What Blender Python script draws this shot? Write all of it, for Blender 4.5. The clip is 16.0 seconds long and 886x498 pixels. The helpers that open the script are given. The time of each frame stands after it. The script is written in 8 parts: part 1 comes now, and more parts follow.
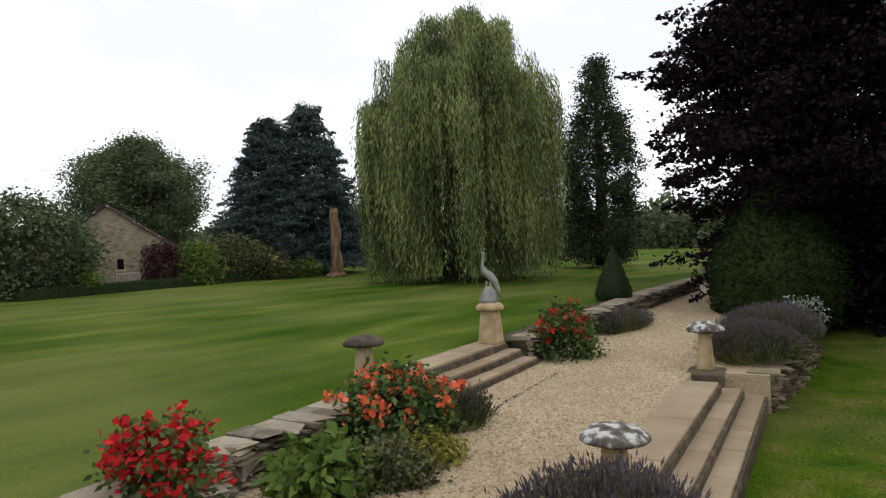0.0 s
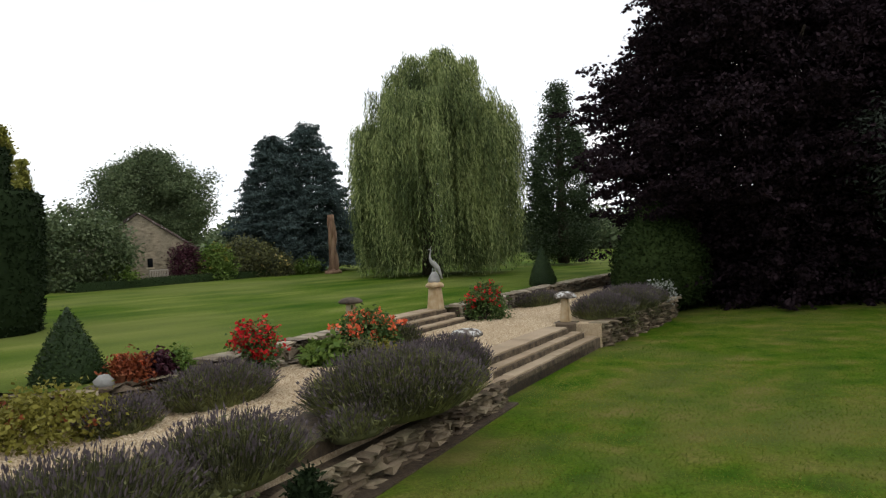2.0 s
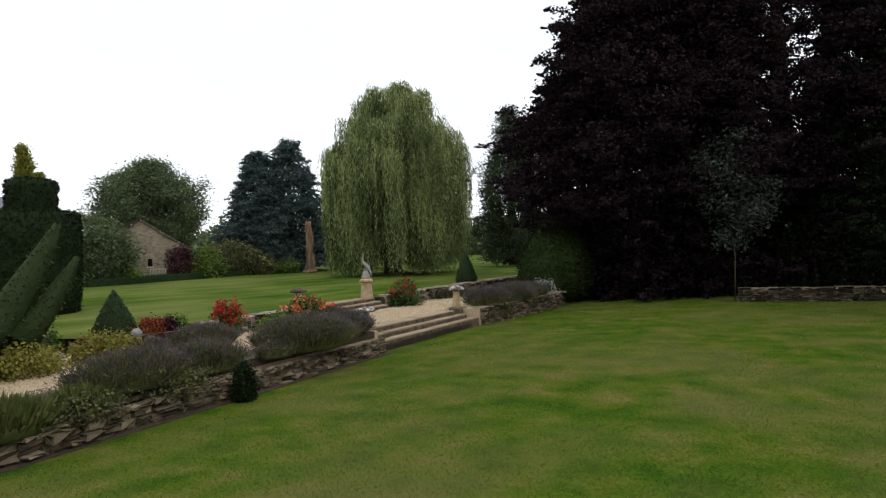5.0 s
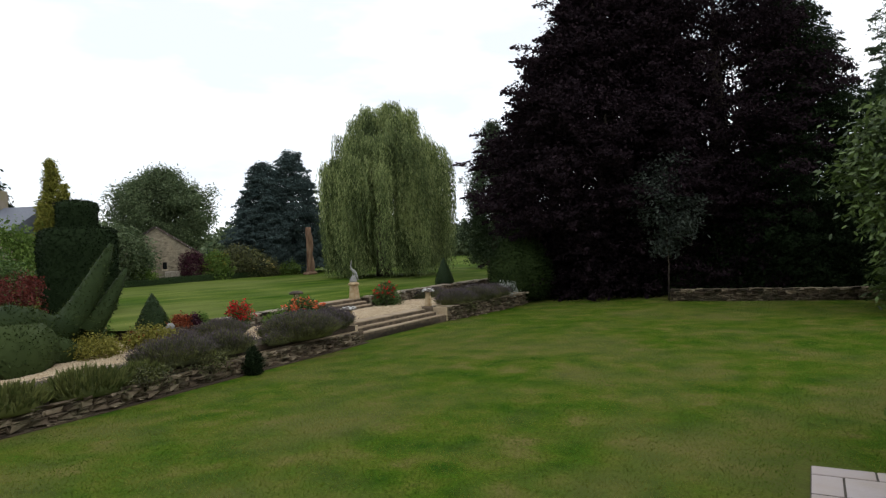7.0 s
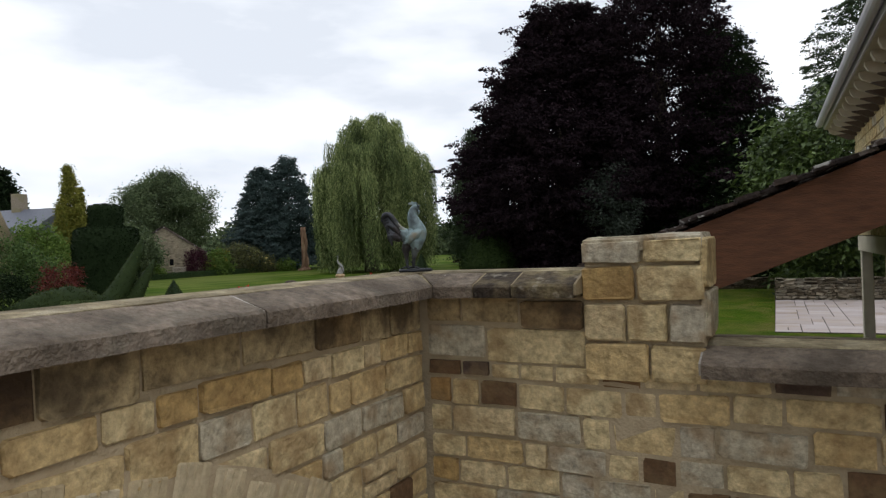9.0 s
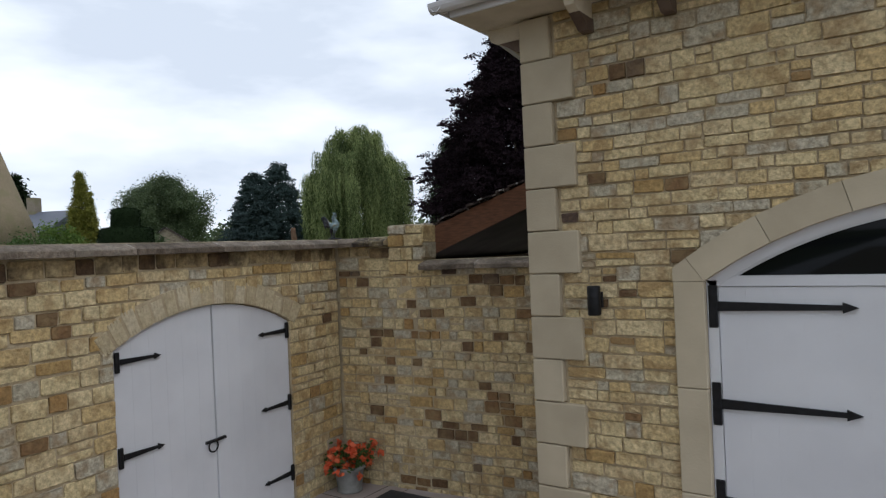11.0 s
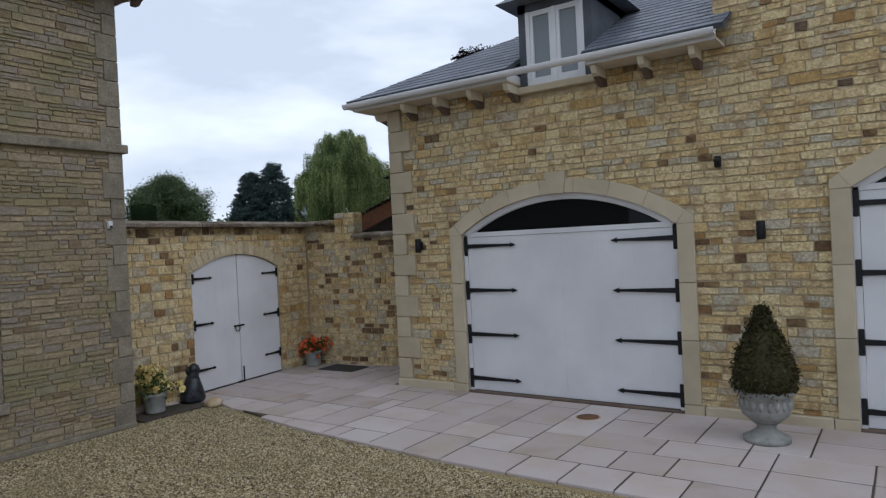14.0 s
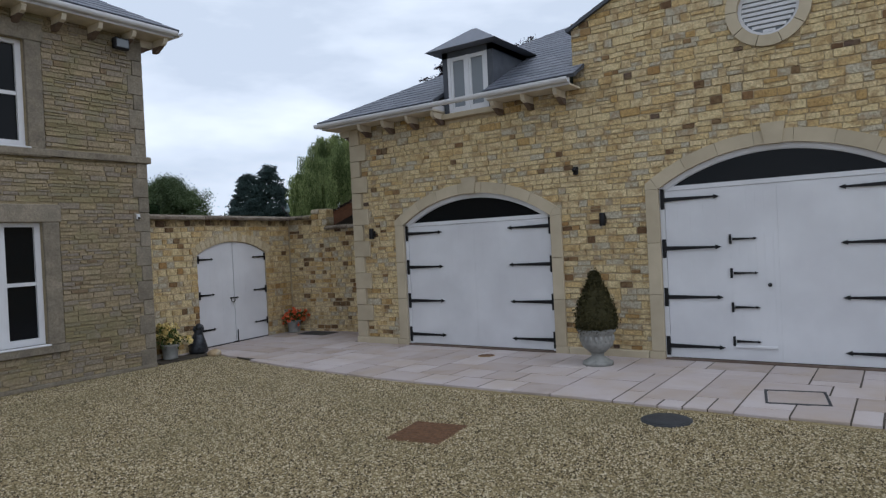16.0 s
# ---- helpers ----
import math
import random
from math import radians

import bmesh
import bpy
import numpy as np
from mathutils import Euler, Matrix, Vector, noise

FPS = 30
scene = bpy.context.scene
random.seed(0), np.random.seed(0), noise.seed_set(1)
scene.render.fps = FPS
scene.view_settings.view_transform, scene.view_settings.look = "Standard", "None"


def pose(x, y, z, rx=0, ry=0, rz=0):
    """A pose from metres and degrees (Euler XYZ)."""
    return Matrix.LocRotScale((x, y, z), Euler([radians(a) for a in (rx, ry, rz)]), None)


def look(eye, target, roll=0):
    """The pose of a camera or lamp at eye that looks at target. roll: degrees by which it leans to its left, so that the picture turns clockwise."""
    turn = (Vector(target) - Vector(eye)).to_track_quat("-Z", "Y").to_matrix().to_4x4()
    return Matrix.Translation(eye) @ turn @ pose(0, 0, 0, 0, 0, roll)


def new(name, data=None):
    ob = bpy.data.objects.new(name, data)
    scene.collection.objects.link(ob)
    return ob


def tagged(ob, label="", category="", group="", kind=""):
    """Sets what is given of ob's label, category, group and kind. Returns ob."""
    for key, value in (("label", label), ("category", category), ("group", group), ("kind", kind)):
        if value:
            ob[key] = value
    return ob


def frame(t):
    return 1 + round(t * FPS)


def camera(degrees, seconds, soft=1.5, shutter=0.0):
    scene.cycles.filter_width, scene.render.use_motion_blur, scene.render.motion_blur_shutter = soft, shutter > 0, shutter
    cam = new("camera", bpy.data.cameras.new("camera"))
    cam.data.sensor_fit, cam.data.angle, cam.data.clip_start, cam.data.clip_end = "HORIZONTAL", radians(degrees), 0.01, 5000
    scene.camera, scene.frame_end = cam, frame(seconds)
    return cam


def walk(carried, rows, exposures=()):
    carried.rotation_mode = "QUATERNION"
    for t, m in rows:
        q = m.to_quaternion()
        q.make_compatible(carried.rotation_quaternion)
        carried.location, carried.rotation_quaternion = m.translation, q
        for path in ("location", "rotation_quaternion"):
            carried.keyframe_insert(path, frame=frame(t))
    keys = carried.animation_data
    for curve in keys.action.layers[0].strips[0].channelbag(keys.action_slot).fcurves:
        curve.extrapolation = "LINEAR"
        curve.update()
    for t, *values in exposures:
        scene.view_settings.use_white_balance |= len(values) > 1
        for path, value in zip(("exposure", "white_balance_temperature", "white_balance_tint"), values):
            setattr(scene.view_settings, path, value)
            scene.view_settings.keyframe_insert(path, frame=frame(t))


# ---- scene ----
cam = camera(66.8, 16.0, 1.3)
PATH = [
    (0, (-6.748, 8.035, 2.93), (-7.939, 9.642, 2.921), -2.4),
    (0.5, (-5.544, 6.646, 2.924), (-6.733, 8.254, 2.913), -2.4),
    (1, (-4.565, 5.45, 2.891), (-5.748, 7.062, 2.883), -2.0),
    (1.5, (-3.781, 4.842, 2.852), (-4.968, 6.452, 2.845), -2.6),
    (2, (-2.976, 4.283, 2.843), (-4.158, 5.897, 2.838), -2.6),
    (2.5, (-2.127, 3.834, 2.825), (-3.302, 5.453, 2.821), -2.7),
    (3, (-1.27, 3.371, 2.824), (-2.438, 4.994, 2.818), -2.6),
    (3.5, (-0.343, 2.748, 2.837), (-1.509, 4.373, 2.831), -2.6),
    (4, (0.34, 2.285, 2.803), (-0.824, 3.912, 2.801), -2.3),
    (6.5, (4.377, -1.071, 3.2), (3.203, 0.548, 3.193), -2.4),
    (7, (5.041, -1.531, 3.236), (3.864, 0.086, 3.228), -2.4),
    (7.5, (5.768, -2.027, 3.228), (4.589, -0.411, 3.223), -2.5),
    (8, (6.664, -2.889, 3.245), (5.489, -1.271, 3.236), -2.5),
    (8.5, (7.437, -3.533, 3.168), (6.262, -1.914, 3.162), -2.5),
    (9, (8.316, -4.323, 3.056), (7.146, -2.701, 3.048), -2.4),
    (9.2, (8.695, -4.665, 3.02), (7.527, -3.041, 3.011), -2.5),
    (11.3, (12.682, -8.178, 2.783), (11.535, -6.54, 2.777), -2.5),
    (11.5, (13.013, -8.39, 2.794), (11.86, -6.757, 2.779), -2.7),
    (12, (13.793, -9.136, 2.733), (12.642, -7.501, 2.715), -2.9),
    (12.5, (14.55, -9.801, 2.657), (13.4, -8.164, 2.64), -2.9),
    (13, (15.251, -10.459, 2.53), (14.106, -8.82, 2.513), -2.8),
    (13.5, (15.959, -11.108, 2.413), (14.818, -9.466, 2.395), -2.9),
    (14, (16.671, -11.716, 2.375), (15.532, -10.073, 2.356), -2.8),
    (14.5, (17.366, -12.304, 2.328), (16.23, -10.658, 2.313), -2.8),
    (15, (18.067, -12.854, 2.253), (16.93, -11.208, 2.238), -2.8),
    (15.5, (18.737, -13.341, 2.146), (17.601, -11.694, 2.13), -2.8),
    (16, (19.404, -13.821, 2.07), (18.269, -12.174, 2.053), -2.8),
]
EXPOSURES = [(0.0, 0.06, 6640, 13), (2.0, 0.16, 6680, 13), (5.0, 0.14, 6600, 13), (7.5, 0.03, 6440, 12), (9.0, -0.16, 6440, 13), (11.3, -0.28, 5960, 12), (12.0, -0.3, 5860, 12), (16.0, -0.4, 5800, 12)]
walk(cam, [(t, look(eye, target, roll)) for t, eye, target, roll in PATH], EXPOSURES)

# ---- light ----
world = bpy.data.worlds.new("overcast_sky")
scene.world = world
world.use_nodes = True


def build_sky():
    nt = world.node_tree
    nt.nodes.clear()
    out = nt.nodes.new("ShaderNodeOutputWorld")
    sky = nt.nodes.new("ShaderNodeTexSky")
    sky.sky_type, sky.sun_disc = "NISHITA", False
    sky.sun_elevation, sky.sun_rotation = radians(46), radians(97)
    clear = nt.nodes.new("ShaderNodeBackground")
    clear.inputs["Strength"].default_value = 0.08
    nt.links.new(sky.outputs["Color"], clear.inputs["Color"])
    co = nt.nodes.new("ShaderNodeTexCoord")
    mp = nt.nodes.new("ShaderNodeMapping")
    mp.inputs["Scale"].default_value = (1.0, 1.0, 3.2)
    nt.links.new(co.outputs["Generated"], mp.inputs["Vector"])
    ns = nt.nodes.new("ShaderNodeTexNoise")
    ns.inputs["Scale"].default_value, ns.inputs["Detail"].default_value, ns.inputs["Roughness"].default_value = 2.1, 6.0, 0.52
    nt.links.new(mp.outputs["Vector"], ns.inputs["Vector"])
    ramp = nt.nodes.new("ShaderNodeValToRGB")
    ramp.color_ramp.elements[0].position, ramp.color_ramp.elements[0].color = 0.4, (0.62, 0.67, 0.72, 1)
    ramp.color_ramp.elements[1].position, ramp.color_ramp.elements[1].color = 0.62, (0.97, 1.0, 1.01, 1)
    nt.links.new(ns.outputs["Fac"], ramp.inputs["Fac"])
    cloud = nt.nodes.new("ShaderNodeBackground")
    cloud.inputs["Strength"].default_value = 1.5
    nt.links.new(ramp.outputs["Color"], cloud.inputs["Color"])
    mix = nt.nodes.new("ShaderNodeMixShader")
    mix.inputs["Fac"].default_value = 0.93
    nt.links.new(clear.outputs[0], mix.inputs[1])
    nt.links.new(cloud.outputs[0], mix.inputs[2])
    nt.links.new(mix.outputs[0], out.inputs["Surface"])


build_sky()
sun = new("sun", bpy.data.lights.new("sun", "SUN"))
sun.data.energy, sun.data.angle, sun.data.color = 0.6, radians(30), (1.0, 0.97, 0.92)
sun.matrix_world = look((0, 0, 60), (-56, 7, 0))


# ---- materials ----
def mat(name, stops, scale=6.0, detail=4.0, rough=0.85, bump=0.3, bump_scale=40.0, second=None, second_scale=0.6, second_mix=0.35,
        island=0.0, metal=0.0, spec=0.3, stretch=(1, 1, 1), interp="LINEAR", grain=0.0, trans=0.0, edge=(0.45, 0.65)):
    """Colours by noise; second: large-scale stains; island: how far each piece varies on its own."""
    m = bpy.data.materials.new(name)
    m.use_nodes = True
    nt = m.node_tree
    b = nt.nodes["Principled BSDF"]
    b.inputs["Roughness"].default_value, b.inputs["Metallic"].default_value = rough, metal
    b.inputs["Specular IOR Level"].default_value = spec
    co = nt.nodes.new("ShaderNodeTexCoord")
    geo = nt.nodes.new("ShaderNodeNewGeometry")
    mp = nt.nodes.new("ShaderNodeMapping")
    mp.inputs["Scale"].default_value = stretch
    nt.links.new(geo.outputs["Position"], mp.inputs["Vector"])
    ns = nt.nodes.new("ShaderNodeTexNoise")
    ns.inputs["Scale"].default_value, ns.inputs["Detail"].default_value = scale, detail
    nt.links.new(mp.outputs["Vector"], ns.inputs["Vector"])
    ramp = nt.nodes.new("ShaderNodeValToRGB")
    ramp.color_ramp.interpolation = interp
    while len(ramp.color_ramp.elements) < len(stops):
        ramp.color_ramp.elements.new(0.5)
    for e, (p, c) in zip(ramp.color_ramp.elements, stops):
        e.position, e.color = p, (*c, 1)
    fac = ns.outputs["Fac"]
    if island:
        oi = nt.nodes.new("ShaderNodeObjectInfo")
        add = nt.nodes.new("ShaderNodeMath")
        nt.links.new(geo.outputs["Random Per Island"], add.inputs[0])
        nt.links.new(oi.outputs["Random"], add.inputs[1])
        fr = nt.nodes.new("ShaderNodeMath")
        fr.operation = "FRACT"
        nt.links.new(add.outputs[0], fr.inputs[0])
        mixf = nt.nodes.new("ShaderNodeMix")
        mixf.inputs["Factor"].default_value = island
        nt.links.new(fac, mixf.inputs["A"])
        nt.links.new(fr.outputs[0], mixf.inputs["B"])
        fac = mixf.outputs["Result"]
    nt.links.new(fac, ramp.inputs["Fac"])
    col = ramp.outputs["Color"]
    if grain:
        ng = nt.nodes.new("ShaderNodeTexNoise")
        ng.inputs["Scale"].default_value, ng.inputs["Detail"].default_value, ng.inputs["Roughness"].default_value = 26.0, 8.0, 0.72
        nt.links.new(geo.outputs["Position"], ng.inputs["Vector"])
        rg = nt.nodes.new("ShaderNodeMapRange")
        rg.inputs["From Min"].default_value, rg.inputs["From Max"].default_value = 0.3, 0.7
        rg.inputs["To Min"].default_value, rg.inputs["To Max"].default_value = 1 - grain, 1 + grain
        nt.links.new(ng.outputs["Fac"], rg.inputs["Value"])
        mg = nt.nodes.new("ShaderNodeVectorMath")
        mg.operation = "SCALE"
        nt.links.new(col, mg.inputs[0])
        nt.links.new(rg.outputs["Result"], mg.inputs["Scale"])
        col = mg.outputs["Vector"]
    if second:
        n2 = nt.nodes.new("ShaderNodeTexNoise")
        n2.inputs["Scale"].default_value, n2.inputs["Detail"].default_value = second_scale, 5.0
        nt.links.new(geo.outputs["Position"], n2.inputs["Vector"])
        r2 = nt.nodes.new("ShaderNodeValToRGB")
        r2.color_ramp.elements[0].position, r2.color_ramp.elements[0].color = edge[0], (0, 0, 0, 1)
        r2.color_ramp.elements[1].position, r2.color_ramp.elements[1].color = edge[1], (second_mix,) * 3 + (1,)
        nt.links.new(n2.outputs["Fac"], r2.inputs["Fac"])
        mx = nt.nodes.new("ShaderNodeMix")
        mx.data_type = "RGBA"
        nt.links.new(r2.outputs["Color"], mx.inputs["Factor"])
        nt.links.new(col, mx.inputs["A"])
        mx.inputs["B"].default_value = (*second, 1)
        col = mx.outputs["Result"]
    nt.links.new(col, b.inputs["Base Color"])
    if bump:
        n3 = nt.nodes.new("ShaderNodeTexNoise")
        n3.inputs["Scale"].default_value, n3.inputs["Detail"].default_value = bump_scale, 4.0
        nt.links.new(mp.outputs["Vector"], n3.inputs["Vector"])
        bm_ = nt.nodes.new("ShaderNodeBump")
        bm_.inputs["Strength"].default_value, bm_.inputs["Distance"].default_value = bump, 0.02
        nt.links.new(n3.outputs["Fac"], bm_.inputs["Height"])
        nt.links.new(bm_.outputs["Normal"], b.inputs["Normal"])
    if trans:
        tr = nt.nodes.new("ShaderNodeBsdfTranslucent")
        nt.links.new(col, tr.inputs["Color"])
        ms = nt.nodes.new("ShaderNodeMixShader")
        ms.inputs["Fac"].default_value = trans
        nt.links.new(b.outputs[0], ms.inputs[1])
        nt.links.new(tr.outputs[0], ms.inputs[2])
        nt.links.new(ms.outputs[0], nt.nodes["Material Output"].inputs["Surface"])
    return m


def leafmat(name, dark, light, trans=0.25, rough=0.6, spec=0.15):
    return mat(name, [(0.15, dark), (0.85, light)], scale=1.2, rough=rough, bump=0, island=0.55, trans=trans, spec=spec)


def glassmat(name, tint=(0.006, 0.007, 0.008), rough=0.03):
    m = bpy.data.materials.new(name)
    m.use_nodes = True
    b = m.node_tree.nodes["Principled BSDF"]
    b.inputs["Base Color"].default_value = (*tint, 1)
    b.inputs["Roughness"].default_value, b.inputs["Specular IOR Level"].default_value = rough, 0.14
    return m


M = {}
M["lawn"] = mat("mown_grass", [(0.32, (0.022, 0.06, 0.004)), (0.46, (0.044, 0.086, 0.006)), (0.56, (0.07, 0.096, 0.011)), (0.7, (0.115, 0.108, 0.03))], scale=1.5, detail=14, rough=0.95,
                bump=0.5, bump_scale=55, second=(0.112, 0.1, 0.036), second_scale=0.5, second_mix=0.6, spec=0.02, grain=0.55, edge=(0.43, 0.68))
M["lawn_upper"] = mat("upper_mown_grass", [(0.34, (0.026, 0.064, 0.005)), (0.48, (0.05, 0.088, 0.009)), (0.6, (0.077, 0.112, 0.016)), (0.7, (0.125, 0.145, 0.035))], scale=0.7, detail=10, rough=0.95, bump=0.4,
                      bump_scale=45, second=(0.15, 0.16, 0.05), second_scale=0.16, second_mix=0.5, spec=0.02, grain=0.45, stretch=(1.2, 0.4, 1))
M["gravel"] = mat("cotswold_gravel", [(0.18, (0.045, 0.034, 0.02)), (0.4, (0.185, 0.142, 0.068)), (0.6, (0.36, 0.285, 0.15)), (0.85, (0.62, 0.53, 0.37))], scale=45, detail=3, rough=0.95, bump=0.9,
                  bump_scale=60, second=(0.2, 0.17, 0.09), second_scale=0.7, second_mix=0.3, island=0.8)
M["gravel_bed"] = mat("cotswold_gravel_bed", [(0.18, (0.045, 0.034, 0.02)), (0.4, (0.185, 0.142, 0.068)), (0.6, (0.36, 0.285, 0.15)), (0.85, (0.62, 0.53, 0.37))], scale=45, detail=3, rough=0.95, bump=0.9,
                  bump_scale=60, second=(0.2, 0.17, 0.09), second_scale=0.7, second_mix=0.3)
M["gravel_pale"] = mat("pale_gravel", [(0.3, (0.3, 0.22, 0.13)), (0.5, (0.46, 0.36, 0.23)), (0.7, (0.6, 0.5, 0.36))], scale=45, detail=3, rough=0.95, bump=0.9,
                       bump_scale=60, second=(0.3, 0.22, 0.13), second_scale=0.6, second_mix=0.35, island=0.6)
M["gravel_pale_bed"] = mat("pale_gravel_bed", [(0.3, (0.3, 0.22, 0.13)), (0.5, (0.46, 0.36, 0.23)), (0.7, (0.6, 0.5, 0.36))], scale=45, detail=3, rough=0.95, bump=0.9,
                       bump_scale=60, second=(0.3, 0.22, 0.13), second_scale=0.6, second_mix=0.35)
M["soil"] = mat("dark_soil", [(0.3, (0.03, 0.022, 0.014)), (0.7, (0.07, 0.05, 0.03))], scale=14, bump=0.8, bump_scale=30)
STONE = [(0.0, (0.5, 0.385, 0.2)), (0.12, (0.56, 0.455, 0.255)), (0.26, (0.52, 0.415, 0.24)), (0.4, (0.41, 0.365, 0.265)), (0.5, (0.56, 0.455, 0.265)),
         (0.62, (0.5, 0.37, 0.18)), (0.72, (0.42, 0.375, 0.28)), (0.82, (0.53, 0.425, 0.235)), (0.95, (0.4, 0.27, 0.11))]
DARK = [(0.0, (0.12, 0.07, 0.035)), (0.4, (0.19, 0.11, 0.05)), (0.7, (0.3, 0.18, 0.07)), (0.9, (0.09, 0.06, 0.045))]
M["blotched_stone"] = mat("dark_blotched_limestone", [(0.28, (0.09, 0.055, 0.03)), (0.42, (0.2, 0.135, 0.068)), (0.55, (0.36, 0.265, 0.135)), (0.75, (0.44, 0.35, 0.2))], scale=6, detail=9, rough=0.95, bump=0.9, bump_scale=26, island=0.5, second=(0.05, 0.034, 0.022), second_scale=5.5, second_mix=0.75, grain=0.55, edge=(0.46, 0.62))
M["grass_blade"] = mat("grass_blade", [(0.34, (0.032, 0.092, 0.004)), (0.45, (0.075, 0.14, 0.008)), (0.54, (0.125, 0.16, 0.015)), (0.68, (0.2, 0.188, 0.045))], scale=0.95, detail=9, stretch=(0.9, 1.1, 1), rough=0.7, bump=0, island=0.2, trans=0.3, spec=0.1, second=(0.18, 0.18, 0.043), second_scale=0.6, second_mix=0.45)
M["dark_stone"] = mat("dark_ironstone", DARK, scale=9, detail=6, rough=0.92, bump=0.9, bump_scale=22, island=1.0, interp="CONSTANT", second=(0.28, 0.2, 0.1), second_scale=7.0, second_mix=0.5, grain=0.4)
M["stone"] = mat("coursed_limestone", STONE, scale=9, detail=6, rough=0.92, bump=0.7, bump_scale=36, island=1.0, interp="CONSTANT", second=(0.25, 0.15, 0.06),
                 second_scale=8.0, second_mix=0.55, grain=0.5, edge=(0.48, 0.64))
OLD = [(0.0, (0.25, 0.2, 0.13)), (0.25, (0.29, 0.235, 0.155)), (0.45, (0.235, 0.198, 0.15)), (0.65, (0.22, 0.185, 0.145)), (0.8, (0.27, 0.215, 0.13)), (0.96, (0.18, 0.13, 0.08))]
M["old_stone"] = mat("weathered_limestone", OLD, scale=9, detail=6, rough=0.95, bump=0.8, bump_scale=22, island=1.0, interp="CONSTANT", second=(0.19, 0.175, 0.085),
                     second_scale=1.7, second_mix=0.5, grain=0.4, edge=(0.48, 0.62))
M["mortar"] = mat("lime_mortar", [(0.3, (0.36, 0.285, 0.18)), (0.7, (0.48, 0.39, 0.255))], scale=12, bump=0.5, bump_scale=70, second=(0.22, 0.18, 0.12), second_scale=1.2)
M["old_mortar"] = mat("aged_mortar", [(0.3, (0.24, 0.19, 0.11)), (0.7, (0.33, 0.27, 0.17))], scale=12, bump=0.5, bump_scale=70, second=(0.13, 0.12, 0.08), second_scale=0.8)
M["ashlar"] = mat("dressed_limestone", [(0.3, (0.4, 0.34, 0.24)), (0.7, (0.5, 0.43, 0.31))], scale=3, rough=0.85, bump=0.12, bump_scale=60, second=(0.33, 0.28, 0.2), second_scale=1.3, island=0.3)
M["old_ashlar"] = mat("stained_dressed_stone", [(0.3, (0.15, 0.128, 0.098)), (0.5, (0.21, 0.18, 0.135)), (0.7, (0.27, 0.232, 0.178))], scale=5, rough=0.9, bump=0.5, bump_scale=40, grain=0.35, second=(0.15, 0.135, 0.11), second_scale=2.0, island=0.3)
M["rubble"] = mat("grey_rubble_stone", [(0.3, (0.12, 0.095, 0.065)), (0.45, (0.22, 0.185, 0.13)), (0.58, (0.3, 0.25, 0.175)), (0.72, (0.18, 0.155, 0.12))], scale=3.5, detail=8, rough=0.95, bump=0.9, bump_scale=8, second=(0.1, 0.095, 0.07), second_scale=0.8, second_mix=0.5, grain=0.4, stretch=(1, 1, 2.2))
M["coping"] = mat("weathered_coping_stone", [(0.3, (0.105, 0.08, 0.058)), (0.46, (0.185, 0.148, 0.112)), (0.6, (0.25, 0.205, 0.16)), (0.72, (0.35, 0.305, 0.24))], scale=9, detail=12, rough=0.95, bump=0.8, bump_scale=70,
                  second=(0.05, 0.038, 0.026), second_scale=4.5, second_mix=0.75, island=0.25, grain=0.5)
M["dark_coping"] = mat("stained_coping_stone", [(0.34, (0.02, 0.015, 0.012)), (0.48, (0.055, 0.041, 0.028)), (0.58, (0.14, 0.11, 0.062)), (0.72, (0.25, 0.205, 0.1))], scale=8, detail=12, rough=0.95, bump=1.0, bump_scale=45,
                       second=(0.33, 0.3, 0.24), second_scale=13, second_mix=0.6, island=0.3, grain=0.55, edge=(0.6, 0.68))
M["drystone"] = mat("dry_stone", [(0.2, (0.12, 0.095, 0.065)), (0.5, (0.22, 0.18, 0.125)), (0.8, (0.34, 0.29, 0.21))], scale=7, rough=0.95, bump=0.8, bump_scale=25, island=0.6,
                    second=(0.3, 0.29, 0.25), second_scale=3.5, second_mix=0.4)
# darker copy of the dry stone, with shade from plants and trees in its colour
M["shaded_drystone"] = mat("shaded_dark_dry_stone", [(0.2, (0.07, 0.05, 0.033)), (0.5, (0.15, 0.115, 0.075)), (0.8, (0.27, 0.215, 0.145))], scale=7, rough=0.95, bump=0.8, bump_scale=25, island=0.6,
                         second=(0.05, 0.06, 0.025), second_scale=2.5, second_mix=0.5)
# dark earthy risers; the shade below the tread nosings is in this colour too
M["riser_stone"] = mat("shaded_earthy_riser_stone", [(0.3, (0.04, 0.03, 0.02)), (0.5, (0.085, 0.064, 0.042)), (0.7, (0.15, 0.115, 0.075))], scale=7, detail=8, rough=0.95, bump=0.9, bump_scale=25, grain=0.4)
M["voussoir"] = mat("pale_rough_limestone", [(0.2, (0.4, 0.32, 0.19)), (0.5, (0.48, 0.4, 0.26)), (0.8, (0.53, 0.46, 0.33))], scale=8, rough=0.92, bump=0.7, bump_scale=25, island=0.5, second=(0.34, 0.28, 0.18), second_scale=5, second_mix=0.4, grain=0.25)
M["cement"] = mat("buff_cement_skim", [(0.3, (0.16, 0.125, 0.07)), (0.45, (0.29, 0.24, 0.145)), (0.58, (0.38, 0.32, 0.2)), (0.72, (0.46, 0.4, 0.28))], scale=8, detail=12, rough=0.95, bump=0.9, bump_scale=60, second=(0.1, 0.08, 0.05), second_scale=5, second_mix=0.65, grain=0.45)
M["lime"] = mat("pale_lime_joint", [(0.3, (0.28, 0.25, 0.21)), (0.7, (0.5, 0.46, 0.41))], scale=14, bump=0.4, bump_scale=60)
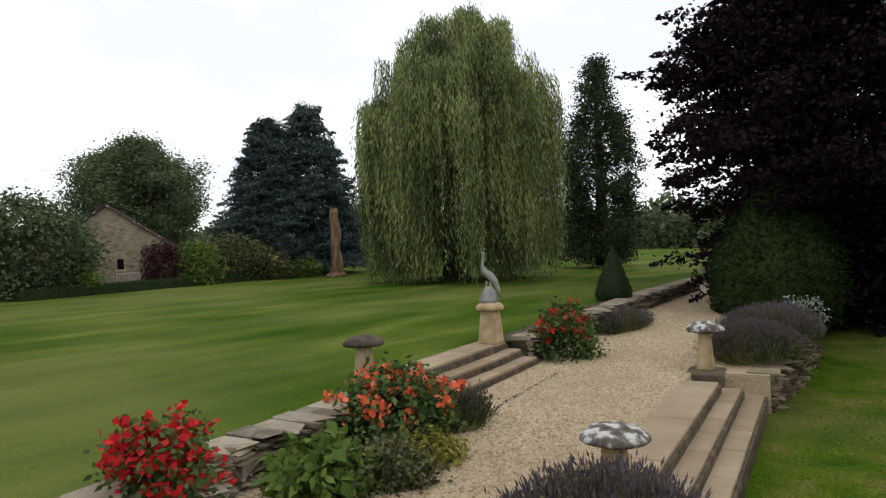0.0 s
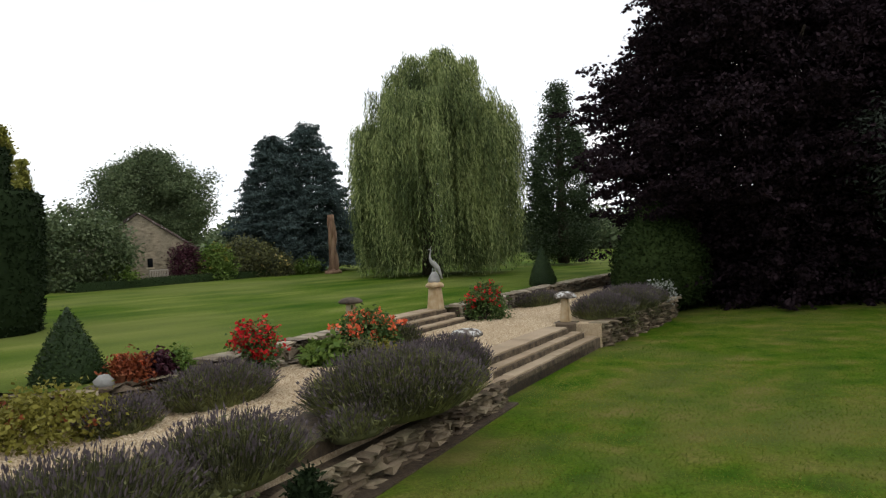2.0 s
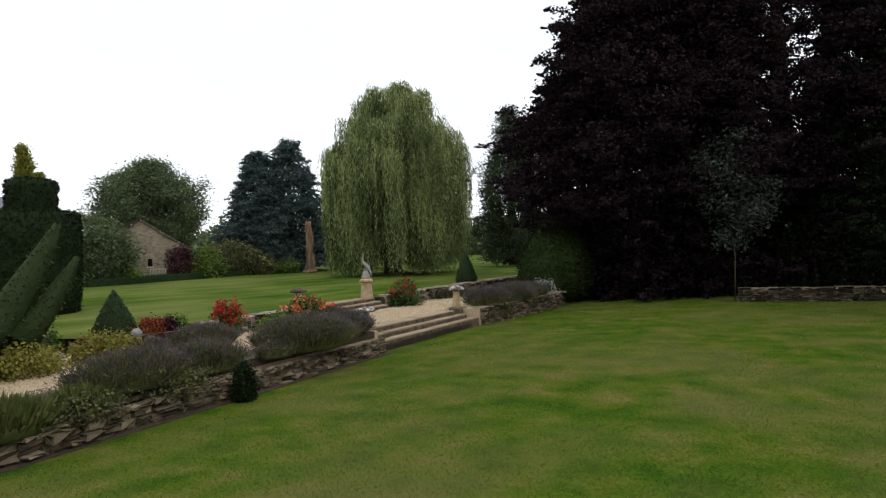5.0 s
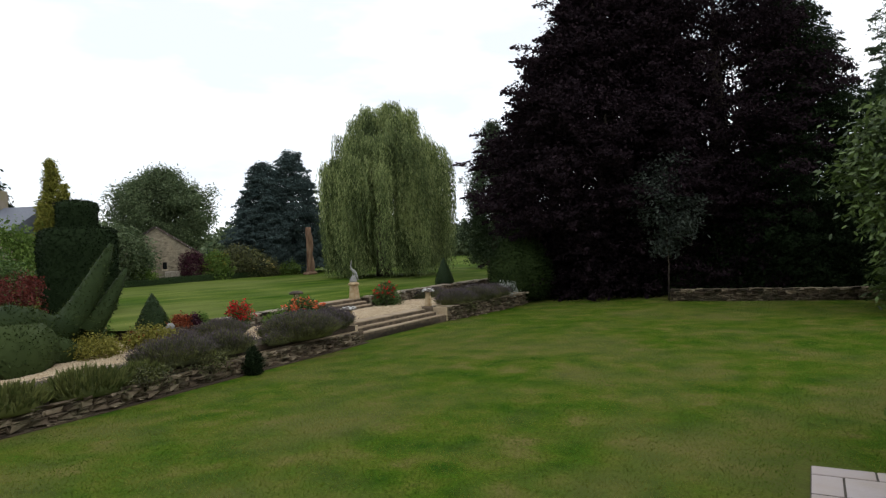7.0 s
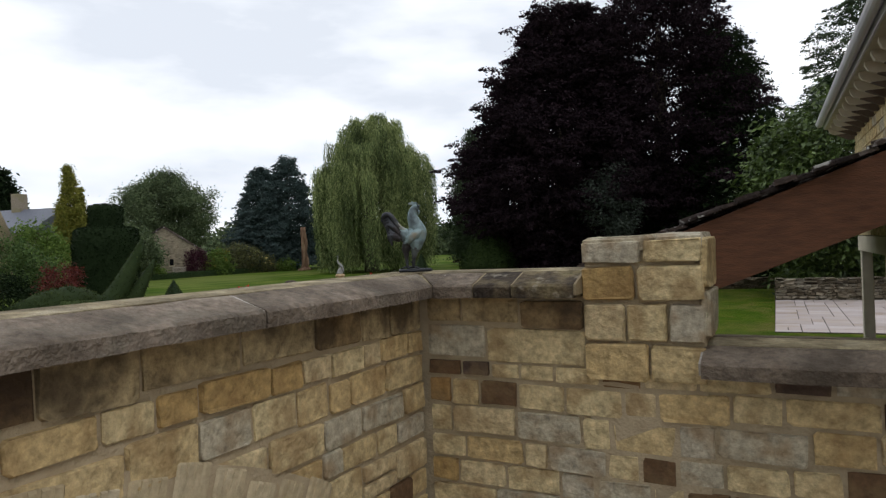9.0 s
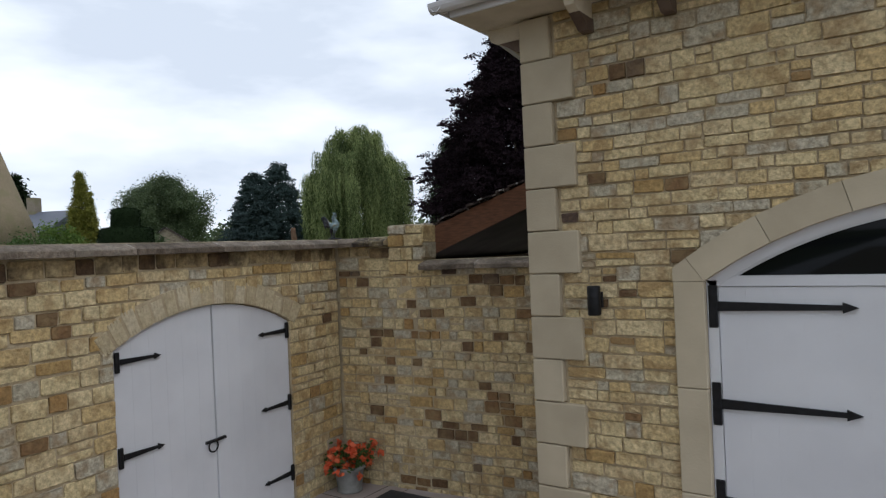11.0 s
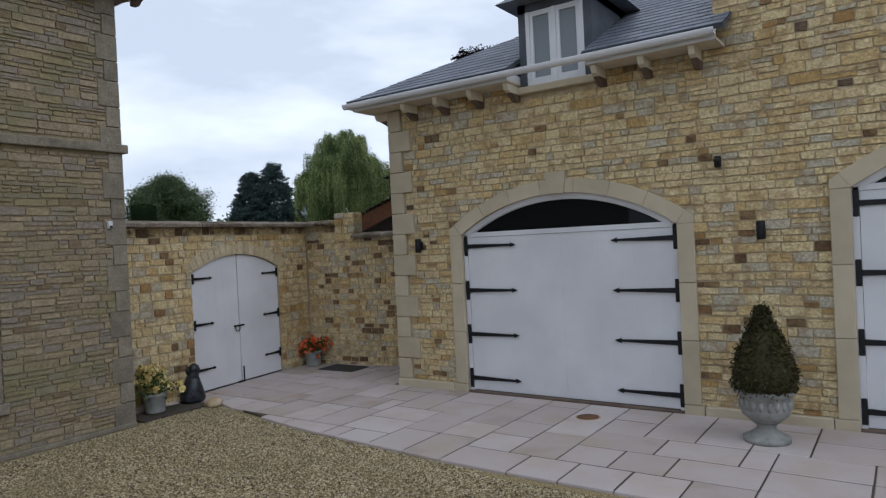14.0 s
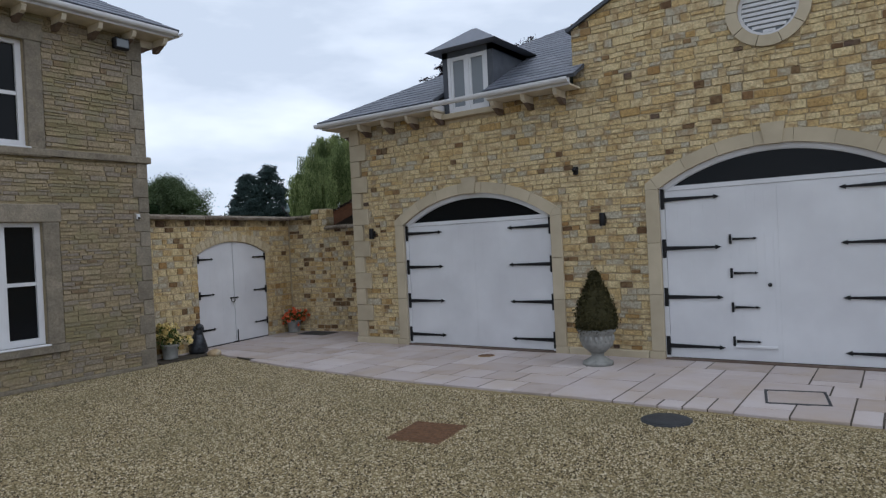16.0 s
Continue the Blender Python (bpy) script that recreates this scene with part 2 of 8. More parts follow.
M["flag"] = mat("sandstone_flag", [(0.1, (0.26, 0.21, 0.165)), (0.25, (0.38, 0.325, 0.3)), (0.55, (0.43, 0.375, 0.36)), (0.85, (0.48, 0.43, 0.42))], scale=2.0, rough=0.85, bump=0.25, bump_scale=30, island=0.6,
                second=(0.36, 0.27, 0.17), second_scale=1.6, second_mix=0.3)
M["step"] = mat("worn_step_stone", [(0.2, (0.21, 0.155, 0.095)), (0.5, (0.29, 0.22, 0.145)), (0.8, (0.37, 0.295, 0.2))], scale=3.0, rough=0.9, bump=0.35, bump_scale=30, island=0.4,
                second=(0.2, 0.16, 0.1), second_scale=1.6, second_mix=0.5)
M["joint"] = mat("sandy_joint", [(0.3, (0.04, 0.034, 0.027)), (0.7, (0.085, 0.072, 0.054))], scale=20, bump=0.4)
M["white"] = mat("white_painted_timber", [(0.3, (0.57, 0.572, 0.59)), (0.7, (0.65, 0.652, 0.67))], scale=1.5, rough=0.45, bump=0.05, bump_scale=90, second=(0.52, 0.51, 0.53), second_scale=1.1, second_mix=0.35)
M["iron"] = mat("black_iron", [(0.3, (0.008, 0.008, 0.009)), (0.7, (0.018, 0.018, 0.02))], scale=20, rough=0.5, bump=0.2, metal=0.3)
M["slate"] = mat("blue_slate", [(0.1, (0.075, 0.085, 0.11)), (0.5, (0.11, 0.12, 0.15)), (0.9, (0.15, 0.16, 0.19))], scale=8, rough=0.55, bump=0.3, island=0.6, spec=0.5)
M["lead"] = mat("grey_lead", [(0.3, (0.05, 0.056, 0.07)), (0.7, (0.08, 0.088, 0.105))], scale=4, rough=0.6, bump=0.15)
M["tilestone"] = mat("stone_roof_slate", [(0.1, (0.022, 0.016, 0.014)), (0.4, (0.045, 0.033, 0.029)), (0.7, (0.085, 0.062, 0.052)), (0.9, (0.14, 0.112, 0.095)), (0.975, (0.4, 0.39, 0.37))], scale=9, detail=7, rough=0.95, bump=0.8,
                     bump_scale=22, island=0.75, second=(0.5, 0.49, 0.47), second_scale=11.0, second_mix=0.85, edge=(0.6, 0.65), grain=0.6)
M["brown_wood"] = mat("red_brown_stained_timber", [(0.3, (0.1, 0.042, 0.02)), (0.7, (0.17, 0.072, 0.034))], scale=6, rough=0.6, bump=0.25, bump_scale=30, stretch=(1, 8, 8))
M["pale_wood"] = mat("cream_painted_wood", [(0.3, (0.5, 0.44, 0.34)), (0.7, (0.6, 0.54, 0.43))], scale=5, rough=0.7, bump=0.2)
M["bracket"] = mat("taupe_painted_bracket", [(0.3, (0.09, 0.06, 0.045)), (0.7, (0.15, 0.11, 0.085))], scale=6, rough=0.7, bump=0.2)
M["bark"] = mat("tree_bark", [(0.3, (0.035, 0.027, 0.02)), (0.7, (0.1, 0.08, 0.06))], scale=9, rough=0.95, bump=0.9, bump_scale=18, stretch=(1, 1, 0.3))
M["carved"] = mat("carved_bare_timber", [(0.25, (0.07, 0.04, 0.025)), (0.5, (0.17, 0.1, 0.06)), (0.75, (0.27, 0.18, 0.11))], scale=5, rough=0.8, bump=0.6, bump_scale=14, stretch=(1, 1, 0.2))
M["verdigris"] = mat("verdigris_bronze", [(0.3, (0.03, 0.034, 0.038)), (0.43, (0.12, 0.155, 0.165)), (0.54, (0.24, 0.33, 0.34)), (0.68, (0.3, 0.26, 0.19))], scale=11, detail=9, rough=0.6, bump=0.4, metal=0.35)
M["dark_bronze"] = mat("dark_bronze", [(0.3, (0.02, 0.022, 0.026)), (0.7, (0.07, 0.075, 0.085))], scale=12, rough=0.45, bump=0.4, metal=0.5)
M["brown_bronze"] = mat("brown_bronze", [(0.3, (0.025, 0.022, 0.024)), (0.5, (0.06, 0.056, 0.058)), (0.62, (0.11, 0.125, 0.13)), (0.72, (0.16, 0.19, 0.19))], scale=16, detail=8, rough=0.55, bump=0.5, metal=0.4)
M["grey_lead_stone"] = mat("grey_cast_stone", [(0.3, (0.17, 0.17, 0.158)), (0.7, (0.33, 0.33, 0.31))], scale=8, rough=0.85, bump=0.4, bump_scale=30, second=(0.14, 0.14, 0.12), second_scale=4)
M["lichen"] = mat("lichened_staddle_stone", [(0.36, (0.06, 0.05, 0.042)), (0.5, (0.14, 0.12, 0.1)), (0.57, (0.42, 0.42, 0.4)), (0.7, (0.5, 0.5, 0.48))], scale=11, detail=5, rough=0.95, bump=0.8, bump_scale=20)
M["tan_stone"] = mat("tan_pillar_stone", [(0.3, (0.3, 0.21, 0.11)), (0.55, (0.42, 0.32, 0.19)), (0.75, (0.46, 0.41, 0.32))], scale=6, rough=0.92, bump=0.5, bump_scale=25)
M["rust"] = mat("rusty_cast_iron", [(0.3, (0.09, 0.045, 0.022)), (0.7, (0.17, 0.09, 0.045))], scale=22, rough=0.85, bump=0.5, bump_scale=60)
M["dark_plastic"] = mat("dark_cover", [(0.3, (0.025, 0.027, 0.03)), (0.7, (0.04, 0.042, 0.047))], scale=9, rough=0.6, bump=0.2)
M["weathered_wood"] = mat("silvered_teak", [(0.3, (0.24, 0.21, 0.17)), (0.7, (0.36, 0.32, 0.27))], scale=9, rough=0.85, bump=0.3, stretch=(1, 1, 5))
M["terracotta"] = mat("terracotta", [(0.3, (0.35, 0.13, 0.06)), (0.7, (0.45, 0.19, 0.1))], scale=9, rough=0.85, bump=0.3)
M["room"] = mat("dim_interior", [(0.3, (0.05, 0.045, 0.04)), (0.7, (0.09, 0.08, 0.07))], scale=1.5, bump=0)
M["glass"] = glassmat("dark_window_glass")
M["grey_glass"] = glassmat("curtained_window_glass", (0.2, 0.22, 0.24), 0.08)
# the wide tone range imitates sunlit tresses and shadowed gaps between them
M["willow"] = mat("willow_leaf", [(0.34, (0.042, 0.062, 0.021)), (0.5, (0.14, 0.185, 0.066)), (0.64, (0.33, 0.38, 0.15))], scale=0.9, detail=3, rough=0.6, bump=0, island=0.3, trans=0.3, spec=0.15, stretch=(1, 1, 0.35))
M["laurel"] = leafmat("laurel_leaf", (0.014, 0.03, 0.009), (0.12, 0.175, 0.042), 0.2, 0.4, 0.35)
M["broad"] = leafmat("broadleaf", (0.03, 0.066, 0.017), (0.105, 0.155, 0.045))
# grey-green leaves made paler, so that distance haze is in the colour
M["hazy_leaf"] = leafmat("hazy_grey_green_leaf", (0.042, 0.07, 0.03), (0.14, 0.175, 0.085), 0.25)
M["bluecon"] = leafmat("blue_conifer_spray", (0.022, 0.042, 0.04), (0.075, 0.105, 0.098), 0.12)
M["poplar"] = leafmat("dark_poplar_leaf", (0.02, 0.038, 0.018), (0.06, 0.088, 0.037), 0.15)
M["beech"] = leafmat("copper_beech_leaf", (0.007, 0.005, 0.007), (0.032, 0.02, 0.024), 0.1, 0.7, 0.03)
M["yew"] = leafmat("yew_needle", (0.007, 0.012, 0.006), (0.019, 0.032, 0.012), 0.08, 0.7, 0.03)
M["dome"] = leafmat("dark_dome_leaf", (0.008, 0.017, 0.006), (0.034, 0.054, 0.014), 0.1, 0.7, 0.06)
M["clipped_yew"] = leafmat("clipped_yew_leaf", (0.014, 0.026, 0.008), (0.06, 0.082, 0.024), 0.12, 0.7, 0.08)
M["box"] = leafmat("clipped_box_leaf", (0.012, 0.026, 0.01), (0.045, 0.075, 0.02), 0.15)
M["browned_box"] = leafmat("browned_box_leaf", (0.014, 0.016, 0.007), (0.075, 0.066, 0.026), 0.15)
M["gold"] = leafmat("golden_leaf", (0.11, 0.105, 0.018), (0.27, 0.25, 0.05), 0.3)
M["strap"] = leafmat("olive_strap_leaf", (0.035, 0.055, 0.014), (0.14, 0.15, 0.045), 0.25)
M["maple"] = leafmat("dark_red_leaf", (0.05, 0.012, 0.01), (0.15, 0.035, 0.025), 0.2)
M["goldcon"] = leafmat("golden_cypress", (0.1, 0.11, 0.018), (0.26, 0.25, 0.05), 0.2)
M["pale"] = leafmat("variegated_leaf", (0.012, 0.018, 0.013), (0.058, 0.072, 0.055), 0.1)
M["bright"] = leafmat("fresh_green_leaf", (0.05, 0.1, 0.015), (0.16, 0.23, 0.05), 0.3)
M["lav_leaf"] = mat("lavender_foliage", [(0.2, (0.026, 0.028, 0.016)), (0.45, (0.068, 0.073, 0.032)), (0.65, (0.125, 0.133, 0.047)), (0.85, (0.2, 0.21, 0.055))], scale=2.6, detail=3, rough=0.6, bump=0, island=0.35, trans=0.15, spec=0.15)
M["lav_flower"] = leafmat("lavender_spike", (0.06, 0.048, 0.052), (0.125, 0.103, 0.11), 0.15)
M["silver"] = leafmat("silver_leaf", (0.2, 0.22, 0.2), (0.38, 0.4, 0.36), 0.15)
M["red"] = leafmat("scarlet_petal", (0.35, 0.008, 0.015), (0.65, 0.03, 0.03), 0.25)
M["orange"] = leafmat("coral_petal", (0.6, 0.08, 0.03), (0.82, 0.22, 0.1), 0.25)
M["purple"] = leafmat("purple_leaf", (0.025, 0.008, 0.014), (0.08, 0.025, 0.035), 0.15)
M["rustleaf"] = leafmat("rust_red_leaf", (0.12, 0.025, 0.012), (0.28, 0.08, 0.03), 0.2)
M["yellow"] = leafmat("cream_yellow_petal", (0.6, 0.46, 0.14), (0.8, 0.68, 0.34), 0.25)


# ---- builders ----
rng = np.random.default_rng(7)
GM = Matrix.Translation((-7.88, 12.2, 0)) @ Matrix.Rotation(radians(7.1), 4, "Z")  # the terrace: x across (east), y along (north)
I4 = Matrix.Identity(4)


def mesh_ob(name, bm, material, matrix=None):
    me = bpy.data.meshes.new(name)
    if matrix is not None:
        bm.transform(matrix)
    bmesh.ops.recalc_face_normals(bm, faces=bm.faces[:])
    bm.to_mesh(me)
    bm.free()
    if material:
        me.materials.append(M[material])
    return new(name, me)


def part(name, bm, material, parent, label=""):
    ob = mesh_ob(name, bm, material)
    ob.parent = parent
    if label:
        ob["label"] = label
    return ob


def thing(name, label, category, group="", at=None):
    ob = new(name)
    ob.empty_display_size = 0.1
    if at is not None:
        ob.matrix_world = at
    return tagged(ob, label, category, group)


def box(bm, x0, x1, y0, y1, z0, z1, bevel=0.0, m=None):
    vs = [bm.verts.new(p) for p in ((x0, y0, z0), (x1, y0, z0), (x1, y1, z0), (x0, y1, z0), (x0, y0, z1), (x1, y0, z1), (x1, y1, z1), (x0, y1, z1))]
    fs = [bm.faces.new([vs[i] for i in f]) for f in ((0, 3, 2, 1), (4, 5, 6, 7), (0, 1, 5, 4), (1, 2, 6, 5), (2, 3, 7, 6), (3, 0, 4, 7))]
    if bevel:
        es = list({e for f in fs for e in f.edges})
        r = bmesh.ops.bevel(bm, geom=es, offset=bevel, segments=1, affect="EDGES")
        vs = list({v for f in r["faces"] for v in f.verts} | {v for v in vs if v.is_valid})
    if m is not None:
        bmesh.ops.transform(bm, matrix=m, verts=[v for v in vs if v.is_valid])
    return bm


def boxbm(*a, **k):
    return box(bmesh.new(), *a, **k)


def prism(pts, d0, d1, axis="y", bm=None):
    """A polygon (a, b) pushed from d0 to d1 along axis: y gives (a, d, b), x gives (d, a, b), z gives (a, b, d)."""
    bm = bm or bmesh.new()
    put = {"y": lambda a, b, d: (a, d, b), "x": lambda a, b, d: (d, a, b), "z": lambda a, b, d: (a, b, d)}[axis]
    lo = [bm.verts.new(put(a, b, d0)) for a, b in pts]
    hi = [bm.verts.new(put(a, b, d1)) for a, b in pts]
    n = len(pts)
    f = [bm.faces.new(lo), bm.faces.new(hi[::-1])]
    for q in f:
        q.normal_update()
    for i in range(n):
        bm.faces.new((lo[i], hi[i], hi[(i + 1) % n], lo[(i + 1) % n]))
    bmesh.ops.triangulate(bm, faces=[q for q in f if len(q.verts) > 4])
    return bm


def lathe(profile, seg=24, bm=None, at=(0, 0, 0), wobble=0.0, seed=0):
    bm = bm or bmesh.new()
    rings = []
    for r, z in profile:
        ring = []
        for i in range(seg):
            a = 2 * math.pi * i / seg
            k = 1 + wobble * noise.noise(Vector((math.cos(a) * 1.7 + seed, math.sin(a) * 1.7, z * 5 + seed)))
            ring.append(bm.verts.new((at[0] + r * k * math.cos(a), at[1] + r * k * math.sin(a), at[2] + z)))
        rings.append(ring)
    for lo, hi in zip(rings, rings[1:]):
        for i in range(seg):
            bm.faces.new((lo[i], lo[(i + 1) % seg], hi[(i + 1) % seg], hi[i]))
    bm.faces.new(rings[0][::-1])
    bm.faces.new(rings[-1])
    for f in bm.faces:
        f.smooth = True
    return bm


def tube(path, radii, seg=8, bm=None):
    bm = bm or bmesh.new()
    rings = []
    n = len(path)
    for i, (p, r) in enumerate(zip(path, radii)):
        d = (Vector(path[min(i + 1, n - 1)]) - Vector(path[max(i - 1, 0)])).normalized()
        side = d.cross(Vector((0.3, 0.95, 0.1))).normalized()
        up = side.cross(d)
        rings.append([bm.verts.new(Vector(p) + float(r) * (math.cos(2 * math.pi * k / seg) * side + math.sin(2 * math.pi * k / seg) * up)) for k in range(seg)])
    for lo, hi in zip(rings, rings[1:]):
        for k in range(seg):
            f = bm.faces.new((lo[k], lo[(k + 1) % seg], hi[(k + 1) % seg], hi[k]))
            f.smooth = True
    bm.faces.new(rings[0][::-1])
    bm.faces.new(rings[-1])
    return bm


def raw(name, verts, faces, material, parent=None):
    """Many small faces at once; verts (n, 3), faces (m, 3 or 4)."""
    me = bpy.data.meshes.new(name)
    verts, faces = np.asarray(verts, np.float32), np.asarray(faces, np.int32)
    me.vertices.add(len(verts))
    me.vertices.foreach_set("co", verts.ravel())
    me.loops.add(faces.size)
    me.loops.foreach_set("vertex_index", faces.ravel())
    me.polygons.add(len(faces))
    me.polygons.foreach_set("loop_start", np.arange(len(faces), dtype=np.int32) * faces.shape[1])
    me.update(calc_edges=True)
    me.shade_flat()
    me.materials.append(M[material])
    ob = new(name, me)
    if parent:
        ob.parent = parent
    return ob


def unit(v):
    return v / np.maximum(np.linalg.norm(v, axis=-1, keepdims=True), 1e-9)


def leaf_quads(c, d, w, length, width):
    """Leaf-shaped quads with centres c, long axes d and rough normals w."""
    s = unit(np.cross(d, w))
    length, width = np.broadcast_to(np.asarray(length, float), (len(c),))[:, None], np.broadcast_to(np.asarray(width, float), (len(c),))[:, None]
    v = np.stack([c - d * length / 2, c + s * width / 2 - d * length * 0.08, c + d * length / 2, c - s * width / 2 - d * length * 0.08], 1)
    return v.reshape(-1, 3), np.arange(len(c) * 4).reshape(-1, 4)


def leaves(name, c, size, material, parent, aspect=0.5, droop=0.0, out=None):
    n = len(c)
    d = rng.normal(size=(n, 3))
    if out is not None:
        d = d * 0.7 + unit(out)
    d[:, 2] -= droop
    w = rng.normal(size=(n, 3)) + (0, 0, 0.8)
    k = size * rng.uniform(0.65, 1.35, n)
    v, f = leaf_quads(np.asarray(c), unit(d), w, k, k * aspect)
    return raw(name, v, f, material, parent)


def lump(dirs, freq, seed):
    return np.array([noise.noise(Vector((x * freq + seed, y * freq, z * freq))) for x, y, z in dirs])


def crown_points(profile, clumps, per, spread, seed, rough=0.22, fill=0.55, flat=1.0, spray=0.0):
    """Clumps of points in a crown whose radius follows the profile of (height, radius); uneven and with gaps."""
    hs, rs = np.array(profile).T
    h = rng.uniform(hs[0], hs[-1], clumps * 4)
    r = np.interp(h, hs, rs)
    keep = rng.uniform(0, rs.max(), len(h)) < r + 0.12 * rs.max()
    h, r = h[keep][:clumps], r[keep][:clumps]
    a = rng.uniform(0, 2 * np.pi, len(h))
    dirs = np.stack([np.cos(a), np.sin(a), h / max(rs.max(), 0.1) * 0.9], 1)
    k = 1 + rough * 2 * lump(dirs, 1.5, seed) + rough * lump(dirs, 4.0, seed + 9)
    q = np.sqrt(rng.uniform(fill, 1.0, len(h)))
    c = np.stack([r * k * q * np.cos(a), r * k * q * np.sin(a), h], 1)
    p = np.repeat(c, per, 0) + rng.normal(size=(len(c) * per, 3)) * spread * np.array([1, 1, flat])
    out = np.repeat(np.stack([np.cos(a), np.sin(a), 0 * a], 1), per, 0)
    if spray:
        # boughs that reach outwards, thin towards the tip and bend down
        s = rng.uniform(0, 1, (len(p), 1))
        tilt = np.repeat(rng.normal(0.12, 0.22, len(c)), per)[:, None]
        turn = np.repeat(rng.normal(0, 0.5, len(c)), per)
        o = np.stack([out[:, 0] * np.cos(turn) - out[:, 1] * np.sin(turn), out[:, 0] * np.sin(turn) + out[:, 1] * np.cos(turn), 0 * turn], 1)
        reach = spray * np.repeat(rng.uniform(0.45, 1.0, len(c)) + 0.7 * rng.uniform(0, 1, len(c)) ** 5, per)[:, None]
        p = np.repeat(c, per, 0) + (p - np.repeat(c, per, 0)) * (1.05 - s) + o * reach * s + np.array([0, 0, 1.0]) * reach * (tilt * s - 0.2 * s**2)
    return p, out


def trunk_bm(h, r, limbs, reach, lean=0.0, start=0.35):
    bm = tube([(0, 0, -0.1), (0.05, 0.02, h * 0.3), (lean * 0.5, 0.05, h * 0.65), (lean, 0, h)], [r * 1.25, r, r * 0.7, r * 0.15])
    for i in range(limbs):
        a, z = i * 2.4 + 0.3, h * (start + (0.95 - start) * i / max(limbs, 1))
        q = reach * (1 - 0.6 * i / limbs)
        tube([(0, 0, z), (math.cos(a) * q * 0.5, math.sin(a) * q * 0.5, z + q * 0.35), (math.cos(a) * q, math.sin(a) * q, z + q * 0.55)], [r * 0.4, r * 0.25, r * 0.06], 6, bm)
    return bm


def tree(name, label, at, profile, material, clumps, per, leaf, spread, trunk=(6, 0.25, 8, 2), seed=1, rough=0.22, fill=0.5, droop=0.0, aspect=0.5, category="tree", flat=0.7, group="", spray=0.0):
    t = thing(name, label, category, group, at=Matrix.Translation(at))
    part("trunk", trunk_bm(*trunk), "bark", t, "rough brown bark")
    p, out = crown_points(profile, clumps, per, spread, seed, rough, fill, flat, spray)
    leaves("crown", p, leaf, material, t, aspect, droop, out)
    return t


def blob_bm(profile, seg=28, squash=(1, 1), wob=0.06, seed=0):
    bm = lathe([(max(r, 0.01), h) for h, r in profile], seg, wobble=wob, seed=seed)
    for v in bm.verts:
        v.co.x *= squash[0]
        v.co.y *= squash[1]
    return bm


def clipped(name, label, at, bm, material, n, leaf=0.05, category="topiary", fuzz=0.02, group="", aspect=0.5):
    """A clipped shrub: a dense inner mass of foliage with small leaves all over it."""
    t = thing(name, label, category, group, at=Matrix.Translation(at))
    bmesh.ops.triangulate(bm, faces=bm.faces[:])
    tri = np.array([[v.co[:] for v in f.verts] for f in bm.faces])
    area = np.linalg.norm(np.cross(tri[:, 1] - tri[:, 0], tri[:, 2] - tri[:, 0]), axis=1)
    pick = rng.choice(len(tri), n, p=area / area.sum())
    a, b = rng.uniform(size=(2, n))
    flip = a + b > 1
    a, b = np.where(flip, 1 - a, a)[:, None], np.where(flip, 1 - b, b)[:, None]
    p = tri[pick, 0] + a * (tri[pick, 1] - tri[pick, 0]) + b * (tri[pick, 2] - tri[pick, 0])
    nrm = unit(np.cross(tri[pick, 1] - tri[pick, 0], tri[pick, 2] - tri[pick, 0]))
    core = part("inner_foliage", bm, material, t)
    leaves("clipped_leaves", p + nrm * rng.normal(0.0, fuzz, (n, 1)), leaf, material, t, aspect, 0, nrm)
    return t


def tuft(name, label, at, rx, ry, h, stems, leafmat_, tipmat, blade=0.012, tips=0.5, category="shrub", group="", tip_len=0.055):
    """A mounded plant of many thin stems, with flower spikes on some of them."""
    t = thing(name, label, category, group, at=at)
    a, q = rng.uniform(0, 2 * np.pi, stems), np.sqrt(rng.uniform(0, 1, stems))
    base = np.stack([rx * 0.75 * q * np.cos(a), ry * 0.75 * q * np.sin(a), 0 * a], 1)
    lift = h * np.sqrt(np.maximum(1.0 - 0.8 * q**2, 0.05)) * rng.uniform(0.75, 1.12, stems)
    top = np.stack([rx * q * np.cos(a), ry * q * np.sin(a), lift], 1) + rng.normal(size=(stems, 3)) * (0.05, 0.05, 0.02)
    low = base + (top - base) * rng.uniform(0.15, 0.75, (stems, 1))
    mid, d, ln = (low + top) / 2, unit(top - low), np.linalg.norm(top - low, axis=1)
    v, f = leaf_quads(mid, d, rng.normal(size=(stems, 3)), ln, blade * rng.uniform(0.8, 1.8, stems))
    tagged(raw("foliage", v, f, leafmat_, t), kind="stuff")
    k = int(stems * 0.6)
    p = low[:k] + (top[:k] - low[:k]) * rng.uniform(0, 1, (k, 1))
    leaves("leaves", p, 0.075, leafmat_, t, 0.18)
    m = int(stems * tips)
    if m:
        pt = top[:m] + d[:m] * 0.03
        v, f = leaf_quads(pt, unit(d[:m] + rng.normal(size=(m, 3)) * 0.15), rng.normal(size=(m, 3)), tip_len * rng.uniform(0.7, 1.4, m), 0.017)
        tagged(raw("blossom", v, f, tipmat, t), kind="stuff")
    dome = lathe([(max(0.02, rx * 0.74 * math.cos(i * 0.3)), h * 0.72 * math.sin(i * 0.3)) for i in range(6)], 18, wobble=0.2, seed=stems)
    for v in dome.verts:
        v.co.y *= ry / rx
    part("inner_foliage", dome, leafmat_, t)
    return t


